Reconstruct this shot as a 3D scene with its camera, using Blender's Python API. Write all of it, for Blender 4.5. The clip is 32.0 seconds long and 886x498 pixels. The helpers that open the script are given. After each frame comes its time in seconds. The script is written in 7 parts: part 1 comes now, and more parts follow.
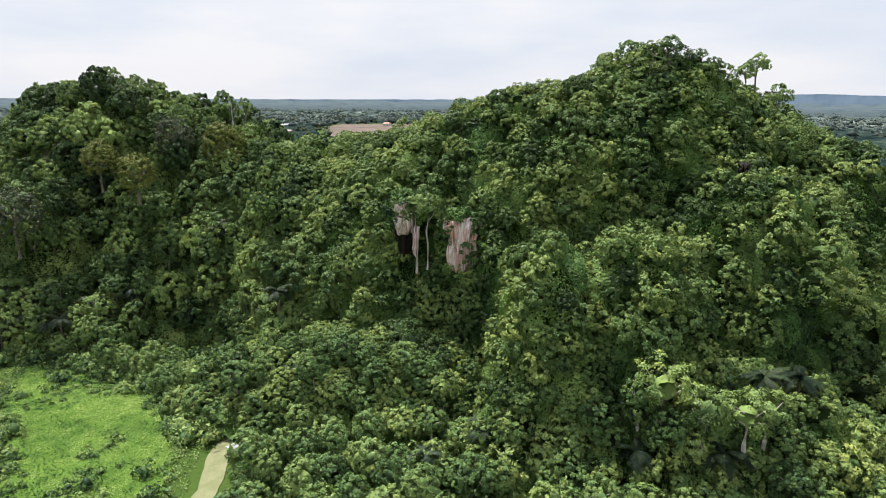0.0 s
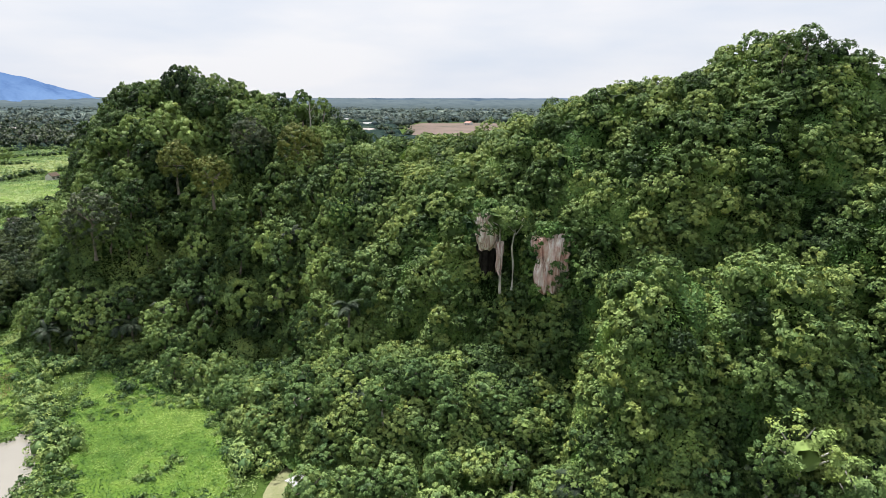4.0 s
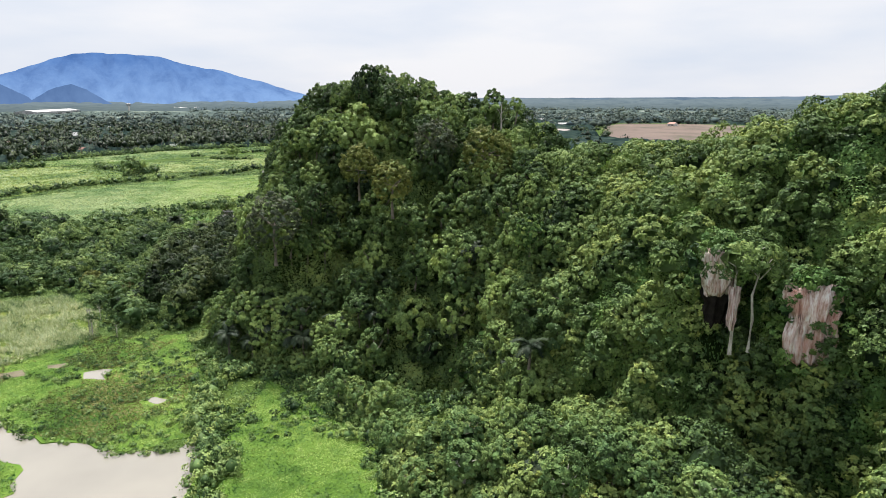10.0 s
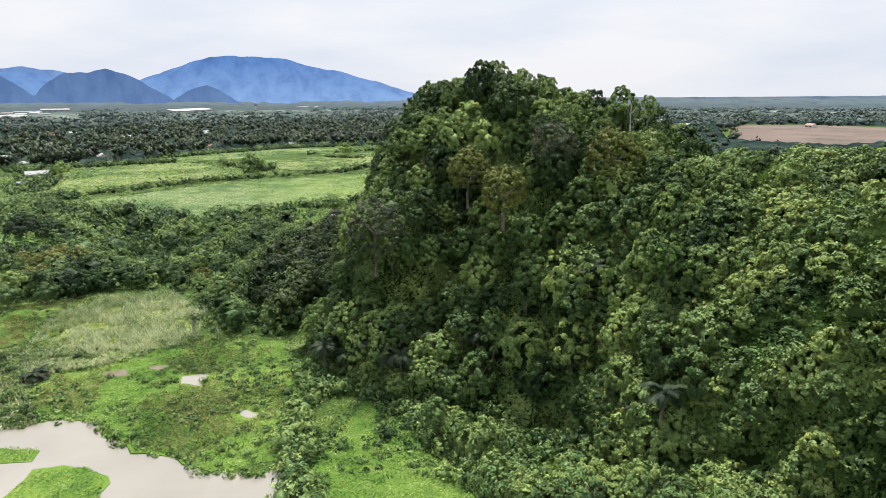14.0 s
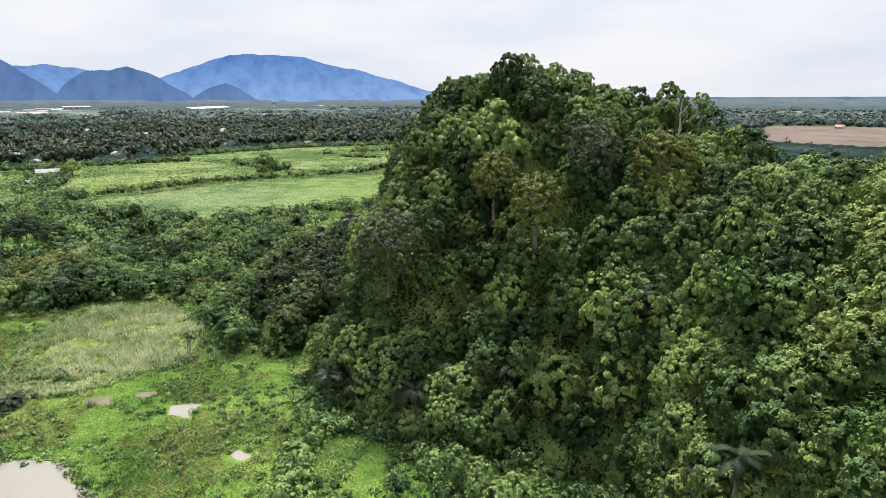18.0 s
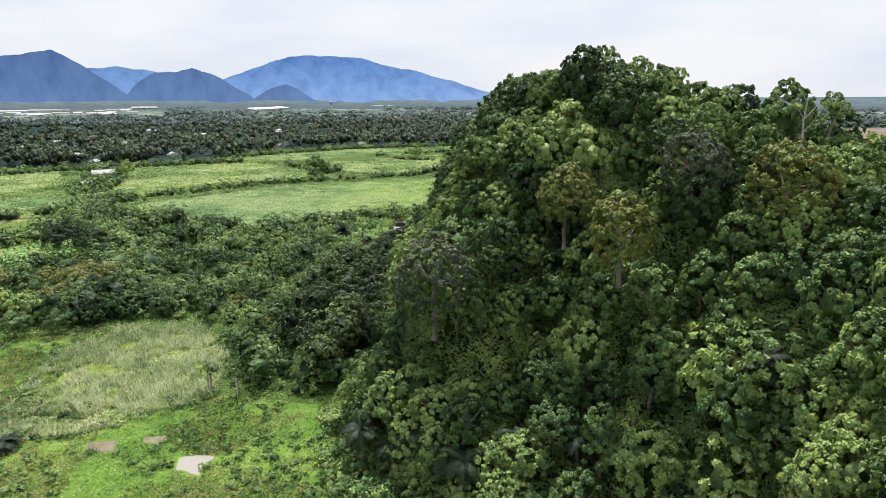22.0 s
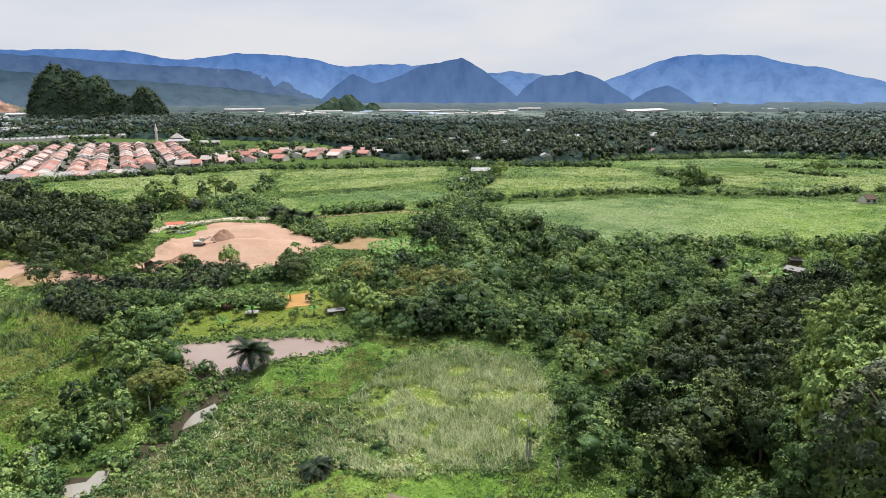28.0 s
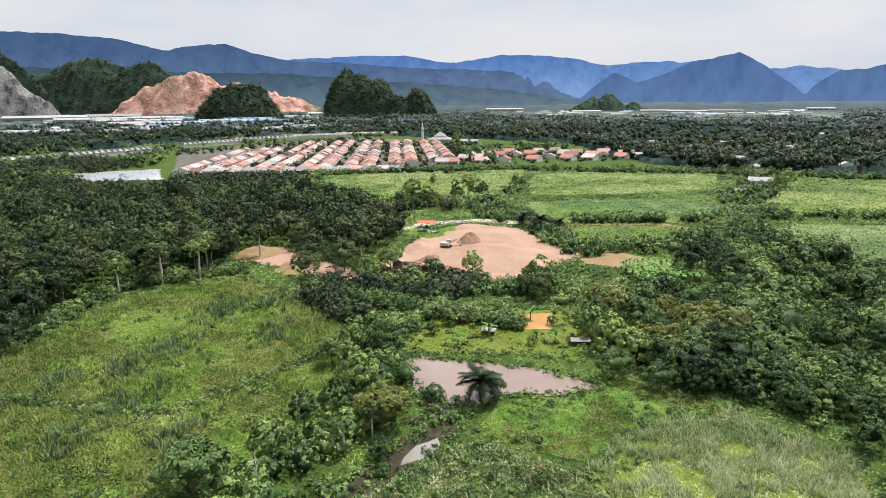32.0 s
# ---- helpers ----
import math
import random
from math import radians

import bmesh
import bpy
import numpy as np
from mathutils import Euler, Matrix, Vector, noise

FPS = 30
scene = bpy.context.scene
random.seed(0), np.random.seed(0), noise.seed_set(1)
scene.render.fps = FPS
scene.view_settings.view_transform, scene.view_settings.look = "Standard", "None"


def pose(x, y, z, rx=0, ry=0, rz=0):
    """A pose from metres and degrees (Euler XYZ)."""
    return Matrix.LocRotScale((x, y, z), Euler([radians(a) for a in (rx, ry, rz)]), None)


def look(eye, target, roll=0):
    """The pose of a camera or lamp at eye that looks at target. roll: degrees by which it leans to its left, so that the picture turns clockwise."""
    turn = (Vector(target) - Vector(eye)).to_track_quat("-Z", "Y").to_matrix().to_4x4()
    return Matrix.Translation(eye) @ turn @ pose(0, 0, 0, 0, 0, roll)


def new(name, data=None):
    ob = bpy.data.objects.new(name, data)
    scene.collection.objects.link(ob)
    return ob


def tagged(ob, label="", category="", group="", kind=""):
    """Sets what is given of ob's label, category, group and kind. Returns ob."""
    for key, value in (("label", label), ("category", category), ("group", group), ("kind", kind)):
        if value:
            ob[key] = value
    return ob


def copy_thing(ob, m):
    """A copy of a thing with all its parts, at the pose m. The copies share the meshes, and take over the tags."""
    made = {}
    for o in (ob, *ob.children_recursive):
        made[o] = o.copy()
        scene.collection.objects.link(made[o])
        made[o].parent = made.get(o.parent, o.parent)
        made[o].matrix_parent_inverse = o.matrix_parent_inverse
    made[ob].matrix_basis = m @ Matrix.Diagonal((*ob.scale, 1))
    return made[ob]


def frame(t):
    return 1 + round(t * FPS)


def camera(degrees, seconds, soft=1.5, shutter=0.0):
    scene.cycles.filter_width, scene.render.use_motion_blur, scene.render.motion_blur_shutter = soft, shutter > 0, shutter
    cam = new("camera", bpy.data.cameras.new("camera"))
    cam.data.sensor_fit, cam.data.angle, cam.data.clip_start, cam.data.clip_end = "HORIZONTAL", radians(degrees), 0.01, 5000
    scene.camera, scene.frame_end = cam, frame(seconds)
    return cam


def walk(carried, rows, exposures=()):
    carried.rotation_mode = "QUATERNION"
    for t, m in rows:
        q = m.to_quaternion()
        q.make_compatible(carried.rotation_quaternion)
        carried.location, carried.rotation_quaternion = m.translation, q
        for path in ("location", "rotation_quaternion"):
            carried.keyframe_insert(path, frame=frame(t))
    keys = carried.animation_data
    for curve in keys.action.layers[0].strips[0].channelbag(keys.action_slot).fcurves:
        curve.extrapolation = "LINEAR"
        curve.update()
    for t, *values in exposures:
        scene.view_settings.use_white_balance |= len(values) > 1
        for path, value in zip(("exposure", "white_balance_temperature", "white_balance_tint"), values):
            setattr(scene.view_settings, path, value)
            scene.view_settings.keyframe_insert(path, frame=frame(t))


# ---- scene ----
cam = camera(70.03, 32.0, soft=0.75)
# seconds, x, y, z, yaw, pitch, roll
PATH = [
    (0, -0.00, 0.00, 65.00, -0.00, -13.36, -0.40), (0.5, -0.18, 1.73, 65.04, 0.84, -13.38, -0.41), (1, -0.36, 3.48, 65.08, 1.65, -13.40, -0.42),
    (1.5, -0.55, 5.25, 65.11, 2.45, -13.42, -0.42), (2, -0.76, 7.04, 65.15, 3.21, -13.44, -0.40), (2.5, -0.99, 8.89, 65.19, 3.97, -13.46, -0.40),
    (3, -1.25, 10.78, 65.23, 5.04, -13.48, -0.40), (3.5, -1.52, 12.68, 65.26, 6.17, -13.50, -0.40), (5.5, -2.92, 20.18, 65.23, 10.71, -13.55, -0.28),
    (6, -3.34, 22.06, 65.21, 12.20, -13.55, -0.23), (6.5, -3.78, 23.94, 65.19, 13.74, -13.55, -0.19), (7, -4.26, 25.80, 65.17, 15.33, -13.55, -0.16),
    (7.5, -4.75, 27.67, 65.16, 16.88, -13.55, -0.13), (8, -5.30, 29.54, 65.16, 18.46, -13.55, -0.11), (8.5, -5.92, 31.43, 65.15, 19.99, -13.55, -0.08),
    (9, -6.63, 33.29, 65.15, 21.48, -13.56, -0.05), (9.5, -7.40, 35.12, 65.15, 22.93, -13.56, -0.02), (10, -8.21, 36.90, 65.15, 24.38, -13.58, 0.01),
    (10.5, -9.06, 38.64, 65.14, 25.84, -13.59, 0.05), (11, -9.94, 40.34, 65.13, 27.33, -13.59, 0.10), (11.5, -10.86, 42.00, 65.12, 28.81, -13.59, 0.15),
    (12, -11.84, 43.63, 65.10, 30.27, -13.60, 0.18), (12.5, -12.89, 45.26, 65.06, 31.72, -13.59, 0.17), (13, -14.01, 46.91, 65.00, 32.95, -13.60, 0.15),
    (13.5, -15.21, 48.58, 64.90, 33.33, -13.59, 0.13), (14, -16.48, 50.26, 64.78, 34.24, -13.60, 0.13), (14.5, -17.80, 51.93, 64.64, 35.26, -13.60, 0.15),
    (15, -19.14, 53.61, 64.51, 35.77, -13.60, 0.14), (15.5, -20.48, 55.31, 64.39, 35.91, -13.59, 0.12), (17.5, -26.17, 62.56, 64.27, 35.84, -13.66, -0.07),
    (18, -27.70, 64.69, 64.26, 35.82, -13.68, -0.10), (18.5, -29.24, 66.89, 64.26, 35.83, -13.68, -0.11), (19, -30.87, 69.17, 64.26, 35.84, -13.70, -0.13),
    (19.5, -32.63, 71.53, 64.25, 35.98, -13.70, -0.13), (20, -34.48, 73.95, 64.26, 36.15, -13.69, -0.13), (20.5, -36.39, 76.36, 64.26, 36.57, -13.68, -0.10),
    (21, -38.34, 78.75, 64.25, 37.65, -13.67, -0.05), (21.5, -40.31, 81.09, 64.25, 39.19, -13.66, -0.02), (22, -42.33, 83.37, 64.26, 40.75, -13.65, 0.00),
    (22.5, -44.38, 85.60, 64.28, 42.35, -13.63, 0.01), (23, -46.51, 87.77, 64.31, 43.94, -13.61, 0.02), (23.5, -48.70, 89.85, 64.35, 45.65, -13.59, 0.03),
    (24, -50.94, 91.83, 64.40, 47.36, -13.58, 0.05), (24.5, -53.26, 93.72, 64.46, 49.14, -13.57, 0.06), (25, -55.63, 95.52, 64.52, 51.46, -13.56, 0.07),
    (25.5, -58.07, 97.22, 64.57, 55.07, -13.55, 0.09), (27.5, -68.64, 102.16, 64.69, 69.56, -13.50, 0.13), (28, -71.42, 102.95, 64.70, 73.21, -13.48, 0.15),
    (28.5, -74.23, 103.62, 64.70, 76.84, -13.48, 0.18), (29, -77.08, 104.17, 64.70, 80.37, -13.46, 0.21), (29.5, -79.98, 104.55, 64.69, 83.91, -13.42, 0.25),
    (30, -82.96, 104.76, 64.66, 87.21, -13.40, 0.31), (30.5, -86.02, 104.81, 64.62, 90.00, -13.39, 0.37), (31, -89.15, 104.74, 64.58, 92.41, -13.38, 0.43),
    (31.5, -92.32, 104.57, 64.54, 94.43, -13.38, 0.48), (32, -95.51, 104.36, 64.51, 95.70, -13.37, 0.52),
]
walk(cam, [(t, pose(x, y, z, 90 + pitch, roll, yaw)) for t, x, y, z, yaw, pitch, roll in PATH], exposures=[(0, 0.62), (15, 0.62), (20, 0.64), (24, 0.62), (28, 0.38), (32, 0.42)])

# ---- world, sun ----
world = bpy.data.worlds.new("overcast_sky")
scene.world = world
world.use_nodes = True
wn, wl = world.node_tree.nodes, world.node_tree.links
wn.clear()
w_out = wn.new("ShaderNodeOutputWorld")
w_bg = wn.new("ShaderNodeBackground")
w_sky = wn.new("ShaderNodeTexSky")
w_sky.sky_type = "NISHITA"
w_sky.sun_disc = False
w_sky.sun_elevation, w_sky.sun_rotation = radians(64), radians(316)
w_sky.dust_density = 3.0
w_coord = wn.new("ShaderNodeTexCoord")
w_map = wn.new("ShaderNodeMapping")
w_map.inputs["Scale"].default_value = (1.6, 1.6, 7.0)
w_noise = wn.new("ShaderNodeTexNoise")
w_noise.inputs["Scale"].default_value = 1.7
w_noise.inputs["Detail"].default_value = 6
w_ramp = wn.new("ShaderNodeValToRGB")
w_ramp.color_ramp.elements[0].position, w_ramp.color_ramp.elements[0].color = 0.30, (7.6, 8.3, 9.6, 1)
w_ramp.color_ramp.elements[1].position, w_ramp.color_ramp.elements[1].color = 0.62, (9.7, 9.75, 10.2, 1)
w_mix = wn.new("ShaderNodeMix")
w_mix.data_type = "RGBA"
w_mix.inputs[0].default_value = 0.9
wl.new(w_coord.outputs["Generated"], w_map.inputs["Vector"])
wl.new(w_map.outputs["Vector"], w_noise.inputs["Vector"])
wl.new(w_noise.outputs["Fac"], w_ramp.inputs["Fac"])
wl.new(w_sky.outputs["Color"], w_mix.inputs[6])
wl.new(w_ramp.outputs["Color"], w_mix.inputs[7])
# an overcast sky is brighter overhead than at the horizon
w_sep = wn.new("ShaderNodeSeparateXYZ")
w_rise = wn.new("ShaderNodeMapRange")
w_rise.inputs["From Min"].default_value, w_rise.inputs["From Max"].default_value = 0.15, 1.0
w_rise.inputs["To Min"].default_value, w_rise.inputs["To Max"].default_value = 0.065, 0.105
wl.new(w_coord.outputs["Generated"], w_sep.inputs[0])
wl.new(w_sep.outputs["Z"], w_rise.inputs["Value"])
wl.new(w_rise.outputs[0], w_bg.inputs["Strength"])
wl.new(w_mix.outputs[2], w_bg.inputs["Color"])
wl.new(w_bg.outputs[0], w_out.inputs[0])

sun = new("sun", bpy.data.lights.new("sun", "SUN"))
sun.data.energy, sun.data.angle, sun.data.color = 6.4, radians(8), (1.0, 0.97, 0.92)
sun.matrix_world = look((-50, 52, 150), (0, 0, 0))

# ---- materials ----


def mat_base(name):
    m = bpy.data.materials.new(name)
    m.use_nodes = True
    nt = m.node_tree
    return m, nt.nodes, nt.links, nt.nodes["Principled BSDF"]


def noise_node(n, l, scale, detail=3.0, vector=None, rough=0.55):
    t = n.new("ShaderNodeTexNoise")
    t.inputs["Scale"].default_value = scale
    t.inputs["Detail"].default_value = detail
    t.inputs["Roughness"].default_value = rough
    if vector is not None:
        l.new(vector, t.inputs["Vector"])
    return t.outputs["Fac"]


def ramp(n, l, fac, stops):
    r = n.new("ShaderNodeValToRGB")
    els = r.color_ramp.elements
    while len(els) < len(stops):
        els.new(0.5)
    for e, (p, c) in zip(els, stops):
        e.position, e.color = p, (*c, 1)
    l.new(fac, r.inputs["Fac"])
    return r.outputs["Color"]


def mixc(n, l, fac, a, b, kind="MIX"):
    m = n.new("ShaderNodeMix")
    m.data_type, m.blend_type = "RGBA", kind
    for sock, v in ((0, fac), (6, a), (7, b)):
        if hasattr(v, "is_linked"):
            l.new(v, m.inputs[sock])
        else:
            m.inputs[sock].default_value = v if sock == 0 else (*v, 1)
    return m.outputs[2]


def mathn(n, l, op, a, b):
    m = n.new("ShaderNodeMath")
    m.operation = op
    for i, v in enumerate((a, b)):
        if hasattr(v, "is_linked"):
            l.new(v, m.inputs[i])
        else:
            m.inputs[i].default_value = v
    return m.outputs[0]


LEAF_ALBEDO, SOIL_ALBEDO = (0.68, 0.69, 0.80), 0.76


def leaf_material(name, dark, mid, light, per_object=False, clear=0.08, patch=0.06, gloss=0.1):
    """Leaves: tone by clump, by leaf and by wide patches."""
    m, n, l, bsdf = mat_base(name)
    geo = n.new("ShaderNodeNewGeometry")
    if per_object:
        a = n.new("ShaderNodeAttribute")
        a.attribute_name = "tint"
        tone = mathn(n, l, "ADD", mathn(n, l, "MULTIPLY", n.new("ShaderNodeObjectInfo").outputs["Random"], 0.7), mathn(n, l, "MULTIPLY", a.outputs["Fac"], 0.3))
    else:
        a = n.new("ShaderNodeAttribute")
        a.attribute_name = "tint"
        tone = a.outputs["Fac"]
    wide = noise_node(n, l, patch, 2.0, geo.outputs["Position"])
    k = mathn(n, l, "MULTIPLY", tone, 0.8)
    k = mathn(n, l, "ADD", k, mathn(n, l, "MULTIPLY", geo.outputs["Random Per Island"], 0.24))
    k = mathn(n, l, "ADD", k, mathn(n, l, "MULTIPLY", mathn(n, l, "SUBTRACT", wide, 0.42), 1.0))
    dark, mid, light = [[q * f for q, f in zip(c, LEAF_ALBEDO)] for c in (dark, mid, light)]
    col = ramp(n, l, k, [(0.12, dark), (0.5, mid), (0.95, light)])
    hue = mathn(n, l, "FRACT", mathn(n, l, "MULTIPLY", tone, 9.7), 0.0)
    col = mixc(n, l, 1.0, col, ramp(n, l, hue, [(0.0, (0.93, 0.98, 1.16)), (0.3, (1, 1, 1)), (0.75, (1, 1, 1)), (1.0, (1.15, 1.03, 0.88))]), "MULTIPLY")
    l.new(col, bsdf.inputs["Base Color"])
    bsdf.inputs["Roughness"].default_value = 0.55
    bsdf.inputs["Specular IOR Level"].default_value = gloss
    tr = n.new("ShaderNodeBsdfTranslucent")
    l.new(mixc(n, l, 1.0, col, (1.1, 1.12, 0.85), "MULTIPLY"), tr.inputs["Color"])
    ms = n.new("ShaderNodeMixShader")
    ms.inputs[0].default_value = clear
    l.new(bsdf.outputs[0], ms.inputs[1])
    l.new(tr.outputs[0], ms.inputs[2])
    l.new(ms.outputs[0], n["Material Output"].inputs["Surface"])
    return m


def surface(name, stops, scale, rough=0.9, bump=0.3, fine=8.0, metal=0.0, spec=0.05, second=None, bump_distance=0.05):
    """A matt surface: colours by a wide noise, broken by a fine one, with relief."""
    m, n, l, bsdf = mat_base(name)
    geo = n.new("ShaderNodeNewGeometry")
    pos = geo.outputs["Position"]
    a = noise_node(n, l, scale, 5.0, pos)
    b = noise_node(n, l, scale * fine, 4.0, pos, 0.65)
    k = mathn(n, l, "ADD", mathn(n, l, "MULTIPLY", a, 0.65), mathn(n, l, "MULTIPLY", b, 0.35))
    col = ramp(n, l, k, [(q, [v * SOIL_ALBEDO for v in c]) for q, c in stops])
    if second is not None:
        c = noise_node(n, l, scale * 0.21, 3.0, pos)
        col = mixc(n, l, ramp(n, l, c, [(0.45, (0, 0, 0)), (0.6, (1, 1, 1))]), col, [v * SOIL_ALBEDO for v in second])
    l.new(col, bsdf.inputs["Base Color"])
    bsdf.inputs["Roughness"].default_value = rough
    bsdf.inputs["Metallic"].default_value = metal
    bsdf.inputs["Specular IOR Level"].default_value = spec
    if bump:
        bp = n.new("ShaderNodeBump")
        bp.inputs["Strength"].default_value = bump
        bp.inputs["Distance"].default_value = bump_distance
        l.new(b, bp.inputs["Height"])
        l.new(bp.outputs[0], bsdf.inputs["Normal"])
    return m


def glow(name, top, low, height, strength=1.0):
    """Far distance with haze painted into a glowing colour: bluish, paler towards its foot."""
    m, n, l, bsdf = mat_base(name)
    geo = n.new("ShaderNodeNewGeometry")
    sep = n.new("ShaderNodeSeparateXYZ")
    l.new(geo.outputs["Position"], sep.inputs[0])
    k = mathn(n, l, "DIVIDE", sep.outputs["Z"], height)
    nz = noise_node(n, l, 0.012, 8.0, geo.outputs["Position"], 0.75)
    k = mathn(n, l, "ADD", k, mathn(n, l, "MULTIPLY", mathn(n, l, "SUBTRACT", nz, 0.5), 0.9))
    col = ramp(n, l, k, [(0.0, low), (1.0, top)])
    # light and shaded slopes painted into the glow as stretched noise
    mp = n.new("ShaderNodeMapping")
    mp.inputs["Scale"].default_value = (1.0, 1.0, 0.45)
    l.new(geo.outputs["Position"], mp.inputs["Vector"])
    spur_shade = noise_node(n, l, 0.009, 6.0, mp.outputs["Vector"], 0.62)
    col = mixc(n, l, 1.0, col, ramp(n, l, spur_shade, [(0.3, (0.72, 0.76, 0.82)), (0.5, (1, 1, 1)), (0.7, (1.16, 1.14, 1.10))]), "MULTIPLY")
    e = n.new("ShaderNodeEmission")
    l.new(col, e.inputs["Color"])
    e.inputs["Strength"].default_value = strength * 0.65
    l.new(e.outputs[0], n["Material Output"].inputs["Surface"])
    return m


LEAF_HILL = leaf_material("hill_leaves", (0.023, 0.045, 0.015), (0.120, 0.194, 0.051), (0.296, 0.373, 0.094))
LEAF_VINE = leaf_material("vine_leaves", (0.023, 0.051, 0.016), (0.110, 0.209, 0.048), (0.296, 0.414, 0.102))
LEAF_TREE = leaf_material("tree_leaves", (0.018, 0.035, 0.013), (0.085, 0.146, 0.040), (0.304, 0.412, 0.107), per_object=True)
LEAF_LOW = leaf_material("lowland_leaves", (0.029, 0.058, 0.019), (0.129, 0.218, 0.061), (0.289, 0.385, 0.106), per_object=True)
LEAF_SHRUB = leaf_material("shrub_leaves", (0.025, 0.054, 0.018), (0.107, 0.188, 0.051), (0.300, 0.400, 0.112))
LEAF_WOOD = leaf_material("wood_leaves", (0.010, 0.020, 0.009), (0.036, 0.064, 0.024), (0.120, 0.165, 0.055), per_object=True)
LEAF_GLOSSY = leaf_material("glossy_leaves", (0.014, 0.034, 0.011), (0.045, 0.095, 0.028), (0.120, 0.195, 0.055), per_object=True, gloss=0.12)
LEAF_GREY = leaf_material("grey_green_leaves", (0.053, 0.095, 0.030), (0.122, 0.180, 0.066), (0.227, 0.297, 0.120), gloss=0.1)
SEDGE = leaf_material("sedge_blades", (0.062, 0.074, 0.020), (0.168, 0.166, 0.048), (0.310, 0.275, 0.105), patch=0.05, clear=0.3, gloss=0.1)
LEAF_THICKET = leaf_material("thicket_leaves", (0.015, 0.033, 0.012), (0.076, 0.139, 0.040), (0.275, 0.371, 0.105))
LEAF_WOODS = leaf_material("woodland_leaves", (0.007, 0.016, 0.006), (0.036, 0.060, 0.020), (0.122, 0.158, 0.049), patch=0.04)
LEAF_FOREST = leaf_material("forest_leaves", (0.010, 0.019, 0.010), (0.030, 0.050, 0.022), (0.100, 0.135, 0.046), patch=0.03)
LEAF_BAMBOO = leaf_material("bamboo_leaves", (0.080, 0.100, 0.020), (0.180, 0.205, 0.048), (0.310, 0.320, 0.095))
LEAF_PALM = leaf_material("palm_leaves", (0.011, 0.022, 0.010), (0.030, 0.050, 0.021), (0.071, 0.093, 0.046), per_object=True, gloss=0.12)
LEAF_BROAD = leaf_material("broad_leaves", (0.048, 0.120, 0.022), (0.120, 0.248, 0.048), (0.224, 0.384, 0.088), per_object=True)
GRASS = leaf_material("grass_blades", (0.045, 0.096, 0.017), (0.148, 0.233, 0.039), (0.326, 0.397, 0.097), patch=0.035, clear=0.3, gloss=0.1)
LUSH = leaf_material("lush_grass_blades", (0.046, 0.114, 0.024), (0.152, 0.275, 0.057), (0.330, 0.451, 0.116), patch=0.05, clear=0.3, gloss=0.1)
FIELD_BLADE = leaf_material("field_blades", (0.101, 0.176, 0.054), (0.209, 0.311, 0.101), (0.392, 0.459, 0.194), patch=0.02, clear=0.3, gloss=0.1)
REED = leaf_material("reed_blades", (0.108, 0.173, 0.052), (0.288, 0.360, 0.142), (0.634, 0.655, 0.360), patch=0.05, clear=0.3, gloss=0.1)
BARK = surface("bark", [(0.3, (0.10, 0.08, 0.06)), (0.7, (0.28, 0.25, 0.21))], 1.5, bump=0.6)
PALE_BARK = surface("pale_bark", [(0.3, (0.298, 0.271, 0.228)), (0.7, (0.700, 0.665, 0.595))], 1.2, bump=0.5)
# near-black green under the hill's plants, imitating shade in the gaps
HILL_GAP_SHADE = surface("hill_undergrowth", [(0.3, (0.010, 0.020, 0.006)), (0.7, (0.030, 0.055, 0.012))], 0.6, bump=1.0, bump_distance=0.4)
GROUND = surface("plain_grass", [(0.25, (0.028, 0.058, 0.012)), (0.5, (0.055, 0.095, 0.018)), (0.75, (0.100, 0.135, 0.030))], 0.05, bump=0.8, fine=18.0, bump_distance=0.5, second=(0.05, 0.085, 0.02))
MEADOW = surface("meadow_grass", [(0.3, (0.047, 0.102, 0.016)), (0.5, (0.094, 0.171, 0.026)), (0.72, (0.187, 0.259, 0.052))], 0.05, bump=0.8, fine=14.0, bump_distance=0.3)
FIELD = surface("field_grass", [(0.3, (0.062, 0.131, 0.015)), (0.5, (0.115, 0.194, 0.025)), (0.75, (0.188, 0.237, 0.050))], 0.03, bump=0.8, fine=10.0, bump_distance=0.4, second=(0.112, 0.175, 0.069))
FIELD_DRY = surface("field_yellow_grass", [(0.3, (0.075, 0.131, 0.018)), (0.5, (0.138, 0.188, 0.027)), (0.75, (0.213, 0.225, 0.056))], 0.03, bump=0.8, fine=10.0, bump_distance=0.4)
SAND = surface("pink_sand", [(0.3, (0.27, 0.165, 0.115)), (0.5, (0.34, 0.225, 0.165)), (0.75, (0.40, 0.28, 0.215))], 0.06, bump=0.5, fine=9.0, bump_distance=0.2)
PALE_SAND = surface("pale_sand_road", [(0.3, (0.40, 0.33, 0.27)), (0.7, (0.56, 0.49, 0.42))], 0.12, bump=0.3)
WET_SAND = surface("damp_red_sand", [(0.3, (0.17, 0.085, 0.055)), (0.7, (0.30, 0.17, 0.12))], 0.25, bump=0.5)
DRY_MUD = surface("drying_mud", [(0.3, (0.10, 0.085, 0.055)), (0.6, (0.19, 0.165, 0.12)), (0.8, (0.24, 0.22, 0.17))], 0.4, bump=0.4)
EARTH = surface("bare_earth", [(0.3, (0.18, 0.12, 0.06)), (0.6, (0.27, 0.19, 0.11)), (0.8, (0.31, 0.25, 0.16))], 0.12, bump=0.5)
PATH = surface("worn_path", [(0.3, (0.15, 0.17, 0.075)), (0.6, (0.23, 0.23, 0.13))], 0.4, bump=0.4)
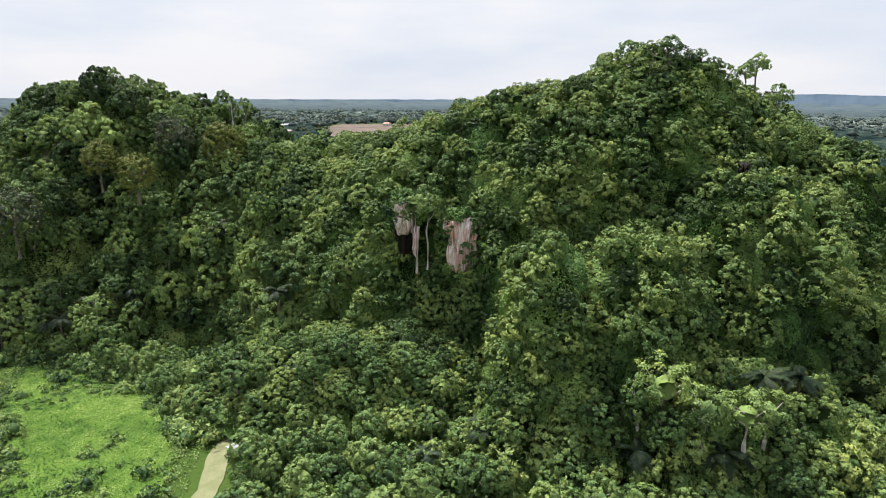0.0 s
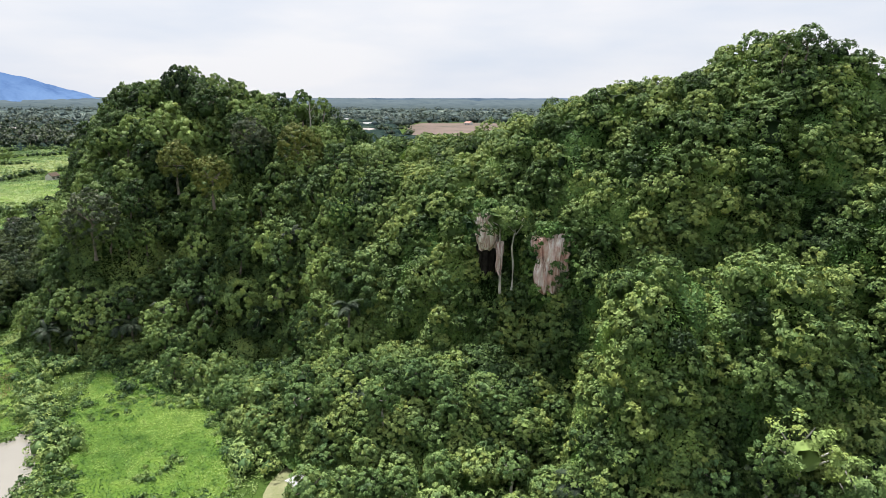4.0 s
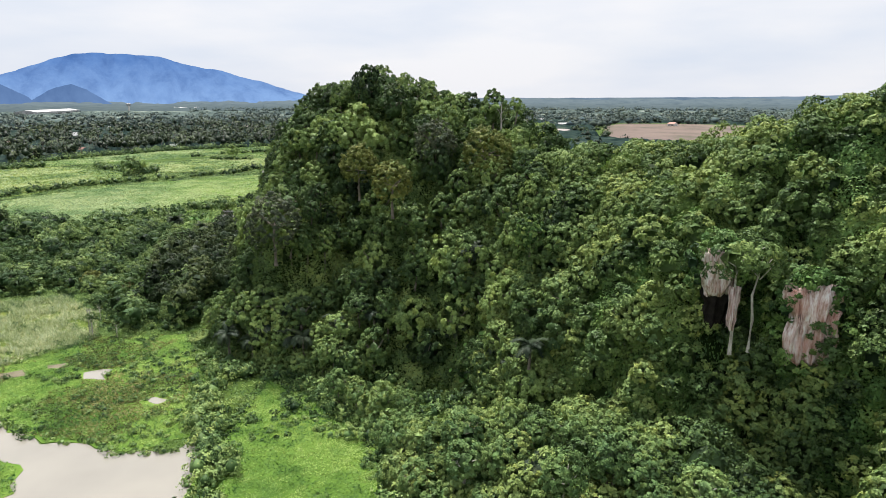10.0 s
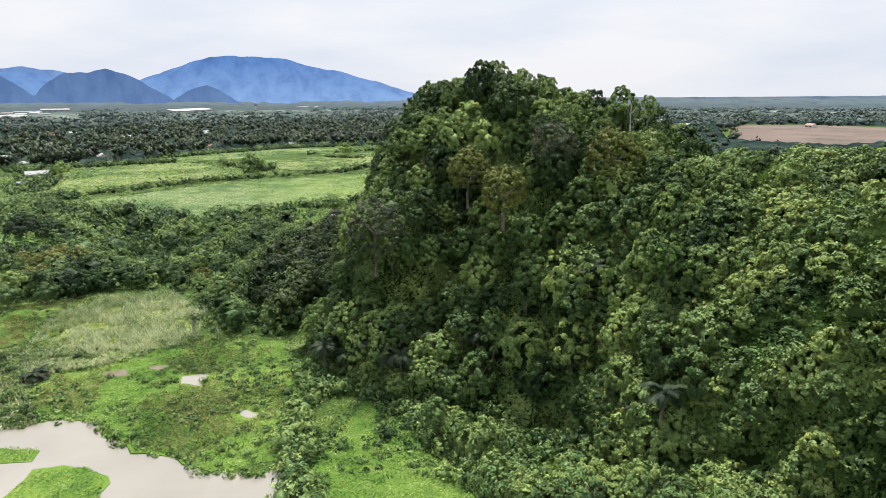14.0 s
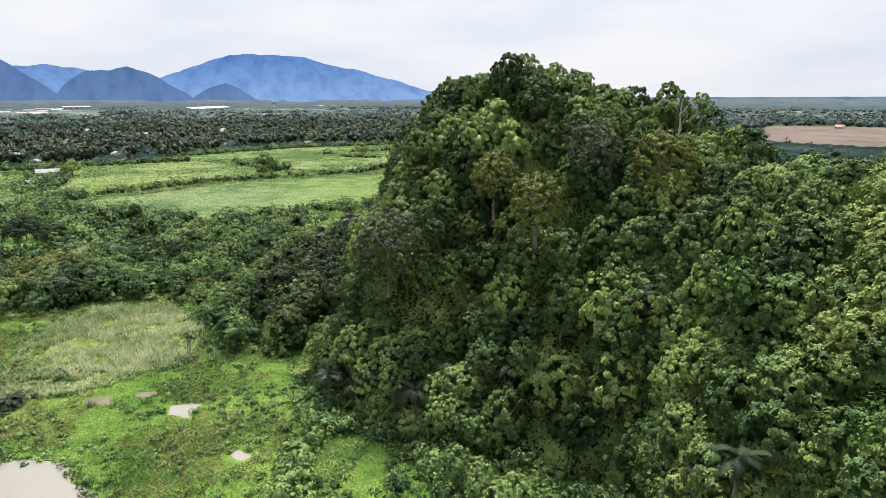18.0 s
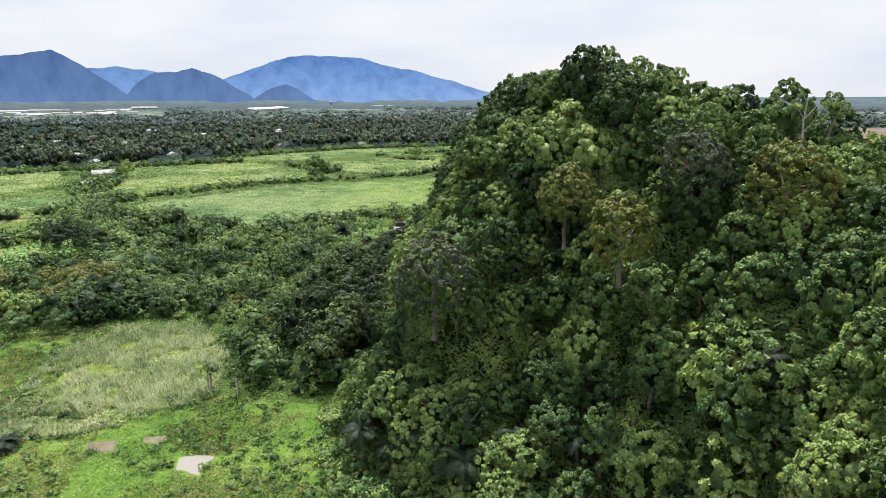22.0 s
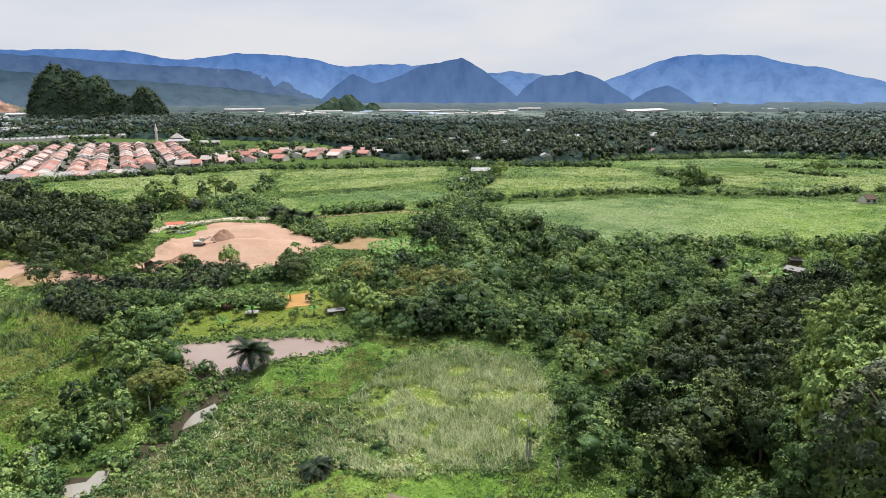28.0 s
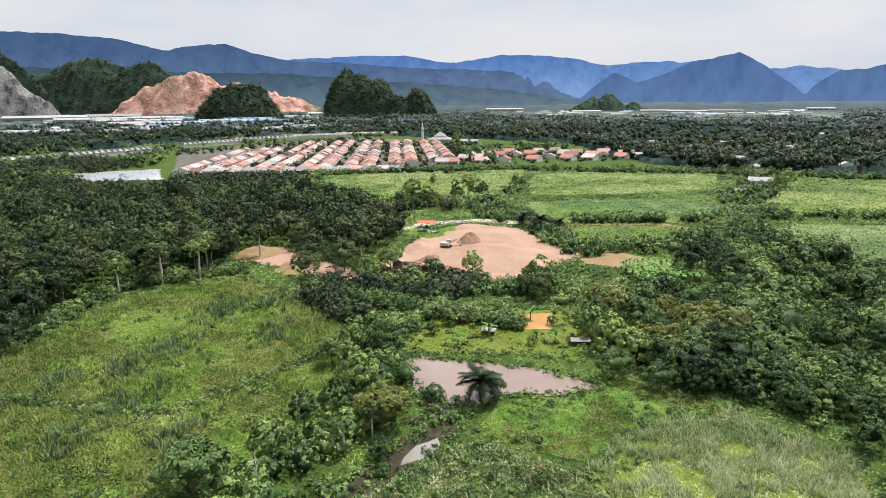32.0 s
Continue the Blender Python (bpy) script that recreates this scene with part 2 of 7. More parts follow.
MUD = surface("wet_mud", [(0.3, (0.022, 0.020, 0.013)), (0.55, (0.055, 0.045, 0.030)), (0.75, (0.085, 0.075, 0.045))], 0.35, rough=0.5, bump=0.5)


def water_material(name, low, high, ripple=0.05):
    m, n, l, bsdf = mat_base(name)
    geo = n.new("ShaderNodeNewGeometry")
    l.new(ramp(n, l, noise_node(n, l, 0.05, 3.0, geo.outputs["Position"]), [(0.3, low), (0.7, high)]), bsdf.inputs["Base Color"])
    bsdf.inputs["Roughness"].default_value = 0.06
    bsdf.inputs["Specular IOR Level"].default_value = 1.0
    bp = n.new("ShaderNodeBump")
    bp.inputs["Strength"].default_value, bp.inputs["Distance"].default_value = ripple, 0.02
    l.new(noise_node(n, l, 1.6, 2.0, geo.outputs["Position"]), bp.inputs["Height"])
    l.new(bp.outputs[0], bsdf.inputs["Normal"])
    return m


WATER = water_material("silty_water", (0.16, 0.148, 0.125), (0.20, 0.185, 0.155))
# WATER_FAR's pale base colour stands in for the reflected sky
WATER_FAR = water_material("far_water", (0.396, 0.396, 0.396), (0.486, 0.486, 0.486), 0.0)
WATER_BROWN = water_material("brown_water", (0.155, 0.105, 0.085), (0.20, 0.15, 0.125))
WATER_ORANGE = water_material("orange_water", (0.33, 0.185, 0.07), (0.38, 0.22, 0.09))

# ---- builders ----
rng = np.random.default_rng(7)


def quick_mesh(name, verts, faces, material, tint=None, smooth=False):
    """A mesh from arrays; faces all have the same number of corners."""
    me = bpy.data.meshes.new(name)
    v, f = np.asarray(verts, np.float32), np.asarray(faces, np.int32)
    k = f.shape[1]
    me.vertices.add(len(v))
    me.vertices.foreach_set("co", v.ravel())
    me.loops.add(f.size)
    me.loops.foreach_set("vertex_index", f.ravel())
    me.polygons.add(len(f))
    me.polygons.foreach_set("loop_start", np.arange(0, f.size, k, dtype=np.int32))
    me.polygons.foreach_set("loop_total", np.full(len(f), k, np.int32))
    if smooth:
        me.polygons.foreach_set("use_smooth", np.ones(len(f), bool))
    if tint is not None:
        me.attributes.new("tint", "FLOAT", "POINT").data.foreach_set("value", np.asarray(tint, np.float32))
    me.update(calc_edges=True)
    me.materials.append(material)
    return me


def thing(name, label, category, kind="", group="", at=(0, 0, 0)):
    ob = new(name)
    ob.location = at
    return tagged(ob, label, category, group, kind)


def part(name, bm, material, parent, label=""):
    """Links a bmesh, or a mesh, as one part under a thing or a part."""
    me = bm
    if isinstance(bm, bmesh.types.BMesh):
        me = bpy.data.meshes.new(name)
        bm.to_mesh(me)
        bm.free()
        me.materials.append(material)
    ob = new(name, me)
    ob.parent = parent
    return tagged(ob, label)


def norm(a):
    return a / np.maximum(np.linalg.norm(a, axis=-1, keepdims=True), 1e-9)


def leaf_tris(c, nrm, size, jitter=0.32, slim=0.6):
    """A pointed leaf at each place c, facing about nrm. Returns corners and faces."""
    k = len(c)
    nn = norm(nrm + rng.normal(0, jitter, (k, 3)))
    t = norm(np.cross(nn, rng.normal(0, 1, (k, 3))))
    b = np.cross(nn, t)
    s = (np.asarray(size) * rng.uniform(0.65, 1.4, k))[:, None]
    v = np.stack([c - t * s * 0.5 + b * s * slim * 0.55, c - t * s * 0.5 - b * s * slim * 0.55, c + t * s * 0.62 - nn * s * 0.15], 1).reshape(-1, 3)
    return v, np.arange(3 * k).reshape(k, 3)


def crown_points(place, radius, height, clumps, per, lean=None):
    """Leaf places and facings of crowns: each a dome of leafy clumps, thick above and open below. place (k,3) is the crown's middle."""
    k = len(place)
    i = np.arange(clumps)
    up = 1 - (i + 0.5) / clumps * 1.4
    flat_r = np.sqrt(np.clip(1 - up ** 2, 0, 1))
    turn = i * 2.39996 + rng.uniform(0, 2 * np.pi, (k, 1))
    d = np.stack([np.cos(turn) * flat_r, np.sin(turn) * flat_r, np.repeat(up[None], k, 0)], -1)
    d = norm(d + rng.normal(0, 0.22, d.shape))
    if lean is not None:
        d = norm(d + 0.7 * lean[:, None, :])
    lobes = norm(rng.normal(0, 1, (k, 9, 3)) + np.array((0, 0, 0.5)))
    near = np.einsum("kci,kli->kcl", d, lobes).max(-1)[..., None]
    reach = (0.74 + 0.26 * np.clip((near - 0.6) / 0.4, 0, 1)) * rng.uniform(0.86, 1.08, (k, clumps, 1))
    scale = np.stack([radius, radius, height], 1)[:, None, :]
    cc = place[:, None, :] + d * reach * scale
    cr = (radius[:, None] * math.sqrt(2.0 / clumps) * rng.uniform(0.65, 1.25, (k, clumps)))[..., None, None]
    e = norm(rng.normal(0, 1, (k, clumps, per, 3)) + d[:, :, None, :] * 1.0 + np.array((0, 0, 0.4)))
    p = cc[:, :, None, :] + e * cr * rng.uniform(0.7, 1.08, (k, clumps, per, 1)) * np.array((1, 1, 0.85))
    own = np.repeat(rng.uniform(0, 1, (k, 1, 1)), clumps, 1) * 0.74 + rng.uniform(0, 0.26, (k, clumps, 1))
    own = np.repeat(own, per, 2)
    e = e * 0.95 + d[:, :, None, :] * 0.6
    return p.reshape(-1, 3), e.reshape(-1, 3), own.reshape(-1)


CUBE_SPHERE = []
for a in (-1, 0, 1):
    for b in (-1, 0, 1):
        for c in (-1, 0, 1):
            if a or b or c:
                CUBE_SPHERE.append((a, b, c))
CUBE_INDEX = {p: i for i, p in enumerate(CUBE_SPHERE)}
CUBE_FACES = []
for axis in range(3):
    for sign in (-1, 1):
        for a in (-1, 0):
            for b in (-1, 0):
                ring4 = []
                for da, db in ((0, 0), (1, 0), (1, 1), (0, 1)):
                    p = [a + da, b + db]
                    p.insert(axis, sign)
                    ring4.append(CUBE_INDEX[tuple(p)])
                CUBE_FACES.append(ring4 if sign > 0 else ring4[::-1])
CUBE_SPHERE, CUBE_FACES = norm(np.array(CUBE_SPHERE, float)), np.array([t for q in CUBE_FACES for t in (q[:3], (q[0], q[2], q[3]))])


OCTA = np.array([(1, 0, 0), (-1, 0, 0), (0, 1, 0), (0, -1, 0), (0, 0, 1), (0, 0, -1)], float) * 1.2
OCTA_FACES = np.array([(0, 2, 4), (2, 1, 4), (1, 3, 4), (3, 0, 4), (2, 0, 5), (1, 2, 5), (3, 1, 5), (0, 3, 5)])


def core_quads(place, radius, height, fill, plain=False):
    """An uneven lump filling each crown, toned dark to imitate the shade inside."""
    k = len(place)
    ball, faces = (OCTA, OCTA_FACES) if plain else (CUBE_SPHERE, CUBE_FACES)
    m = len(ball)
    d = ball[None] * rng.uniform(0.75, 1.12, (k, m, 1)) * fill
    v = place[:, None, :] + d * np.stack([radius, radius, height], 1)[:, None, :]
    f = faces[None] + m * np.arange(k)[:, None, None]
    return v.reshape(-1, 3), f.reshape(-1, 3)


def crowns_mesh(name, place, radius, height, clumps, per, leaf, material, lean=None, slim=0.66, fill=0.5, jitter=0.45):
    p, e, own = crown_points(np.asarray(place, float), np.asarray(radius, float), np.asarray(height, float), clumps, per, lean)
    v, f = leaf_tris(p, e, leaf, slim=slim, jitter=jitter)
    own = np.repeat(own, 3)
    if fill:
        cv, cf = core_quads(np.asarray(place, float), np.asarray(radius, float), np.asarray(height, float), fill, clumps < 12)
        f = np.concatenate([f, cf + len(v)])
        # cores take a quarter of the crown's tone, as painted inner shade
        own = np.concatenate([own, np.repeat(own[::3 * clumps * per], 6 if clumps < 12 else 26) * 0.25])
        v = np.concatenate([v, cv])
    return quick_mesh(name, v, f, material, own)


def tube(bm, pts, radii, sides=7):
    """A tapered round limb along pts."""
    rings = []
    pts = [Vector(p) for p in pts]
    for i, (p, r) in enumerate(zip(pts, radii)):
        d = (pts[min(i + 1, len(pts) - 1)] - pts[max(i - 1, 0)]).normalized()
        q = d.to_track_quat("Z", "Y")
        rings.append([bm.verts.new(p + q @ Vector((r * math.cos(a), r * math.sin(a), 0))) for a in [2 * math.pi * j / sides for j in range(sides)]])
    for a, b in zip(rings, rings[1:]):
        for j in range(sides):
            bm.faces.new((a[j], a[(j + 1) % sides], b[(j + 1) % sides], b[j]))
    bm.faces.new(rings[-1])
    bm.faces.new(rings[0][::-1])


def box(bm, lo, hi):
    x0, y0, z0 = lo
    x1, y1, z1 = hi
    v = [bm.verts.new(c) for c in ((x0, y0, z0), (x1, y0, z0), (x1, y1, z0), (x0, y1, z0), (x0, y0, z1), (x1, y0, z1), (x1, y1, z1), (x0, y1, z1))]
    for f in ((0, 3, 2, 1), (4, 5, 6, 7), (0, 1, 5, 4), (1, 2, 6, 5), (2, 3, 7, 6), (3, 0, 4, 7)):
        bm.faces.new([v[i] for i in f])


def inside(poly, x, y):
    """Which of the points lie in the polygon."""
    p = np.asarray(poly, float)
    q = np.roll(p, -1, 0)
    r = np.zeros(np.shape(x), bool)
    for (x0, y0), (x1, y1) in zip(p, q):
        if y0 != y1:
            r ^= ((y0 > y) != (y1 > y)) & (x < (x1 - x0) * (y - y0) / (y1 - y0) + x0)
    return r


def scatter(poly, spacing, jitter=0.45):
    """Places in a polygon on a shaken grid."""
    p = np.asarray(poly, float)
    x, y = np.meshgrid(np.arange(p[:, 0].min(), p[:, 0].max(), spacing), np.arange(p[:, 1].min(), p[:, 1].max(), spacing * 0.87))
    x = x + (np.arange(x.shape[0]) % 2)[:, None] * spacing * 0.5
    x, y = x.ravel() + rng.uniform(-jitter, jitter, x.size) * spacing, y.ravel() + rng.uniform(-jitter, jitter, y.size) * spacing
    k = inside(poly, x, y)
    return x[k], y[k]


def along(line, spacing, wide):
    """Places along a broken line, shaken to both sides."""
    p = np.asarray(line, float)
    out = []
    for a, b in zip(p, p[1:]):
        k = max(1, int(np.linalg.norm(b - a) / spacing))
        s = (np.arange(k) + rng.uniform(0, 1, k))[:, None] / k
        side = np.array((-(b - a)[1], (b - a)[0])) / np.linalg.norm(b - a)
        out.append(a + (b - a) * s + side * rng.uniform(-wide, wide, (k, 1)))
    o = np.concatenate(out)
    return o[:, 0], o[:, 1]


def flat(name, poly, z, material, label, category, thick=0.3, wave=1.2, step=4.0):
    """A flat piece of ground with a slightly ragged outline, as a thin slab."""
    pts = []
    for i, a in enumerate(poly):
        b = poly[(i + 1) % len(poly)]
        k = max(1, int(math.dist(a, b) / step))
        for j in range(k):
            x, y = a[0] + (b[0] - a[0]) * j / k, a[1] + (b[1] - a[1]) * j / k
            s = noise.noise_vector((x * 0.11, y * 0.11, 3.1)) + 0.7 * noise.noise_vector((x * 0.33, y * 0.33, 7.7)) + 0.4 * noise.noise_vector((x * 0.9, y * 0.9, 1.7))
            pts.append((x + s.x * wave, y + s.y * wave))
    bm = bmesh.new()
    top = [bm.verts.new((x, y, z)) for x, y in pts]
    low = [bm.verts.new((x, y, z - thick)) for x, y in pts]
    f = bm.faces.new(top)
    f.normal_update()
    if f.normal.z < 0:
        f.normal_flip()
    for i in range(len(pts)):
        j = (i + 1) % len(pts)
        bm.faces.new((top[i], low[i], low[j], top[j]))
    bmesh.ops.recalc_face_normals(bm, faces=bm.faces)
    me = bpy.data.meshes.new(name)
    bm.to_mesh(me)
    bm.free()
    me.materials.append(material)
    return tagged(new(name, me), label, category, kind="structure")


# ---- the ground: one sheet to the horizon ----
bm = bmesh.new()
rings = [0] + [40 * 1.22 ** i for i in range(25)]
rings[-1] = 4950
prev = None
for r in rings[1:]:
    ring = [bm.verts.new((-60 + r * math.cos(a), 90 + r * math.sin(a), 0)) for a in [2 * math.pi * j / 96 for j in range(96)]]
    if prev is None:
        bm.faces.new(ring)
    else:
        for j in range(96):
            bm.faces.new((prev[j], ring[j], ring[(j + 1) % 96], prev[(j + 1) % 96]))
    prev = ring
me = bpy.data.meshes.new("ground")
bm.to_mesh(me)
bm.free()
me.materials.append(GROUND)
tagged(new("ground", me), "flat green plain of rough grass reaching the horizon", "ground", kind="structure")

# ---- the two karst hills: overlapping steep towers (x, y, half width, half depth, height) ----
TOWERS_WEST = [(-131, 229.1, 37.2, 45.1, 69.3), (-107.3, 214.8, 56.4, 44.1, 72), (-77.2, 214, 42.6, 57.4, 63.1), (-154, 228, 24, 22, 38), (-111.2, 170.7, 17.8, 12.9, 46.2), (-55.9, 196.7, 38.3, 39.5, 56.1), (-99, 167.3, 48.2, 22.7, 22.9)]
TOWERS_EAST = [(-31.2, 189.7, 37.2, 49.4, 54.8), (-5.9, 177.5, 42.5, 49.1, 61.1), (16.8, 156.8, 36.5, 27.5, 68.2), (45.9, 149.8, 59.2, 31.1, 75.2), (74.9, 160.5, 41.4, 28.4, 68.2), (62.3, 130.8, 34, 23.8, 55.7), (37.6, 112.4, 19.7, 14.8, 46.5), (90.4, 154.9, 20.8, 35.6, 59.2), (19.8, 108.4, 11.5, 13.6, 44), (-18.2, 127.3, 46.3, 20.1, 16.8), (44.9, 101.8, 45, 16, 18), (7, 172, 15, 18, 66.5), (24, 163, 20, 20, 70), (95, 148, 18, 26, 54)]
TOWERS = np.array(TOWERS_WEST + TOWERS_EAST, float)


def canopy_top(x, y):
    """Height of the treetops over the hills."""
    x, y = np.asarray(x, float)[..., None], np.asarray(y, float)[..., None]
    d = np.sqrt(((x - TOWERS[:, 0]) / TOWERS[:, 2]) ** 2 + ((y - TOWERS[:, 1]) / TOWERS[:, 3]) ** 2)
    h = TOWERS[:, 4] * np.clip(1 - d ** 2.6, -0.3, None)
    m = h.max(-1)
    return np.maximum(m + 3 * np.log(np.exp((h - m[..., None]) / 3).sum(-1)) - 1, 0)


def vnoise(x, y, size, seed=0.0):
    """Smooth noise, 0 to 1."""
    u, v = np.asarray(x, float) / size, np.asarray(y, float) / size
    iu, iv = np.floor(u), np.floor(v)
    fu, fv = u - iu, v - iv
    fu, fv = fu * fu * (3 - 2 * fu), fv * fv * (3 - 2 * fv)

    def h(a, b):
        return np.modf(np.abs(np.sin(a * 127.1 + b * 311.7 + seed) * 43758.5453))[0]
    return (h(iu, iv) * (1 - fu) + h(iu + 1, iv) * fu) * (1 - fv) + (h(iu, iv + 1) * (1 - fu) + h(iu + 1, iv + 1) * fu) * fv


def hill_z(x, y):
    """Height of the hill's own surface, under its plants: tall trees in the west, vines in the east."""
    s = canopy_top(x, y)
    deep = np.interp(x, [-60, -25], [7.5, 3.0])
    full = np.clip(s / (deep * 2.2), 0, 1)
    rough = (vnoise(x, y, 14.0) - 0.5) * np.interp(x, [-60, -25], [5.0, 9.0]) + (vnoise(x, y, 6.0, 3.0) - 0.5) * 4.5 - np.interp(x, [-60, -25], [1.0, 2.4])
    return s - deep * full - 0.6 - s * 0.75 * (1 - full) + rough * np.clip((s - 12) / 12, 0, 1)


def slope(x, y, e=0.6):
    z = hill_z(x, y)
    return (hill_z(x + e, y) - z) / e, (hill_z(x, y + e) - z) / e


gx, gy = np.arange(-235, 150, 2.0), np.arange(70, 300, 2.0)
X, Y = np.meshgrid(gx, gy)
bumps = np.array([noise.fractal((x * 0.11, y * 0.11, 0.0), 1.0, 2.0, 3) for x, y in zip(X.ravel(), Y.ravel())]).reshape(X.shape)
Z = hill_z(X, Y)
Z = Z + (bumps - 0.6) * np.clip(Z / 8, 0, 1) * 0.8
idx = np.arange(X.size).reshape(X.shape)
quads = np.stack([idx[:-1, :-1], idx[:-1, 1:], idx[1:, 1:], idx[1:, :-1]], -1).reshape(-1, 4)
keep = (Z.ravel()[quads] > -0.3).any(1)
hill_mesh = quick_mesh("limestone_hill", np.stack([X, Y, Z], -1).reshape(-1, 3), quads[keep], HILL_GAP_SHADE, smooth=True)
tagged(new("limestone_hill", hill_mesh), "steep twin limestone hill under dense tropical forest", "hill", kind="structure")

# plants on the flanks that look south and west


def spread(count, keep, radius, gap):
    """Places on the hills, thinned so that crowns of these radii stand apart."""
    x, y = rng.uniform(-215, 135, count), rng.uniform(75, 262, count)
    gx_, gy_ = slope(x, y)
    g = np.hypot(gx_, gy_)
    face = (-gx_ * (-50 - x) + -gy_ * (50 - y)) / np.hypot(x + 50, y - 50)
    ok = keep(x, y, g) & (rng.uniform(0, 1, count) < np.sqrt(1 + g ** 2) / 7.0) & (face > -0.5)
    x, y, g, gx_, gy_ = x[ok], y[ok], g[ok], gx_[ok], gy_[ok]
    z, r = hill_z(x, y), radius(x, y, g)
    cell, out = {}, []
    for i, (a, b, c, q) in enumerate(zip(x.tolist(), y.tolist(), z.tolist(), r.tolist())):
        key = (int(a // 7), int(b // 7), int(c // 7))
        near = False
        for da in (-1, 0, 1):
            for db in (-1, 0, 1):
                for dc in (-1, 0, 1):
                    for (oa, ob, oc, oq) in cell.get((key[0] + da, key[1] + db, key[2] + dc), ()):
                        if (oa - a) ** 2 + (ob - b) ** 2 + (oc - c) ** 2 < (gap * (oq + q)) ** 2:
                            near = True
        if not near:
            cell.setdefault(key, []).append((a, b, c, q))
            out.append(i)
    o = np.array(out)
    n3 = norm(np.stack([-gx_[o], -gy_[o], np.ones(len(o))], 1))
    return np.stack([x[o], y[o], z[o]], 1), r[o], g[o], n3


def lumps(x, y, z, size):
    """Rounded lumps in space: height 0 to 1, the way out from the lump's middle, and its own tone."""
    p = np.stack([x, y, z], -1) / size
    base = np.floor(p)
    best, way, tone = np.full(len(p), 9.0), np.zeros_like(p), np.zeros(len(p))
    for a in (-1, 0, 1):
        for b in (-1, 0, 1):
            for c in (-1, 0, 1):
                q = base + np.array((a, b, c))
                h1 = np.modf(np.abs(np.sin(q @ np.array((127.1, 311.7, 74.7))) * 43758.5453))[0]
                h2 = np.modf(np.abs(np.sin(q @ np.array((269.5, 183.3, 246.1))) * 43758.5453))[0]
                h3 = np.modf(h1 * 57.3 + h2 * 31.7)[0]
                v = p - q - np.stack([h1, h2, h3], -1)
                d = np.sqrt((v ** 2).sum(-1))
                near = d < best
                best = np.where(near, d, best)
                way = np.where(near[:, None], v, way)
                tone = np.where(near, h3, tone)
    return np.sqrt(np.clip(1 - (best / 0.9) ** 2, 0, 1)), way, tone


def drape(name, label, count, span, keep, leaf, material, big, small, bare=0.45):
    """Leaves lying close over a hillside in hanging lumps with dark creases between them."""
    cx, cy = [q.ravel() for q in np.meshgrid(np.arange(span[0], span[1], 0.8), np.arange(span[2], span[3], 0.8))]
    gx_, gy_ = slope(cx, cy)
    g = np.hypot(gx_, gy_)
    face = (-gx_ * (-50 - cx) + -gy_ * (50 - cy)) / np.hypot(cx + 50, cy - 50)
    k = np.flatnonzero(keep(cx, cy, g) & (face > -0.35))
    area = np.minimum(np.sqrt(1 + g[k] ** 2), 9.0)
    k = rng.choice(k, count, p=area / area.sum())
    x, y = cx[k] + rng.uniform(-0.4, 0.4, count), cy[k] + rng.uniform(-0.4, 0.4, count)
    gx_, gy_ = slope(x, y, 4.0)
    z = hill_z(x, y)
    n3 = norm(np.stack([-gx_, -gy_, np.full(count, 0.8)], 1))
    wx, wz = (vnoise(x, z, 5.0, 1.0) - 0.5) * 3, (vnoise(y, z, 6.0, 2.0) - 0.5) * 3
    h1, v1, t1 = lumps(x + wx, y + wx, (z + wz) * 0.5, big)
    h2, v2, t2 = lumps(x + 40, y, z * 0.75, small)
    # leaves thinned in creases, so the near-black sheet shows there like shade
    k = h1 * 0.7 + h2 * 0.4 > bare + 0.22 * rng.uniform(-1, 1, count)
    x, y, z, n3, h1, v1, t1, h2, v2, t2 = [q[k] for q in (x, y, z, n3, h1, v1, t1, h2, v2, t2)]
    c3 = np.stack([x, y, z], 1) + n3 * (big * 0.5 * h1 + small * 0.4 * h2 + rng.uniform(-0.35, 0.15, len(x)) - 0.6 - big * 0.22)[:, None]
    v, f = leaf_tris(c3, n3 * 0.45 + v1 * 1.3 + v2 * 0.7 + np.array((0, 0, 0.15)), leaf, jitter=0.28, slim=0.75)
    tone = np.clip(t1 * 0.5 + t2 * 0.3 + rng.uniform(0, 0.2, len(x)), 0, 1)
    return tagged(new(name, quick_mesh(name, v, f, material, np.repeat(tone, 3))), label, "vines", kind="stuff")


drape("vine_curtain", "green climbing vines draped over the limestone cliff", 640000, (-66, 130, 80, 215), lambda x, y, g: (canopy_top(x, y) > 3) & (x > -62 + 14 * vnoise(x, y, 9.0)), 0.44, LEAF_VINE, 9.0, 2.8, bare=0.36)
drape("hill_undergrowth", "dense dark green undergrowth and creepers on the hillside", 260000, (-205, -44, 120, 262), lambda x, y, g: (canopy_top(x, y) > 3) & (x <= -58 + 14 * vnoise(x, y, 9.0)), 0.5, LEAF_HILL, 6.5, 2.4, bare=0.36)
# trees and small crowns standing out of the vines of the east hill and the saddle
p3, r3, g3, n3 = spread(150000, lambda x, y, g: (canopy_top(x, y) > 5) & (x > -62 + 14 * vnoise(x, y, 9.0)), lambda x, y, g: np.where(g > 1.5, 1.3, 1.7) + 3.4 * vnoise(x, y, 9.0, 5.0) ** 1.5 * rng.uniform(0.4, 1.4, len(x)), 0.6)
steep = g3 > 1.7
keep3 = ~steep | ((rng.uniform(0, 1, len(r3)) < 0.8) & (r3 > 1.5))
p3, r3, n3, steep = p3[keep3], r3[keep3], n3[keep3], steep[keep3]
mid = p3 + n3 * np.where(steep, 1.6, 1.4)[:, None] + np.array((0, 0, 0.6))
wide = r3 > 2.4
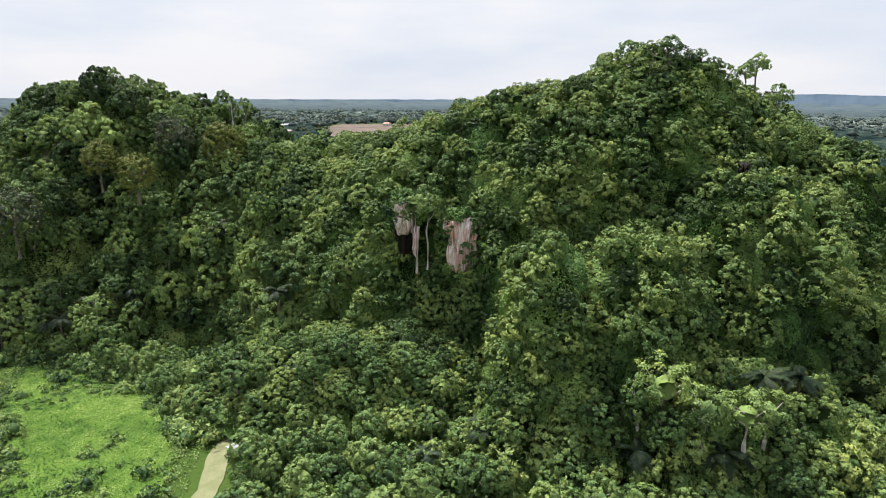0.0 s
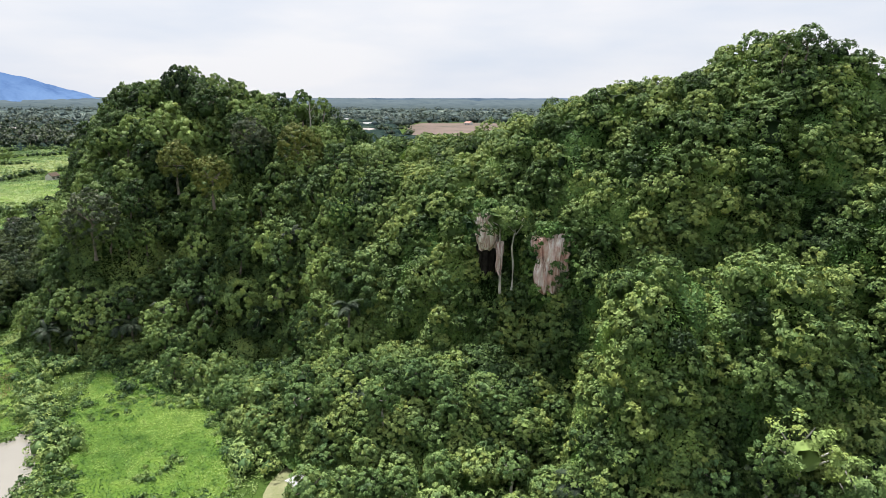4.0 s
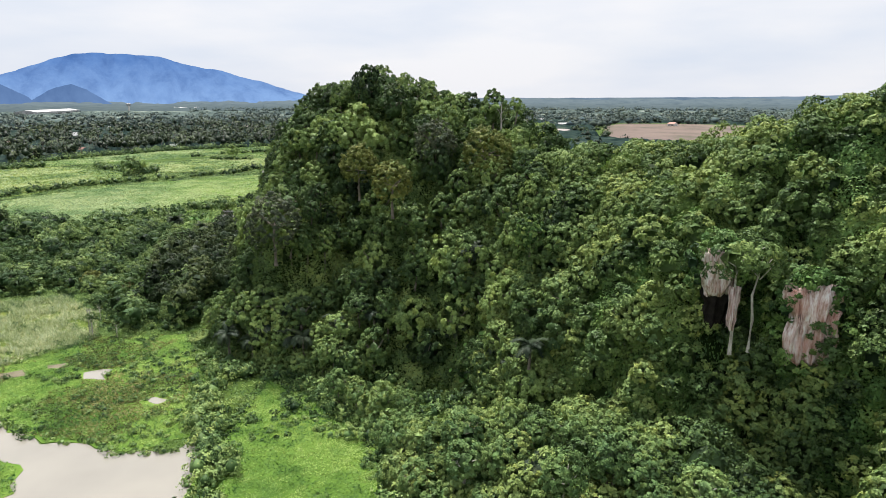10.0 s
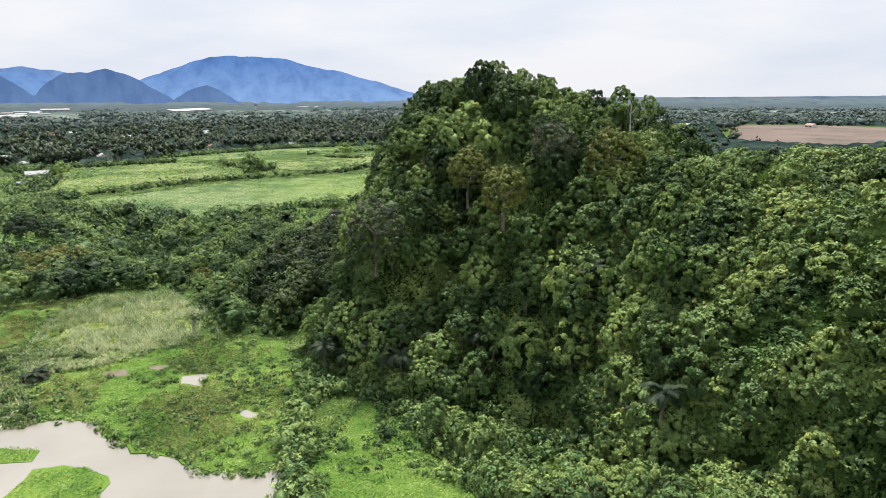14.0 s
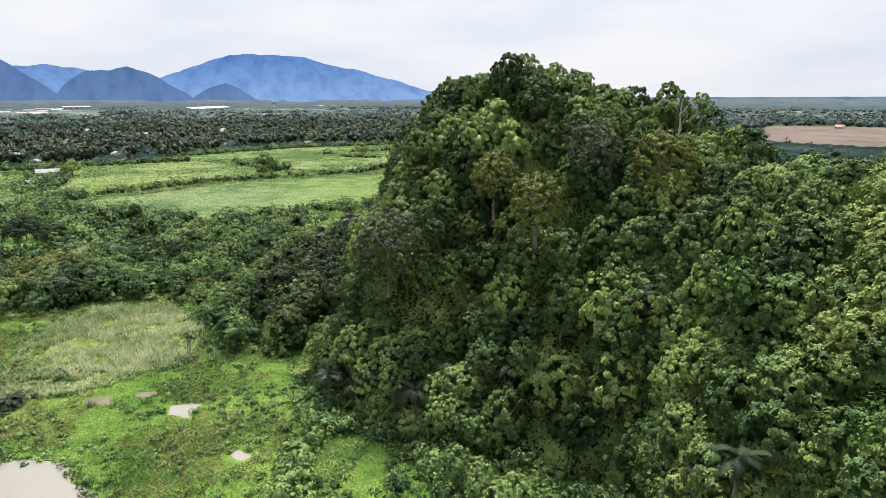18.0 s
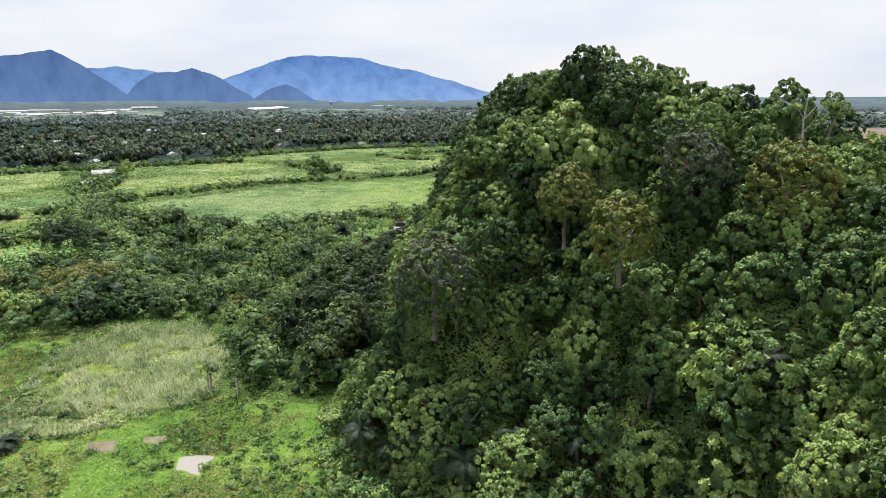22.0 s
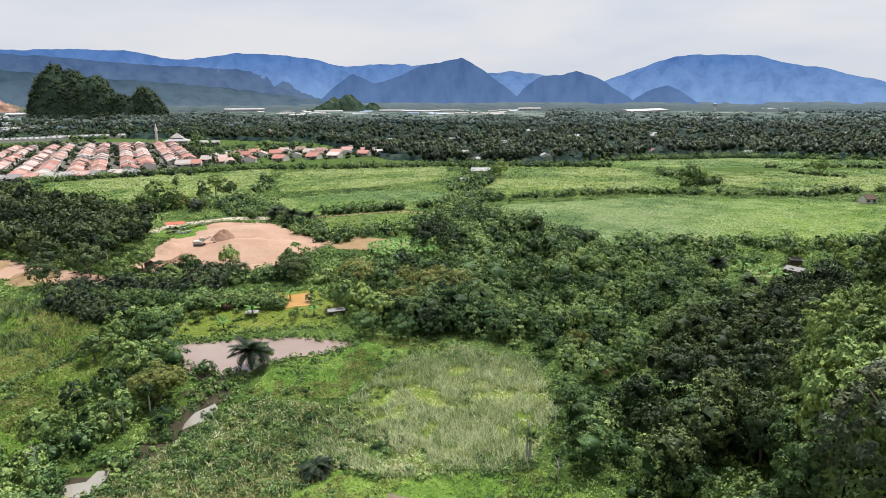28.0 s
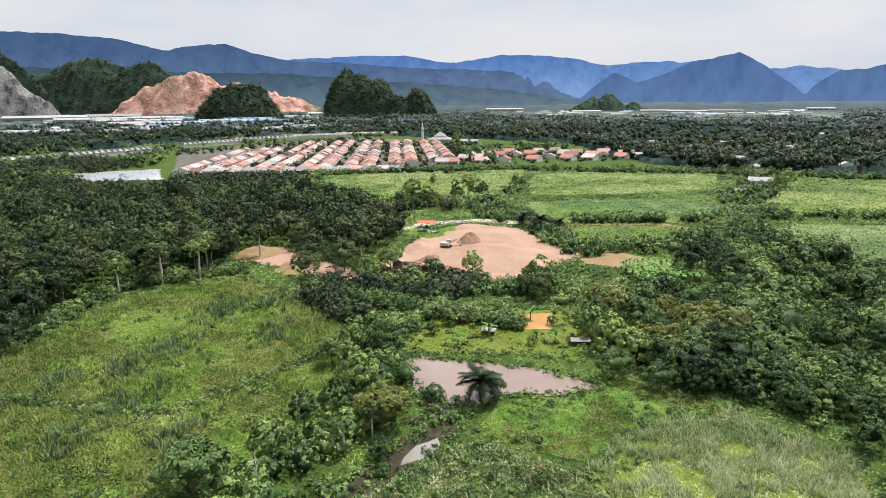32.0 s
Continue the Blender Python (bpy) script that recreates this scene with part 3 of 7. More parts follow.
for sel, c, p in ((wide, 64, 24), (~wide, 24, 22)):
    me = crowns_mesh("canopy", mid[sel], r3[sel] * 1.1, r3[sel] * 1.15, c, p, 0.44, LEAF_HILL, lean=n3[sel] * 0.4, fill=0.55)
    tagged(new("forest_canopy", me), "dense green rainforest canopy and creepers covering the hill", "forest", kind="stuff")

# ---- open land: fields, meadows, ponds ----
MEADOW_EAST = [(-104, 147), (-90, 144), (-66, 132), (-50, 108), (-44, 80), (-75, 80), (-88, 108), (-99, 133)]
POND = [(-160, 92), (-143, 108), (-133, 105), (-116, 109), (-108, 109), (-99, 112), (-98, 121), (-89, 115), (-80, 96), (-88, 74), (-150, 66)]
MARSH = [(-99, 121), (-104, 130), (-118, 146), (-143, 159), (-165, 147), (-182, 125), (-165, 100), (-143, 107), (-133, 105), (-116, 109), (-105, 110)]
REEDS = [(-163, 146), (-180, 160), (-205, 168), (-222, 152), (-214, 132), (-196, 118), (-178, 108), (-168, 122)]
GRASS_WEST = [(-209, 162), (-224, 152), (-236, 132), (-229, 124), (-222, 104), (-208, 98), (-200, 118), (-214, 134)]
SCRUB = [(-168, 106), (-178, 122), (-196, 120), (-206, 100), (-190, 76), (-172, 66), (-150, 100)]
POND_WEST = [(-246, 79), (-244, 92), (-241, 112), (-231, 128), (-227, 118), (-226, 104), (-219, 96), (-226, 84)]
CREEK = [(-226, 86), (-221, 97), (-210, 95), (-200, 91), (-190, 84), (-180, 76), (-170, 66), (-160, 50), (-176, 50), (-184, 66), (-194, 80), (-206, 88), (-218, 88)]
MEADOW_WEST = [(-222, -22), (-240, -26), (-286, -26), (-316, 6), (-292, 38), (-253, 66), (-238, 74), (-212, 62), (-196, 62), (-184, 48), (-172, 20), (-188, -8)]
GARDEN = [(-248, 78), (-250, 100), (-246, 124), (-262, 128), (-284, 122), (-288, 96), (-276, 80), (-262, 72)]
SAND_SITE = [(-336, 54), (-372, 60), (-404, 66), (-426, 84), (-412, 112), (-356, 137), (-342, 124), (-322, 116), (-312, 88), (-322, 66)]
DIRT = [(-362, -8), (-340, -4), (-322, 28), (-306, 46), (-312, 58), (-330, 44), (-348, 20), (-366, 4)]
ORANGE_POND = [(-281, 109), (-282, 119), (-268, 118), (-267, 109)]
FAR_POND = [(-640, -296), (-688, -236), (-602, -184), (-586, -252)]
PLOT = [(-372, 128), (-366, 150), (-346, 172), (-334, 158), (-344, 136)]
BANANA = [(-344, 150), (-346, 172), (-322, 178), (-310, 162), (-322, 148)]
CLEARED = surface("cleared_soil", [(0.35, (0.060, 0.070, 0.045)), (0.5, (0.145, 0.110, 0.095)), (0.75, (0.19, 0.15, 0.13))], 0.01, bump=0.5, fine=9.0)
FIELDS = {
    "field_a": ([(-600, 122), (-640, 128), (-678, 166), (-660, 284), (-560, 252), (-531, 174), (-529, 121)], FIELD_DRY),
    "field_b": ([(-496, 112), (-512, 213), (-468, 243), (-432, 205), (-427, 128)], FIELD),
    "field_c": ([(-566, -54), (-632, -62), (-664, 4), (-690, 122), (-604, 114), (-528, 104), (-513, 30)], FIELD_DRY),
    "field_d": ([(-420, 118), (-424, 186), (-408, 200), (-372, 180), (-366, 138)], FIELD_DRY),
    "field_e": ([(-535, 262), (-556, 290), (-640, 330), (-626, 370), (-606, 431), (-504, 430), (-465, 417), (-446, 350), (-446, 300), (-460, 268)], FIELD_DRY),
    "field_f": ([(-404, 222), (-430, 253), (-428, 347), (-404, 408), (-398, 440), (-352, 480), (-300, 420), (-285, 345), (-296, 286), (-312, 254), (-349, 242)], FIELD),
    "field_g": ([(-562, 448), (-540, 500), (-516, 556), (-507, 665), (-405, 560), (-408, 470), (-476, 436)], FIELD_DRY),
    "field_h": ([(-656, 450), (-645, 604), (-570, 735), (-525, 690), (-533, 574), (-602, 441)], FIELD),
}
for i, (key, (poly, material)) in enumerate(FIELDS.items()):
    flat(key, poly, 0.06 + 0.012 * i, material, "open field of yellow-green grass between hedges", "field", wave=4, step=9)
flat("meadow_1", MEADOW_EAST, 0.119, MEADOW, "bright green overgrown meadow at the forest edge", "meadow", wave=2.5)
flat("meadow_2", MEADOW_WEST, 0.122, MEADOW, "lush green meadow with taller tussocks", "meadow", wave=2.5)
flat("marsh", MARSH, 0.105, MEADOW, "floating mat of green marsh grass by the pond", "marsh", wave=2.0, step=2.5)
flat("reed_bed", REEDS, 0.070, FIELD_DRY, "pale dry reed bed", "reed bed", wave=2.0)
flat("grass_strip", GRASS_WEST, 0.091, MEADOW, "short green grass beside the brown pond", "grass", wave=2.0)
flat("garden_ground", GARDEN, 0.077, FIELD_DRY, "mown garden ground with bare patches", "garden", wave=1.5)
flat("sand_yard", SAND_SITE, 0.140, SAND, "pale pink sand yard with vehicle tracks", "sand", wave=3)
flat("dirt_road", DIRT, 0.147, SAND, "bare sandy dirt road", "road", wave=2)
flat("vegetable_plot", PLOT, 0.115, EARTH, "bare brown vegetable plot", "plot", wave=1)
flat("pond_1", POND, 0.049, WATER, "still silty pond reflecting the pale sky", "pond", thick=0.12, wave=2.4, step=2.5)
flat("pond_2", POND_WEST, 0.161, WATER_BROWN, "brown pond reflecting the sky", "pond", thick=0.4, wave=1.6, step=3)
flat("creek_mud", CREEK, 0.133, MUD, "dark wet mud along a creek", "creek", wave=4.5, step=2)
flat("creek_water", [(-206, 93), (-200, 91), (-197, 87), (-203, 88)], 0.154, WATER, "shallow creek water", "creek", thick=0.1, wave=1.6, step=2)
flat("swamp_water", [(-186, 78), (-176, 74), (-162, 52), (-176, 52)], 0.154, WATER, "dark shallow swamp water", "creek", thick=0.1, wave=3, step=2)
flat("pond_3", ORANGE_POND, 0.168, WATER_ORANGE, "small orange settling pond", "pond", thick=0.3, wave=0.6)
flat("pond_4", FAR_POND, 0.175, WATER_FAR, "grey pond beside the housing estate", "pond", thick=0.3, wave=6, step=8)
flat("islet", [(-133, 92), (-126, 98), (-121, 98), (-113, 93), (-116, 86), (-128, 84)], 0.126, MEADOW, "grassy islet in the pond", "islet", wave=1.6, step=2)
flat("islet", [(-147, 92), (-140, 96), (-137, 93), (-143, 88)], 0.122, MEADOW, "small grassy islet in the pond", "islet", wave=1.2, step=2)
flat("puddle", [(-121, 125.5), (-119.5, 128), (-116, 128), (-116, 125.5)], 0.133, WATER, "small puddle in the marsh grass", "puddle", thick=0.1, wave=0.7, step=1)
flat("puddle", [(-146, 130), (-143, 133.5), (-141, 134.5), (-140, 131), (-137.5, 129), (-143, 128)], 0.133, WATER, "muddy puddle in the marsh grass", "puddle", thick=0.1, wave=0.8, step=1)
flat("puddle", [(-158, 129), (-155, 132), (-153, 130), (-156, 128)], 0.133, DRY_MUD, "drying mud patch in the marsh grass", "puddle", thick=0.1, wave=0.8, step=1)
flat("puddle", [(-164, 121), (-161, 125), (-157, 123), (-161, 119)], 0.133, DRY_MUD, "drying mud patch in the marsh grass", "puddle", thick=0.1, wave=0.8, step=1)
flat("cleared_land", [(-262, 1430), (-262, 1640), (-143, 1690), (60, 1640), (40, 1248), (-62, 1024), (-185, 1059)], 0.210, CLEARED, "bare reddish cleared land", "land", wave=12, step=40)
flat("footpath", [(-42, 112), (-39.5, 109), (-38, 98), (-36.5, 80), (-41, 80), (-41.5, 95), (-43.5, 106)], 0.154, PATH, "worn grassy footpath", "path", wave=0.5, step=2)
flat("farm_track", [(-264, 282), (-250, 286), (-236, 296), (-226, 300), (-224, 296), (-238, 290), (-252, 282)], 0.105, PATH, "worn earth track beside a hut", "path", wave=1)
flat("field_road", [(-424, 118), (-430, 186), (-412, 203), (-400, 204), (-398, 202), (-411, 200), (-426, 184), (-420, 118)], 0.158, EARTH, "narrow sandy field road", "road", wave=0.6)
flat("side_ditch", [(-254, 66), (-236, 52), (-212, 36), (-200, 20), (-203, 19), (-215, 33), (-240, 50), (-257, 63)], 0.143, MUD, "dark ditch across the meadow", "ditch", wave=0.8)
OPEN = [p for p, _ in FIELDS.values()] + [MEADOW_EAST, POND, MARSH, REEDS, GRASS_WEST, POND_WEST, CREEK, MEADOW_WEST, SAND_SITE, DIRT, ORANGE_POND, FAR_POND, PLOT]


# ---- plants of the plain ----
def ground_z(x, y):
    return np.maximum(hill_z(x, y), 0.0)


def shrubbery(name, label, x, y, rlo, rhi, leaf, material, clumps=10, per=18, tall=0.9, lift=0.55, fill=0.6, category="shrubs"):
    r = rng.uniform(rlo, rhi, len(x)) * rng.uniform(0.8, 1.2, len(x))
    h = r * tall * rng.uniform(0.8, 1.25, len(x))
    place = np.stack([x, y, ground_z(x, y) + h * lift], 1)
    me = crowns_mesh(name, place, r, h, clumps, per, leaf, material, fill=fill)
    return tagged(new(name, me), label, category, kind="stuff")


def clear_of(x, y, polys):
    k = np.ones(len(x), bool)
    for p in polys:
        k &= ~inside(p, x, y)
    return x[k], y[k]


BELT = [(-146, 160), (-168, 152), (-182, 164), (-206, 172), (-228, 156), (-240, 140), (-262, 132), (-292, 128), (-306, 150), (-312, 176), (-350, 190), (-420, 206), (-440, 226), (-400, 232), (-346, 240), (-308, 252), (-290, 286), (-268, 300), (-240, 300), (-214, 290), (-190, 262), (-172, 230), (-158, 200)]
HUT_YARD = [(-268, 262), (-222, 262), (-218, 298), (-232, 304), (-268, 304)]
x, y = clear_of(*scatter(BELT, 4.5), [GRASS_WEST, REEDS, BANANA, PLOT, HUT_YARD])
k = x > -262
shrubbery("thicket", "dense low green thicket of shrubs", x[k], y[k], 0.9, 1.9, 0.45, LEAF_SHRUB, 8, 13)
shrubbery("thicket", "dense low green thicket of shrubs", x[~k], y[~k], 1.0, 2.2, 0.75, LEAF_SHRUB, 6, 9)
x, y = clear_of(*scatter(BELT, 6.6, 0.7), [GRASS_WEST, REEDS, BANANA, PLOT, HUT_YARD])
k = vnoise(x, y, 17.0, 41.0) > 0.24
x, y = x[k], y[k]
big = 2.0 + 4.0 * vnoise(x, y, 12.0, 43.0) ** 1.3 * rng.uniform(0.5, 1.3, len(x))
for sel, leaf, c, p in ((x > -262, 0.45, 46, 20), (x <= -262, 0.75, 18, 18)):
    r, h = big[sel], big[sel] * rng.uniform(0.75, 1.2, sel.sum())
    me = crowns_mesh("young_trees", np.stack([x[sel], y[sel], ground_z(x[sel], y[sel]) + h * 0.8 + 0.4], 1), r, h, c, p, leaf, LEAF_THICKET, fill=0.6)
    tagged(new("young_wood", me), "young trees with rounded dark green crowns in the thicket", "trees", kind="stuff")
GROVE = [(-148, 166), (-160, 160), (-182, 180), (-200, 204), (-214, 244), (-232, 280), (-190, 285), (-168, 250), (-156, 210)]
x, y = scatter(GROVE, 6.4, 0.6)
r = rng.uniform(2.6, 5.2, len(x))
me = crowns_mesh("grove", np.stack([x, y, ground_z(x, y) + rng.uniform(3.5, 11.0, len(x))], 1), r, r * rng.uniform(0.9, 1.3, len(x)), 50, 20, 0.5, LEAF_WOODS, fill=0.6)
tagged(new("dark_grove", me), "dark grove of tall trees at the foot of the hill", "woods", kind="stuff")
# edge of the pond and meadows
x, y = along([(-112, 138), (-106, 130), (-100, 124), (-92, 117), (-84, 108)], 0.8, 3.2)
shrubbery("pond_bushes", "green bushes along the pond's edge", x, y, 1.2, 2.4, 0.45, LEAF_SHRUB, 11, 20)
x, y = along([(-82, 106), (-77, 96), (-74, 86), (-72, 78)], 1.0, 2.0)
shrubbery("pond_bushes", "low green bushes along the pond's edge", x, y, 0.7, 1.5, 0.4, LEAF_SHRUB, 10, 16)
x, y = along([(-126, 150), (-112, 142), (-104, 150), (-92, 147), (-76, 140), (-62, 132), (-52, 118), (-46, 108)], 1.1, 3.4)
shrubbery("forest_edge", "leafy bushes along the forest edge", x, y, 1.4, 2.8, 0.45, LEAF_SHRUB, 11, 20)
x, y = np.array([-90.0, -88, -71, -56, -52, -60, -64, -66, -58, -75, -48, -55, -62, -70]), np.array([137.0, 136, 131, 122, 99, 95, 90, 84, 88, 84, 92, 82, 79, 90])
shrubbery("meadow_bush", "rounded green bushes in the meadow", x, y, 1.4, 2.4, 0.42, LEAF_SHRUB, 11, 22)
x, y = along([(-170, 66), (-184, 62), (-196, 66), (-206, 74), (-220, 74), (-232, 78), (-246, 74), (-256, 70)], 1.3, 4.5)
shrubbery("creek_bushes", "bushes and small trees along the creek", x, y, 1.4, 3.0, 0.55, LEAF_SHRUB, 11, 18, tall=1.15)
x, y = along([(-262, 72), (-284, 84), (-300, 84), (-304, 104), (-304, 124), (-292, 126)], 1.0, 4.0)
shrubbery("garden_hedge", "dark green bushes round the garden", x, y, 1.6, 3.2, 0.75, LEAF_SHRUB, 9, 13)
x, y = along([(-270, 60), (-290, 44), (-306, 40), (-300, 66), (-290, 80), (-308, 92), (-312, 70)], 0.9, 5.0)
shrubbery("sand_yard_trees", "dark green trees beside the sand yard", x, y, 2.2, 4.0, 0.9, LEAF_FOREST, 9, 13)
# fringes that hide the banks of ponds and creek
for poly, lab in ((POND, "grass and herbs overhanging the pond's bank"), (POND_WEST, "grass and herbs on the brown pond's bank"), (CREEK, "grass and herbs along the muddy creek"), (GARDEN, "weeds round the garden"), (SAND_SITE, "weeds at the edge of the sand yard"), (MEADOW_EAST, "herbs at the meadow's edge"), (MEADOW_WEST, "herbs at the meadow's edge"), (REEDS, "herbs at the edge of the reeds"), (DIRT, "weeds along the dirt road")):
    x, y = along(poly + poly[:1], 1.3, 1.6)
    shrubbery("bank_growth", lab, x, y, 0.4, 1.2, 0.4, LEAF_SHRUB, 6, 9, tall=0.7, lift=0.3, fill=0.4, category="herbs")
# hedges between the fields
for line, wide, gap in (([(-420, 224), (-446, 232), (-450, 270), (-452, 320), (-448, 358), (-432, 390), (-418, 426), (-402, 456), (-408, 491), (-404, 545)], 4, 1.9),
                        ([(-446, 222), (-400, 214), (-369, 226), (-325, 240), (-316, 262), (-298, 286), (-285, 330), (-276, 380), (-270, 420)], 6, 1.2),
                        ([(-500, 240), (-520, 262), (-548, 276), (-580, 290), (-640, 318), (-670, 300)], 10, 1.1),
                        ([(-446, 222), (-470, 250), (-500, 246)], 9, 1.1),
                        ([(-464, 410), (-470, 432), (-484, 446)], 6, 0.6),
                        ([(-562, 448), (-530, 440), (-500, 432)], 4, 2.0), ([(-508, 668), (-530, 640), (-540, 600), (-545, 560)], 4, 2.5),
                        ([(-516, 552), (-480, 560), (-470, 566)], 5, 2.0),
                        ([(-512, 30), (-500, 60), (-490, 100), (-430, 112), (-424, 120)], 9, 1.0), ([(-470, 20), (-486, 60), (-470, 96), (-440, 100)], 9, 1.0),
                        ([(-432, 205), (-440, 215), (-470, 246)], 4, 1.4), ([(-427, 126), (-432, 160), (-434, 205)], 2.5, 1.8), ([(-366, 138), (-372, 178), (-400, 204)], 6, 1.1), ([(-352, 140), (-368, 132), (-420, 116)], 5, 1.4),
                        ([(-690, 122), (-676, 170), (-662, 286), (-640, 330), (-630, 372), (-608, 436)], 9, 0.9), ([(-604, 114), (-560, 112), (-528, 106)], 3, 2.4),
                        ([(-640, -62), (-664, 4), (-692, 122)], 6, 1.0), ([(-440, 30), (-470, 10), (-520, -10), (-566, -54), (-640, -64)], 8, 0.8),
                        ([(-658, 448), (-648, 606), (-572, 738), (-520, 700)], 9, 0.9)):
    x, y = along(line, gap * 1.1, wide * 1.25)
    k = vnoise(x, y, 16.0, 91.0) * 0.6 + vnoise(x, y, 6.0, 92.0) * 0.4 > 0.34
    x, y = x[k], y[k]
    shrubbery("hedge", "dark green hedge of bushes between fields", x, y, 1.2, 4.2, 1.0, LEAF_THICKET, 8, 10, category="hedge")
# dark woods west of the meadow
WOODS = [(-218, -34), (-240, -32), (-300, -34), (-324, 2), (-352, -12), (-372, 0), (-330, 30), (-336, 50), (-372, 54), (-404, 60), (-440, 30), (-500, -10), (-520, -50), (-490, -120), (-460, -220), (-420, -260), (-300, -190), (-200, -90)]
x, y = clear_of(*scatter(WOODS, 6.2), [DIRT, SAND_SITE])
near = x > -340
for sel, leaf, c, p in ((near, 0.6, 34, 16), (~near, 1.2, 9, 11)):
    r = 2.0 + 3.2 * rng.uniform(0, 1, sel.sum()) ** 1.5
    place = np.stack([x[sel], y[sel], rng.uniform(3.0, 8.0, sel.sum()) + 5.0 * vnoise(x[sel], y[sel], 30.0, 3.0)], 1)
    me = crowns_mesh("woods", place, r, r * rng.uniform(0.8, 1.5, sel.sum()), c, p, leaf, LEAF_WOODS, fill=0.6)
    tagged(new("woodland", me), "dark green woodland of tall slim trees", "woods", kind="stuff")
bm = bmesh.new()
for a, b in zip(x[near][::2].tolist(), y[near][::2].tolist()):
    tube(bm, [(a, b, 0), (a + random.uniform(-0.5, 0.5), b, 9)], [0.16, 0.1], 4)
me = bpy.data.meshes.new("trunks")
bm.to_mesh(me)
bm.free()
me.materials.append(PALE_BARK)
tagged(new("woodland_trunks", me), "slim pale trunks of the woodland", "woods", kind="stuff")


x, y = along([(-222, -30), (-240, -29), (-270, -31), (-298, -32), (-312, -14), (-324, 4)], 0.7, 4.0)
shrubbery("woodland_edge", "green shrubs along the woodland's edge", x, y, 1.2, 3.0, 0.6, LEAF_SHRUB, 11, 18)
x, y = clear_of(*scatter([(-540, -40), (-640, -66), (-624, -180), (-560, -170), (-600, -300), (-700, -260), (-800, -380), (-720, -440), (-560, -330), (-500, -200)], 9.0), [FAR_POND])
shrubbery("pond_trees", "dark green trees round the far pond", x, y, 2.0, 4.5, 1.3, LEAF_FOREST, 7, 10)
x, y = scatter([(-104, 149), (-80, 141), (-64, 133), (-48, 113), (-36, 114), (-18, 128), (-40, 146), (-60, 154), (-96, 156)], 2.9)
shrubbery("apron_growth", "leafy undergrowth below the hill", x, y, 1.1, 2.2, 0.45, LEAF_SHRUB, 10, 16)
x, y = scatter(CREEK, 2.6, 0.8)
k = vnoise(x, y, 6.0, 81.0) > 0.5
shrubbery("creek_herbs", "herbs and low bushes on the creek's mud", x[k], y[k], 0.4, 1.5, 0.4, LEAF_SHRUB, 9, 14, tall=0.9, category="herbs")
# ---- grass and reeds ----
def blades(name, label, x, y, lo, hi, width, material, lean=0.35, per=5, category="grass"):
    k = len(x)
    bx, by = np.repeat(x, per) + rng.normal(0, 0.35, k * per), np.repeat(y, per) + rng.normal(0, 0.35, k * per)
    h = np.repeat(rng.uniform(lo, hi, k), per) * rng.uniform(0.6, 1.2, k * per)
    a = rng.uniform(0, 2 * np.pi, k * per)
    w = width * rng.uniform(0.6, 1.4, k * per)
    root = np.stack([bx, by, ground_z(bx, by) + 0.25], 1)
    side = np.stack([np.cos(a) * w, np.sin(a) * w, 0 * a], 1)
    bend = np.stack([-np.sin(a), np.cos(a), 0 * a], 1) * (h * rng.uniform(0.1, lean * 2, k * per))[:, None]
    up = np.stack([0 * a, 0 * a, h], 1)
    v = np.stack([root - side, root + side, root + up + bend + side * 0.3, root + up + bend - side * 0.3], 1).reshape(-1, 3)
    me = quick_mesh(name, v, np.arange(len(v)).reshape(-1, 4), material, np.repeat(np.repeat(rng.uniform(0, 1, k), per), 4))
    return tagged(new(name, me), label, category, kind="stuff")


def carpet(name, label, poly, density, leaf, mound, material, avoid=(), patch=6.0, category="grass", jitter=0.55, only=0.0):
    """Low leafy growth over a piece of ground, in uneven swells and tones."""
    p = np.asarray(poly, float)
    lo, hi = p.min(0), p.max(0)
    k = int((hi - lo).prod() * density)
    x, y = rng.uniform(lo[0], hi[0], k), rng.uniform(lo[1], hi[1], k)
    sel = inside(poly, x, y)
    for q in avoid:
        sel &= ~inside(q, x, y)
    if only:
        sel &= vnoise(x, y, patch * 1.5, 71.0) * 0.65 + vnoise(x, y, patch * 0.4, 72.0) * 0.35 > only
    x, y = x[sel], y[sel]
    swell = vnoise(x, y, patch, 2.0) * 0.6 + vnoise(x, y, patch * 0.3, 6.0) * 0.4
    z = ground_z(x, y) + 0.08 + mound * swell * rng.uniform(0.3, 1.0, len(x))
    v, f = leaf_tris(np.stack([x, y, z], 1), np.array((0, 0, 1.0)) + np.zeros((len(x), 3)), leaf, jitter=jitter, slim=0.5)
    tone = np.clip((vnoise(x, y, patch * 1.7, 11.0) * 0.5 + vnoise(x, y, patch * 0.35, 12.0) * 0.5 - 0.5) * 2.5 + 0.5 + rng.normal(0, 0.1, len(x)), 0, 1)
    return tagged(new(name, quick_mesh(name, v, f, material, np.repeat(tone, 3))), label, category, kind="stuff")


PUDDLES = [[(-121, 125), (-120, 128.5), (-115.5, 128.5), (-115.5, 125)], [(-147, 130), (-143, 134), (-140, 134.5), (-139, 131), (-137, 129), (-143, 127.5)], [(-158, 129), (-155, 132), (-153, 130), (-156, 128)], [(-164, 121), (-161, 125), (-157, 123), (-161, 119)]]
x, y = scatter(REEDS, 0.62)
k = vnoise(x, y, 3.0, 31.0) * 0.55 + vnoise(x, y, 11.0, 32.0) * 0.45 > 0.42
blades("reeds", "tall pale reeds with feathery heads", x[k], y[k], 0.3, 1.5, 0.06, REED, lean=0.8, per=7, category="reeds")
carpet("reed_litter", "green and straw-coloured undergrowth among the reeds", REEDS, 7, 0.4, 0.8, REED, patch=4.0)
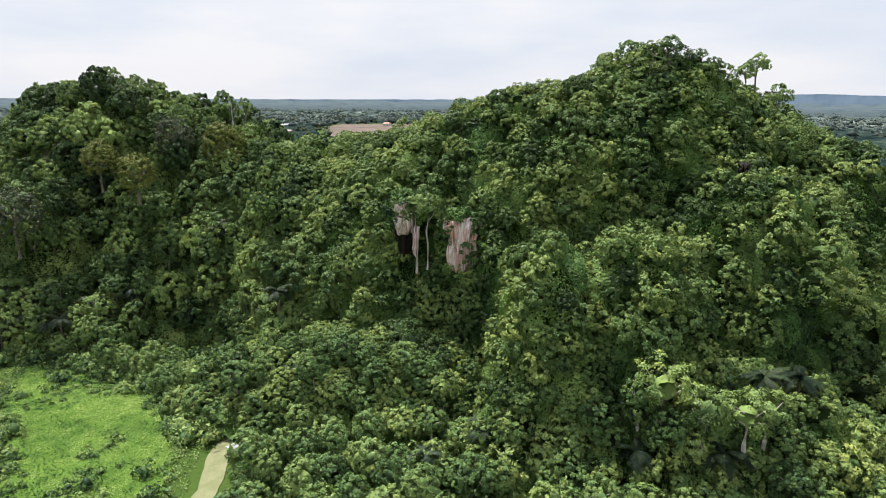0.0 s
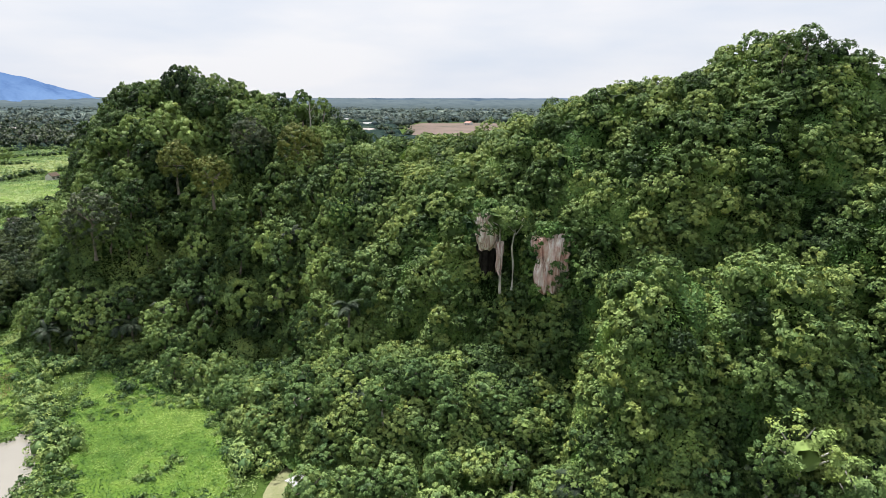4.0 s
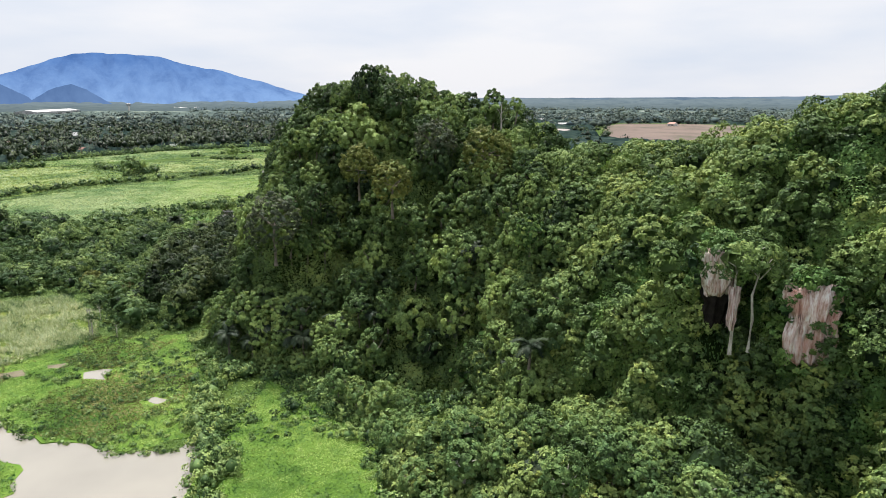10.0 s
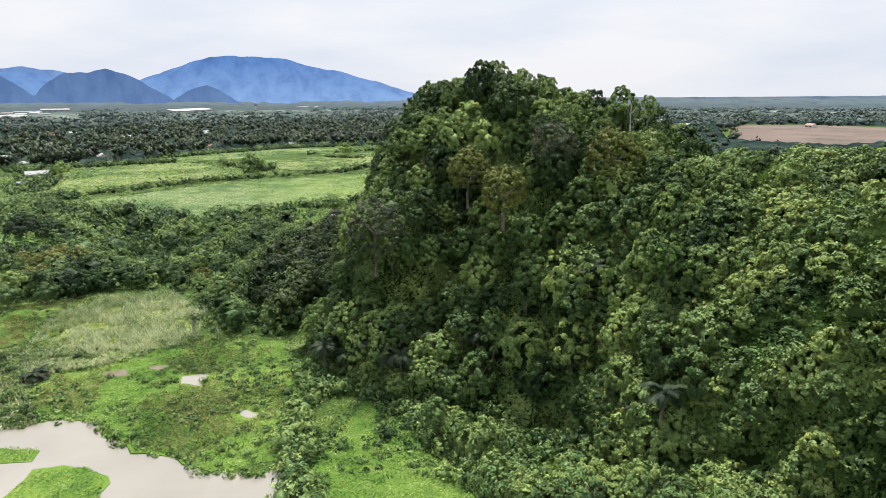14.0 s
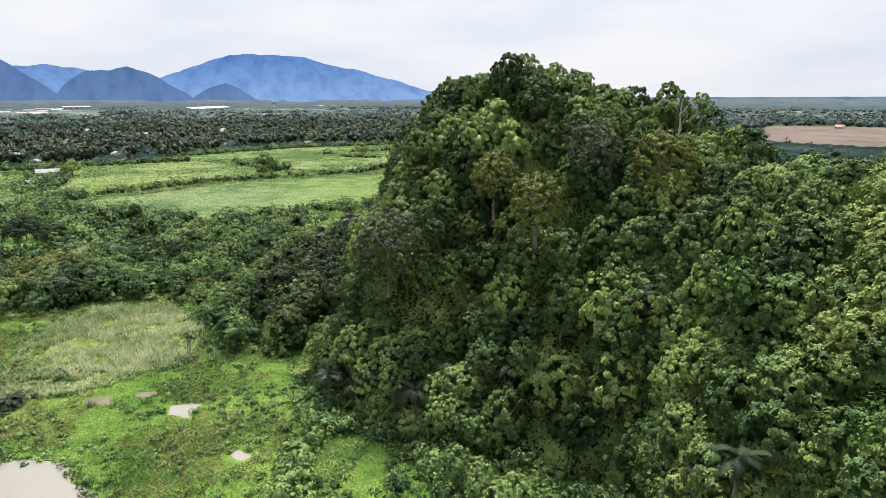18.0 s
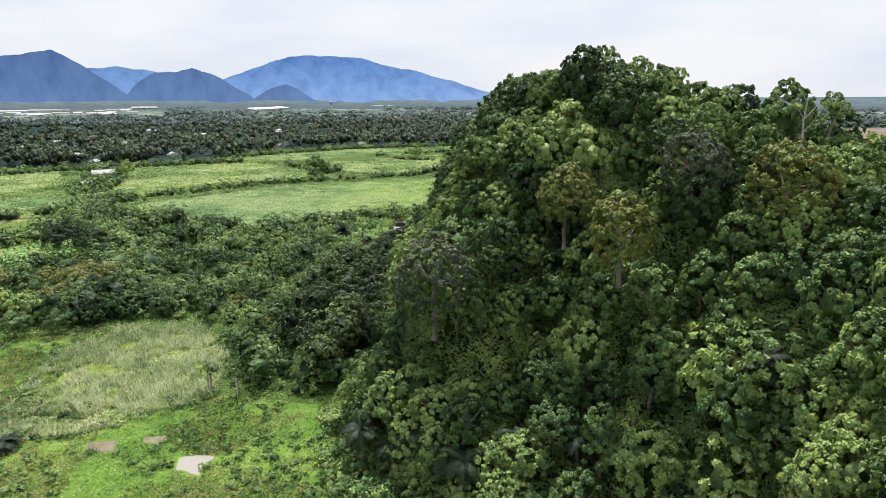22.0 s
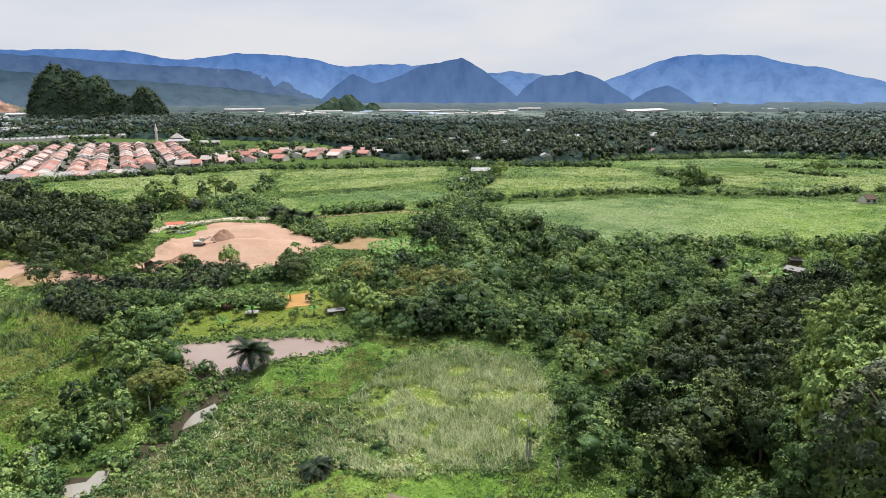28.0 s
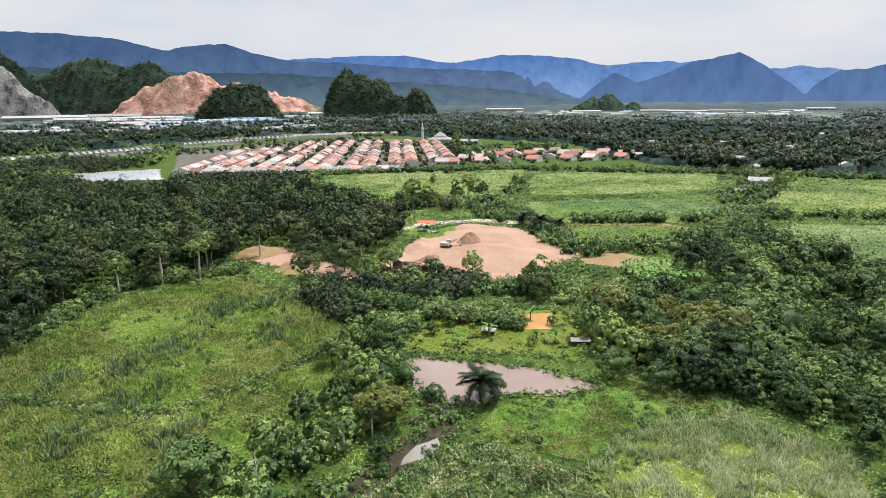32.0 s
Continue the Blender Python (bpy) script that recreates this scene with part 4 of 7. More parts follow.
carpet("scrub_grass", "coarse yellowish scrub grass", SCRUB, 9, 0.4, 0.9, REED, [CREEK], patch=4.0, jitter=0.9)
x, y = clear_of(*scatter(SCRUB, 1.6), [CREEK])
blades("scrub_reeds", "dry reeds scattered in the scrub", x, y, 0.5, 1.4, 0.08, REED, lean=0.6, per=4, category="reeds")
x, y = clear_of(*scatter(SCRUB, 3.0), [CREEK])
shrubbery("scrub", "low green scrub on the marsh", x, y, 0.6, 1.3, 0.36, LEAF_SHRUB, 9, 18, tall=0.7)
carpet("marsh_grass", "soft green marsh grass in swells", MARSH, 13, 0.34, 0.55, LUSH, PUDDLES, patch=5.0)
carpet("meadow_grass", "rank bright green meadow grass", MEADOW_EAST, 15, 0.32, 0.7, LUSH, patch=6.0)
carpet("meadow_grass", "rank bright green meadow grass with darker tussocks", MEADOW_WEST, 8, 0.5, 0.9, GRASS, patch=8.0)
carpet("strip_grass", "short bright green grass", GRASS_WEST, 10, 0.4, 0.6, LUSH, [POND_WEST], patch=5.0)
carpet("garden_grass", "short olive garden grass", GARDEN, 9, 0.32, 0.25, SEDGE, [ORANGE_POND, POND_WEST], patch=7.0)
for poly in ([(-133, 92), (-126, 98), (-121, 98), (-113, 93), (-116, 86), (-128, 84)], [(-147, 92), (-140, 96), (-137, 93), (-143, 88)]):
    carpet("islet_grass", "tufted green islet grass", poly, 13, 0.34, 0.5, LUSH)
for key, (poly, material) in FIELDS.items():
    near = key in ("field_f", "field_d", "field_b")
    carpet("field_growth", "uneven grass of an open field", poly, 1.6 if near else 0.7, 1.0 if near else 1.7, 0.8, FIELD_BLADE, patch=22.0, jitter=0.35)
PLAIN = [(-40, 60), (-40, 112), (-70, 150), (-140, 168), (-170, 260), (-240, 330), (-420, 560), (-640, 420), (-690, 100), (-600, -90), (-420, -20), (-210, -30), (-150, 40), (-90, 60)]
NEAR_PLAIN = [(-32, 60), (-32, 114), (-66, 150), (-140, 172), (-175, 200), (-250, 170), (-250, 60), (-200, 40), (-150, 40), (-90, 60)]
FOOT_PATH = [(-45, 112), (-38, 112), (-36, 98), (-35, 78), (-42, 78), (-43, 95), (-45, 106)]
carpet("rough_growth", "rough green growth of grass and herbs", NEAR_PLAIN, 4.5, 0.42, 0.8, LEAF_SHRUB, OPEN + [GARDEN, FOOT_PATH], patch=7.0, jitter=0.6)
carpet("rough_growth", "rough green growth of grass and herbs over the plain", PLAIN, 0.8, 1.0, 1.1, LEAF_SHRUB, OPEN + [GARDEN, NEAR_PLAIN], patch=11.0, jitter=0.6)

carpet("sedge", "olive and brownish sedge in swathes over the marsh", MARSH, 9, 0.4, 0.8, SEDGE, PUDDLES, patch=6.0, jitter=0.8, only=0.56)
carpet("sedge", "olive sedge in swathes over the grass", GRASS_WEST, 9, 0.42, 0.9, SEDGE, [POND_WEST], patch=6.0, jitter=0.8, only=0.5)
carpet("sedge", "olive and straw-coloured grass in swathes over the meadow", MEADOW_WEST, 7, 0.5, 1.2, SEDGE, patch=9.0, jitter=0.8, only=0.5)
carpet("sedge", "brownish herbs in swathes over the scrub", SCRUB, 9, 0.42, 1.1, SEDGE, [CREEK], patch=5.0, jitter=0.8, only=0.45)
for poly, gap, lab in ((MARSH, 2.6, "low leafy herbs scattered in the marsh grass"), (MEADOW_EAST, 2.4, "low leafy herbs scattered in the meadow"), (MEADOW_WEST, 4.4, "low leafy tussocks scattered over the meadow"), (GRASS_WEST, 2.6, "low leafy herbs in the grass"), (REEDS, 3.4, "dark leafy clumps among the reeds"), (GARDEN, 4.0, "low garden shrubs and weeds")):
    x, y = clear_of(*scatter(poly, gap, 0.8), PUDDLES + [ORANGE_POND, POND_WEST])
    k = vnoise(x, y, 9.0, 51.0) * 0.6 + vnoise(x, y, 3.0, 52.0) * 0.4 > 0.5
    shrubbery("herbs", lab, x[k], y[k], 0.3, 1.15, 0.34, LEAF_SHRUB, 8, 12, tall=0.75, lift=0.4, category="herbs")
# pale feathery tussocks and the overgrown ditch of the west meadow
x, y = [], []
for a, b, w, k in ((-245, 15, 5, 90), (-231, 10, 4, 60), (-203, 40, 4, 60), (-225, -1, 4, 50), (-275, 16, 6, 80), (-227, 74, 3, 50), (-216, 20, 5, 50), (-289, 30, 6, 90), (-260, 40, 5, 60), (-198, 20, 5, 40)):
    x.append(rng.normal(a, w, k))
    y.append(rng.normal(b, w * 0.7, k))
blades("tussocks", "pale grey-green tussocks of tall grass", np.concatenate(x), np.concatenate(y), 0.9, 2.0, 0.11, LEAF_GREY, lean=0.5, per=16)
x, y = along([(-254, 64), (-240, 54), (-226, 44), (-213, 36), (-211, 20), (-213, 4), (-214, -8)], 0.6, 1.2)
shrubbery("ditch_growth", "dark herbs along the meadow's ditch", x, y, 0.5, 1.2, 0.4, LEAF_THICKET, 8, 12, tall=0.8, category="herbs")
x, y = along([(-298, 40), (-290, 58), (-282, 76), (-276, 92), (-269, 109)], 0.34, 2.6)
shrubbery("garden_row", "row of rounded dark green bushes behind the garden", x, y, 1.6, 2.9, 0.5, LEAF_THICKET, 14, 22)

x, y = scatter(MEADOW_WEST, 1.25, 0.6)
k = vnoise(x, y, 7.0, 33.0) * 0.5 + vnoise(x, y, 26.0, 34.0) * 0.5 > 0.46
blades("meadow_blades", "tall soft grass standing in swathes over the meadow", x[k], y[k], 0.5, 1.3, 0.09, GRASS, lean=0.6, per=5)
flat("yard_lawn", [(-396, 54), (-420, 62), (-418, 78), (-398, 80), (-386, 68)], 0.19, MEADOW, "small lawn beside the sand yard", "grass", wave=0.8, step=2)
carpet("lawn_grass", "short mown grass", [(-396, 54), (-420, 62), (-418, 78), (-398, 80), (-386, 68)], 2.5, 0.6, 0.3, LUSH)
flat("yard_road", [(-408, 50), (-426, 60), (-438, 92), (-430, 120), (-422, 118), (-428, 92), (-420, 66), (-404, 56)], 0.2, PALE_SAND, "pale sandy road along the yard's far side", "road", wave=0.8, step=3)
for poly in ([(-326, 66), (-336, 60), (-352, 74), (-372, 80), (-374, 85), (-352, 80), (-338, 70), (-327, 78)], [(-320, 84), (-332, 76), (-346, 84), (-350, 94), (-344, 92), (-334, 84), (-322, 94)]):
    flat("wheel_track", poly, 0.21, WET_SAND, "damp reddish wheel tracks over the sand", "track", wave=1.0, step=2)

SOUTH = [(-140, 62), (-100, 70), (-36, 64), (120, 66), (130, -70), (-90, -80), (-150, -20)]
carpet("rough_growth", "rough green growth of grass and herbs under the flight", SOUTH, 1.2, 0.8, 0.9, LEAF_SHRUB, [POND], patch=11.0, jitter=0.6)

# ---- far woods ----


def domes(x, y, size):
    """A field of tree-top domes, 0 to 1."""
    u, v = x / size, y / size
    iu, iv = np.floor(u), np.floor(v)
    best = np.full(u.shape, 9.0)
    tall = np.zeros(u.shape)
    for a in (-1, 0, 1):
        for b in (-1, 0, 1):
            cu, cv = iu + a, iv + b
            h1 = np.modf(np.abs(np.sin(cu * 127.1 + cv * 311.7) * 43758.5453))[0]
            h2 = np.modf(np.abs(np.sin(cu * 269.5 + cv * 183.3) * 43758.5453))[0]
            d = np.hypot(cu + h1 - u, cv + h2 - v)
            tall = np.where(d < best, h2, tall)
            best = np.minimum(best, d)
    return np.sqrt(np.clip(1 - (best / 0.85) ** 2, 0, 1)) * (0.55 + 0.45 * tall)


MID_X, MID_Y = -60.0, 90.0
EDGE_AZ = np.array([-150, -128, -118, -108, -100, -92, -84, -80, -73, -64, -50, -38, -34, -20, 0, 40, 60], float)
EDGE_R = np.array([600, 900, 1120, 1240, 1210, 1090, 980, 760, 640, 650, 790, 830, 420, 330, 330, 330, 330], float)
FAR_FOREST = leaf_material("far_forest", (0.010, 0.019, 0.016), (0.023, 0.039, 0.030), (0.065, 0.086, 0.057), patch=0.006, clear=0.0, gloss=0.0)
homes = random.Random(12)
VILLAGE = []
for i in range(46):
    az_h = homes.uniform(-88, -40)
    r_h = float(np.interp(az_h, EDGE_AZ, EDGE_R)) * (1.04 + homes.random() ** 1.3 * 0.9)
    VILLAGE.append((MID_X + r_h * math.sin(math.radians(az_h)), MID_Y + r_h * math.cos(math.radians(az_h))))
azi = np.radians(np.linspace(-150, 60, 560))
rad = 330 * (4860 / 330) ** np.linspace(0, 1, 190)
A, Rr = np.meshgrid(azi, rad)
X, Y = MID_X + Rr * np.sin(A), MID_Y + Rr * np.cos(A)
lump = np.where(Rr < 1500, domes(X, Y, 11.0), domes(X, Y, 26.0))
Z = 0.5 + 7.0 * lump * (1 + 0.35 * np.sin(X * 0.011) * np.sin(Y * 0.009)) + np.clip((Rr - 3000) / 1800, 0, 1) ** 2 * 34
open_land = (np.sin(X * 0.0041 + 1.3) * np.sin(Y * 0.0053 + 0.4) + 0.5 * np.sin(X * 0.0093 + Y * 0.0061)) > 0.97
open_land &= (np.degrees(A) < -92) | (np.degrees(A) > -34)
bare = Rr < np.interp(np.degrees(A), EDGE_AZ, EDGE_R) + 14 * np.sin(A * 90)
bare |= open_land | inside([(-280, 1400), (-290, 1690), (-143, 1720), (90, 1690), (60, 1230), (-50, 1000), (-200, 1040)], X, Y)
bare |= (Y > 60) & (Y < 300) & (X > -240) & (X < 160)
for a, b in VILLAGE:
    bare |= np.hypot(X - a, Y - b) < 20
for p in OPEN:
    bare |= inside(p, X, Y)
idx = np.arange(X.size).reshape(X.shape)
quads = np.stack([idx[:-1, :-1], idx[1:, :-1], idx[1:, 1:], idx[:-1, 1:]], -1)
Z = np.where(bare, -2.0, Z)
keep = ~(bare[:-1, :-1] & bare[1:, 1:] & bare[1:, :-1] & bare[:-1, 1:])
tone = np.modf(np.abs(np.sin(np.floor(X / 13) * 12.9898 + np.floor(Y / 13) * 78.233) * 43758.5453))[0]
plots = np.clip((vnoise(X, Y, 170.0, 3.0) * 0.6 + vnoise(X, Y, 60.0, 4.0) * 0.4 - 0.56) * 6, 0, 1)
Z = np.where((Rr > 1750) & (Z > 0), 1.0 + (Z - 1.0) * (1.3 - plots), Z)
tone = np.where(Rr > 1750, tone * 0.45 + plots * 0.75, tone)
# distant leaves greyed and lightened: haze put into their base colour
HAZED_FOREST = leaf_material("hazed_far_forest", (0.045, 0.062, 0.050), (0.105, 0.135, 0.105), (0.230, 0.260, 0.190), patch=0.012, clear=0.0, gloss=0.0)
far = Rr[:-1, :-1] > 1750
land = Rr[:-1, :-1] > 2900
# the land before the mountains glows, with haze in its colour
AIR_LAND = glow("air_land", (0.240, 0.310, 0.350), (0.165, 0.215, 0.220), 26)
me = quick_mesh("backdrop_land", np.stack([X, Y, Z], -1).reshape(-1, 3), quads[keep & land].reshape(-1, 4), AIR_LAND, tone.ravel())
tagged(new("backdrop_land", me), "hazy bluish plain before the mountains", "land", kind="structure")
keep &= ~land
me = quick_mesh("far_plain", np.stack([X, Y, Z], -1).reshape(-1, 3), quads[keep & far].reshape(-1, 4), HAZED_FOREST, tone.ravel() * 0.8 + 0.1)
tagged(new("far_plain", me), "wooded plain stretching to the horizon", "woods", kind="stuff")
keep &= ~far
me = quick_mesh("far_woods", np.stack([X, Y, Z], -1).reshape(-1, 3), quads[keep].reshape(-1, 4), FAR_FOREST, tone.ravel() * 0.8 + 0.1)
tagged(new("far_woods", me), "dark green woods stretching to the horizon", "woods", kind="stuff")
# crowns in the front rows of the far woods
az_t = rng.uniform(-150, -26, 4200)
r_t = np.interp(az_t, EDGE_AZ, EDGE_R) * (1 + rng.uniform(0, 1, 4200) ** 1.6 * 1.1)
x, y = MID_X + r_t * np.sin(np.radians(az_t)), MID_Y + r_t * np.cos(np.radians(az_t))
x, y = clear_of(x, y, OPEN)
k = np.ones(len(x), bool)
for a, b in VILLAGE:
    ux, uy = norm(np.array((MID_X - a, MID_Y - b)))
    s, w = (x - a) * ux + (y - b) * uy, np.abs((x - a) * uy - (y - b) * ux)
    k &= ~((s > -10) & (s < 60) & (w < 9))
x, y = x[k], y[k]
r = rng.uniform(3.0, 7.0, len(x))
me = crowns_mesh("wood_edge", np.stack([x, y, rng.uniform(3, 10, len(x)) + 2], 1), r, r * rng.uniform(0.7, 1.3, len(x)), 5, 6, 2.2, LEAF_FOREST, fill=0.7)
tagged(new("wood_edge", me), "dark green trees at the edge of the woods", "woods", kind="stuff")

# trees scattered over the far clearing and the plain to the north
x, y = rng.uniform(-420, 700, 900), rng.uniform(560, 2300, 900)
k = np.abs(np.degrees(np.arctan2(x - MID_X, y - MID_Y))) < 38
k &= (vnoise(x, y, 80.0, 5.0) > 0.5) & ~inside([(-262, 1430), (-262, 1640), (-143, 1690), (60, 1640), (40, 1248), (-62, 1024), (-185, 1059)], x, y)
x, y = x[k], y[k]
r = rng.uniform(4, 9, len(x))
me = crowns_mesh("plain_trees", np.stack([x, y, r * 0.9], 1), r, r * 0.9, 4, 6, 2.6, LEAF_FOREST, fill=0.7)
tagged(new("plain_trees", me), "dark trees scattered over the northern plain", "woods", kind="stuff")

az_t = rng.uniform(-132, 40, 7000)
r_t = 1350 * 2.35 ** rng.uniform(0, 1, 7000)
x, y = MID_X + r_t * np.sin(np.radians(az_t)), MID_Y + r_t * np.cos(np.radians(az_t))
k = (vnoise(x, y, 140.0, 15.0) * 0.6 + vnoise(x, y, 45.0, 16.0) * 0.4 > 0.42) & ~inside([(-262, 1430), (-262, 1640), (-143, 1690), (60, 1640), (40, 1248), (-62, 1024), (-185, 1059)], x, y)
k &= ~((az_t > -91) & (az_t < -64) & (r_t > 2100)) & ~((az_t > -61) & (az_t < -46) & (r_t > 2300)) & ~((az_t < -100) & (rng.uniform(0, 1, 7000) < 0.6))
x, y = x[k], y[k]
r = rng.uniform(5, 11, len(x))
me = crowns_mesh("distant_trees", np.stack([x, y, r * 0.7], 1), r * 1.3, r * 0.9, 4, 5, 4.0, HAZED_FOREST, fill=0.75)
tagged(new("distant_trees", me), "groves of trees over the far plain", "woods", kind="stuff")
ESTATE = [(-612, -196), (-640, -30), (-676, 18), (-760, 70), (-1130, 0), (-1190, -170), (-900, -345)]
az_t, r_t = rng.uniform(-131, -84, 2600), 640 * 2.2 ** rng.uniform(0, 1, 2600)
x, y = clear_of(MID_X + r_t * np.sin(np.radians(az_t)), MID_Y + r_t * np.cos(np.radians(az_t)), OPEN + [ESTATE])
k = (vnoise(x, y, 70.0, 25.0) * 0.6 + vnoise(x, y, 24.0, 26.0) * 0.4 > 0.56) & ((x < -720) | (y < -60))
x, y = x[k], y[k]
r = 2.0 + 4.5 * rng.uniform(0, 1, len(x)) ** 1.6
me = crowns_mesh("town_trees", np.stack([x, y, r * 0.8], 1), r, r * 0.95, 7, 9, 1.7, LEAF_THICKET, fill=0.65)
tagged(new("town_trees", me), "trees and bushes round the housing estate", "trees", kind="stuff")

# ---- far distance: glowing ridges, the air's haze painted into their colour ----


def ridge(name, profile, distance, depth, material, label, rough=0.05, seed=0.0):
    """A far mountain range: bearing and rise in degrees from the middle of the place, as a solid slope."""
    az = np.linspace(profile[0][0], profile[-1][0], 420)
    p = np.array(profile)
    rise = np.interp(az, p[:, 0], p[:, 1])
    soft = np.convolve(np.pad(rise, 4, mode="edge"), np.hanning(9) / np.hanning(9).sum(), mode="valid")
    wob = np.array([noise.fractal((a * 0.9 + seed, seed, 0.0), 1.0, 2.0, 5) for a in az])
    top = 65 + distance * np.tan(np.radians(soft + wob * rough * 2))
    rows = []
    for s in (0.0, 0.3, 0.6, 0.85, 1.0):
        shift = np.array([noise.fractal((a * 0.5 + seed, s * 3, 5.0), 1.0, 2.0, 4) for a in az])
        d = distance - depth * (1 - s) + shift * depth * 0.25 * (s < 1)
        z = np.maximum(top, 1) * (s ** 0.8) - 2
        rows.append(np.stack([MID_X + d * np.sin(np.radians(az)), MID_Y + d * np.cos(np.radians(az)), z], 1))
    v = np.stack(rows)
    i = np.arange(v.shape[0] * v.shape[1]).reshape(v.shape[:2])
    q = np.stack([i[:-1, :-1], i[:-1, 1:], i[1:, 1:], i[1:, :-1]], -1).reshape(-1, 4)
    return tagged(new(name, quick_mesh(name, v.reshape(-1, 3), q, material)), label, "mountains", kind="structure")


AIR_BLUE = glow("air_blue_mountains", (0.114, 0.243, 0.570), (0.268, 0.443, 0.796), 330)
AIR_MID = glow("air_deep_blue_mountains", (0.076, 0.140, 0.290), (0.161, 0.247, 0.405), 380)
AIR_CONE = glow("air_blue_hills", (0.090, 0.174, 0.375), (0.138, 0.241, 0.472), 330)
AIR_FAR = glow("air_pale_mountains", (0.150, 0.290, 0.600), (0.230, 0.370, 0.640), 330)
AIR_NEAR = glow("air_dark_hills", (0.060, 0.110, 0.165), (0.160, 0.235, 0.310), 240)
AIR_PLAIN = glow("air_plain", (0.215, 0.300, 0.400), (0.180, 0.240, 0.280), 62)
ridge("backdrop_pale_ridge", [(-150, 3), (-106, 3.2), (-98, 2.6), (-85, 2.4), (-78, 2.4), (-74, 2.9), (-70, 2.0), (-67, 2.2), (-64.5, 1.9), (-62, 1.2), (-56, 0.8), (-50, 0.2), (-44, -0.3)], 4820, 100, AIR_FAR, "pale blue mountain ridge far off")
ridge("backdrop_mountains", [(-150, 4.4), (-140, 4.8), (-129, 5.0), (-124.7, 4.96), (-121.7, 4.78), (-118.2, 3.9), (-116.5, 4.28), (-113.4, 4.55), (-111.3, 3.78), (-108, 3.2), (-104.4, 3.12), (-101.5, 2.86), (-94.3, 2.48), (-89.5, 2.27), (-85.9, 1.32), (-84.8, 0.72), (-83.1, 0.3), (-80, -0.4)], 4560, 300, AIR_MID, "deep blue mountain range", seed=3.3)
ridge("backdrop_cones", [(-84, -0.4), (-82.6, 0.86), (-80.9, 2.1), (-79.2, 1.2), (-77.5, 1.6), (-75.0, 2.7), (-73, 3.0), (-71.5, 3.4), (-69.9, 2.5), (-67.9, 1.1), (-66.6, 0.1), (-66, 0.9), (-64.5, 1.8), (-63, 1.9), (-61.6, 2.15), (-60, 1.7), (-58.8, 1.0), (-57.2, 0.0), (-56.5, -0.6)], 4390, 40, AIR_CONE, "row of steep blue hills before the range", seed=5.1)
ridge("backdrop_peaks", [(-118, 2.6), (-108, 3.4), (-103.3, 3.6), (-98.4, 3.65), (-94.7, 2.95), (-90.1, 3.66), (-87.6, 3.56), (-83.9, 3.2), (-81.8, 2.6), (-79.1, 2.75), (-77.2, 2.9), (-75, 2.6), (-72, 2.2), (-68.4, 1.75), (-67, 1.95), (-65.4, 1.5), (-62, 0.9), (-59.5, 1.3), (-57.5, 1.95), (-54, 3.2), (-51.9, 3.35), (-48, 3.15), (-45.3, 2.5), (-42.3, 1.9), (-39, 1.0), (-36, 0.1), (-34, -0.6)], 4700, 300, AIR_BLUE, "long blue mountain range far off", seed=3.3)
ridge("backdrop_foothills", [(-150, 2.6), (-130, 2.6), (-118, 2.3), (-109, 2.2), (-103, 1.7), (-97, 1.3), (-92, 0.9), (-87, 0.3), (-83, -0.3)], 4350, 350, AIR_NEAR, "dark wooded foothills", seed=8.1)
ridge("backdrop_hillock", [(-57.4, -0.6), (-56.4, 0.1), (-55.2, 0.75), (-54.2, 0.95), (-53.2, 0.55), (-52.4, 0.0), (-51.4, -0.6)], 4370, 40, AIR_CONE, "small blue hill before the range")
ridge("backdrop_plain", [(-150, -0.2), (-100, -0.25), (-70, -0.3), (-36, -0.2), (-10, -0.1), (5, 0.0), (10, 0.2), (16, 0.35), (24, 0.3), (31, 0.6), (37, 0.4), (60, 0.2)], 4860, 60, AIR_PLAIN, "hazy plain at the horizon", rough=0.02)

# ---- trees as things ----


def limb(bm, a, b, r0, r1, bow=0.0, sides=6):
    a, b = Vector(a), Vector(b)
    m = (a + b) / 2 + Vector((bow, -bow * 0.6, abs(bow) * 0.4))
    tube(bm, [a, m, b], [r0, (r0 + r1) / 2, r1], sides)


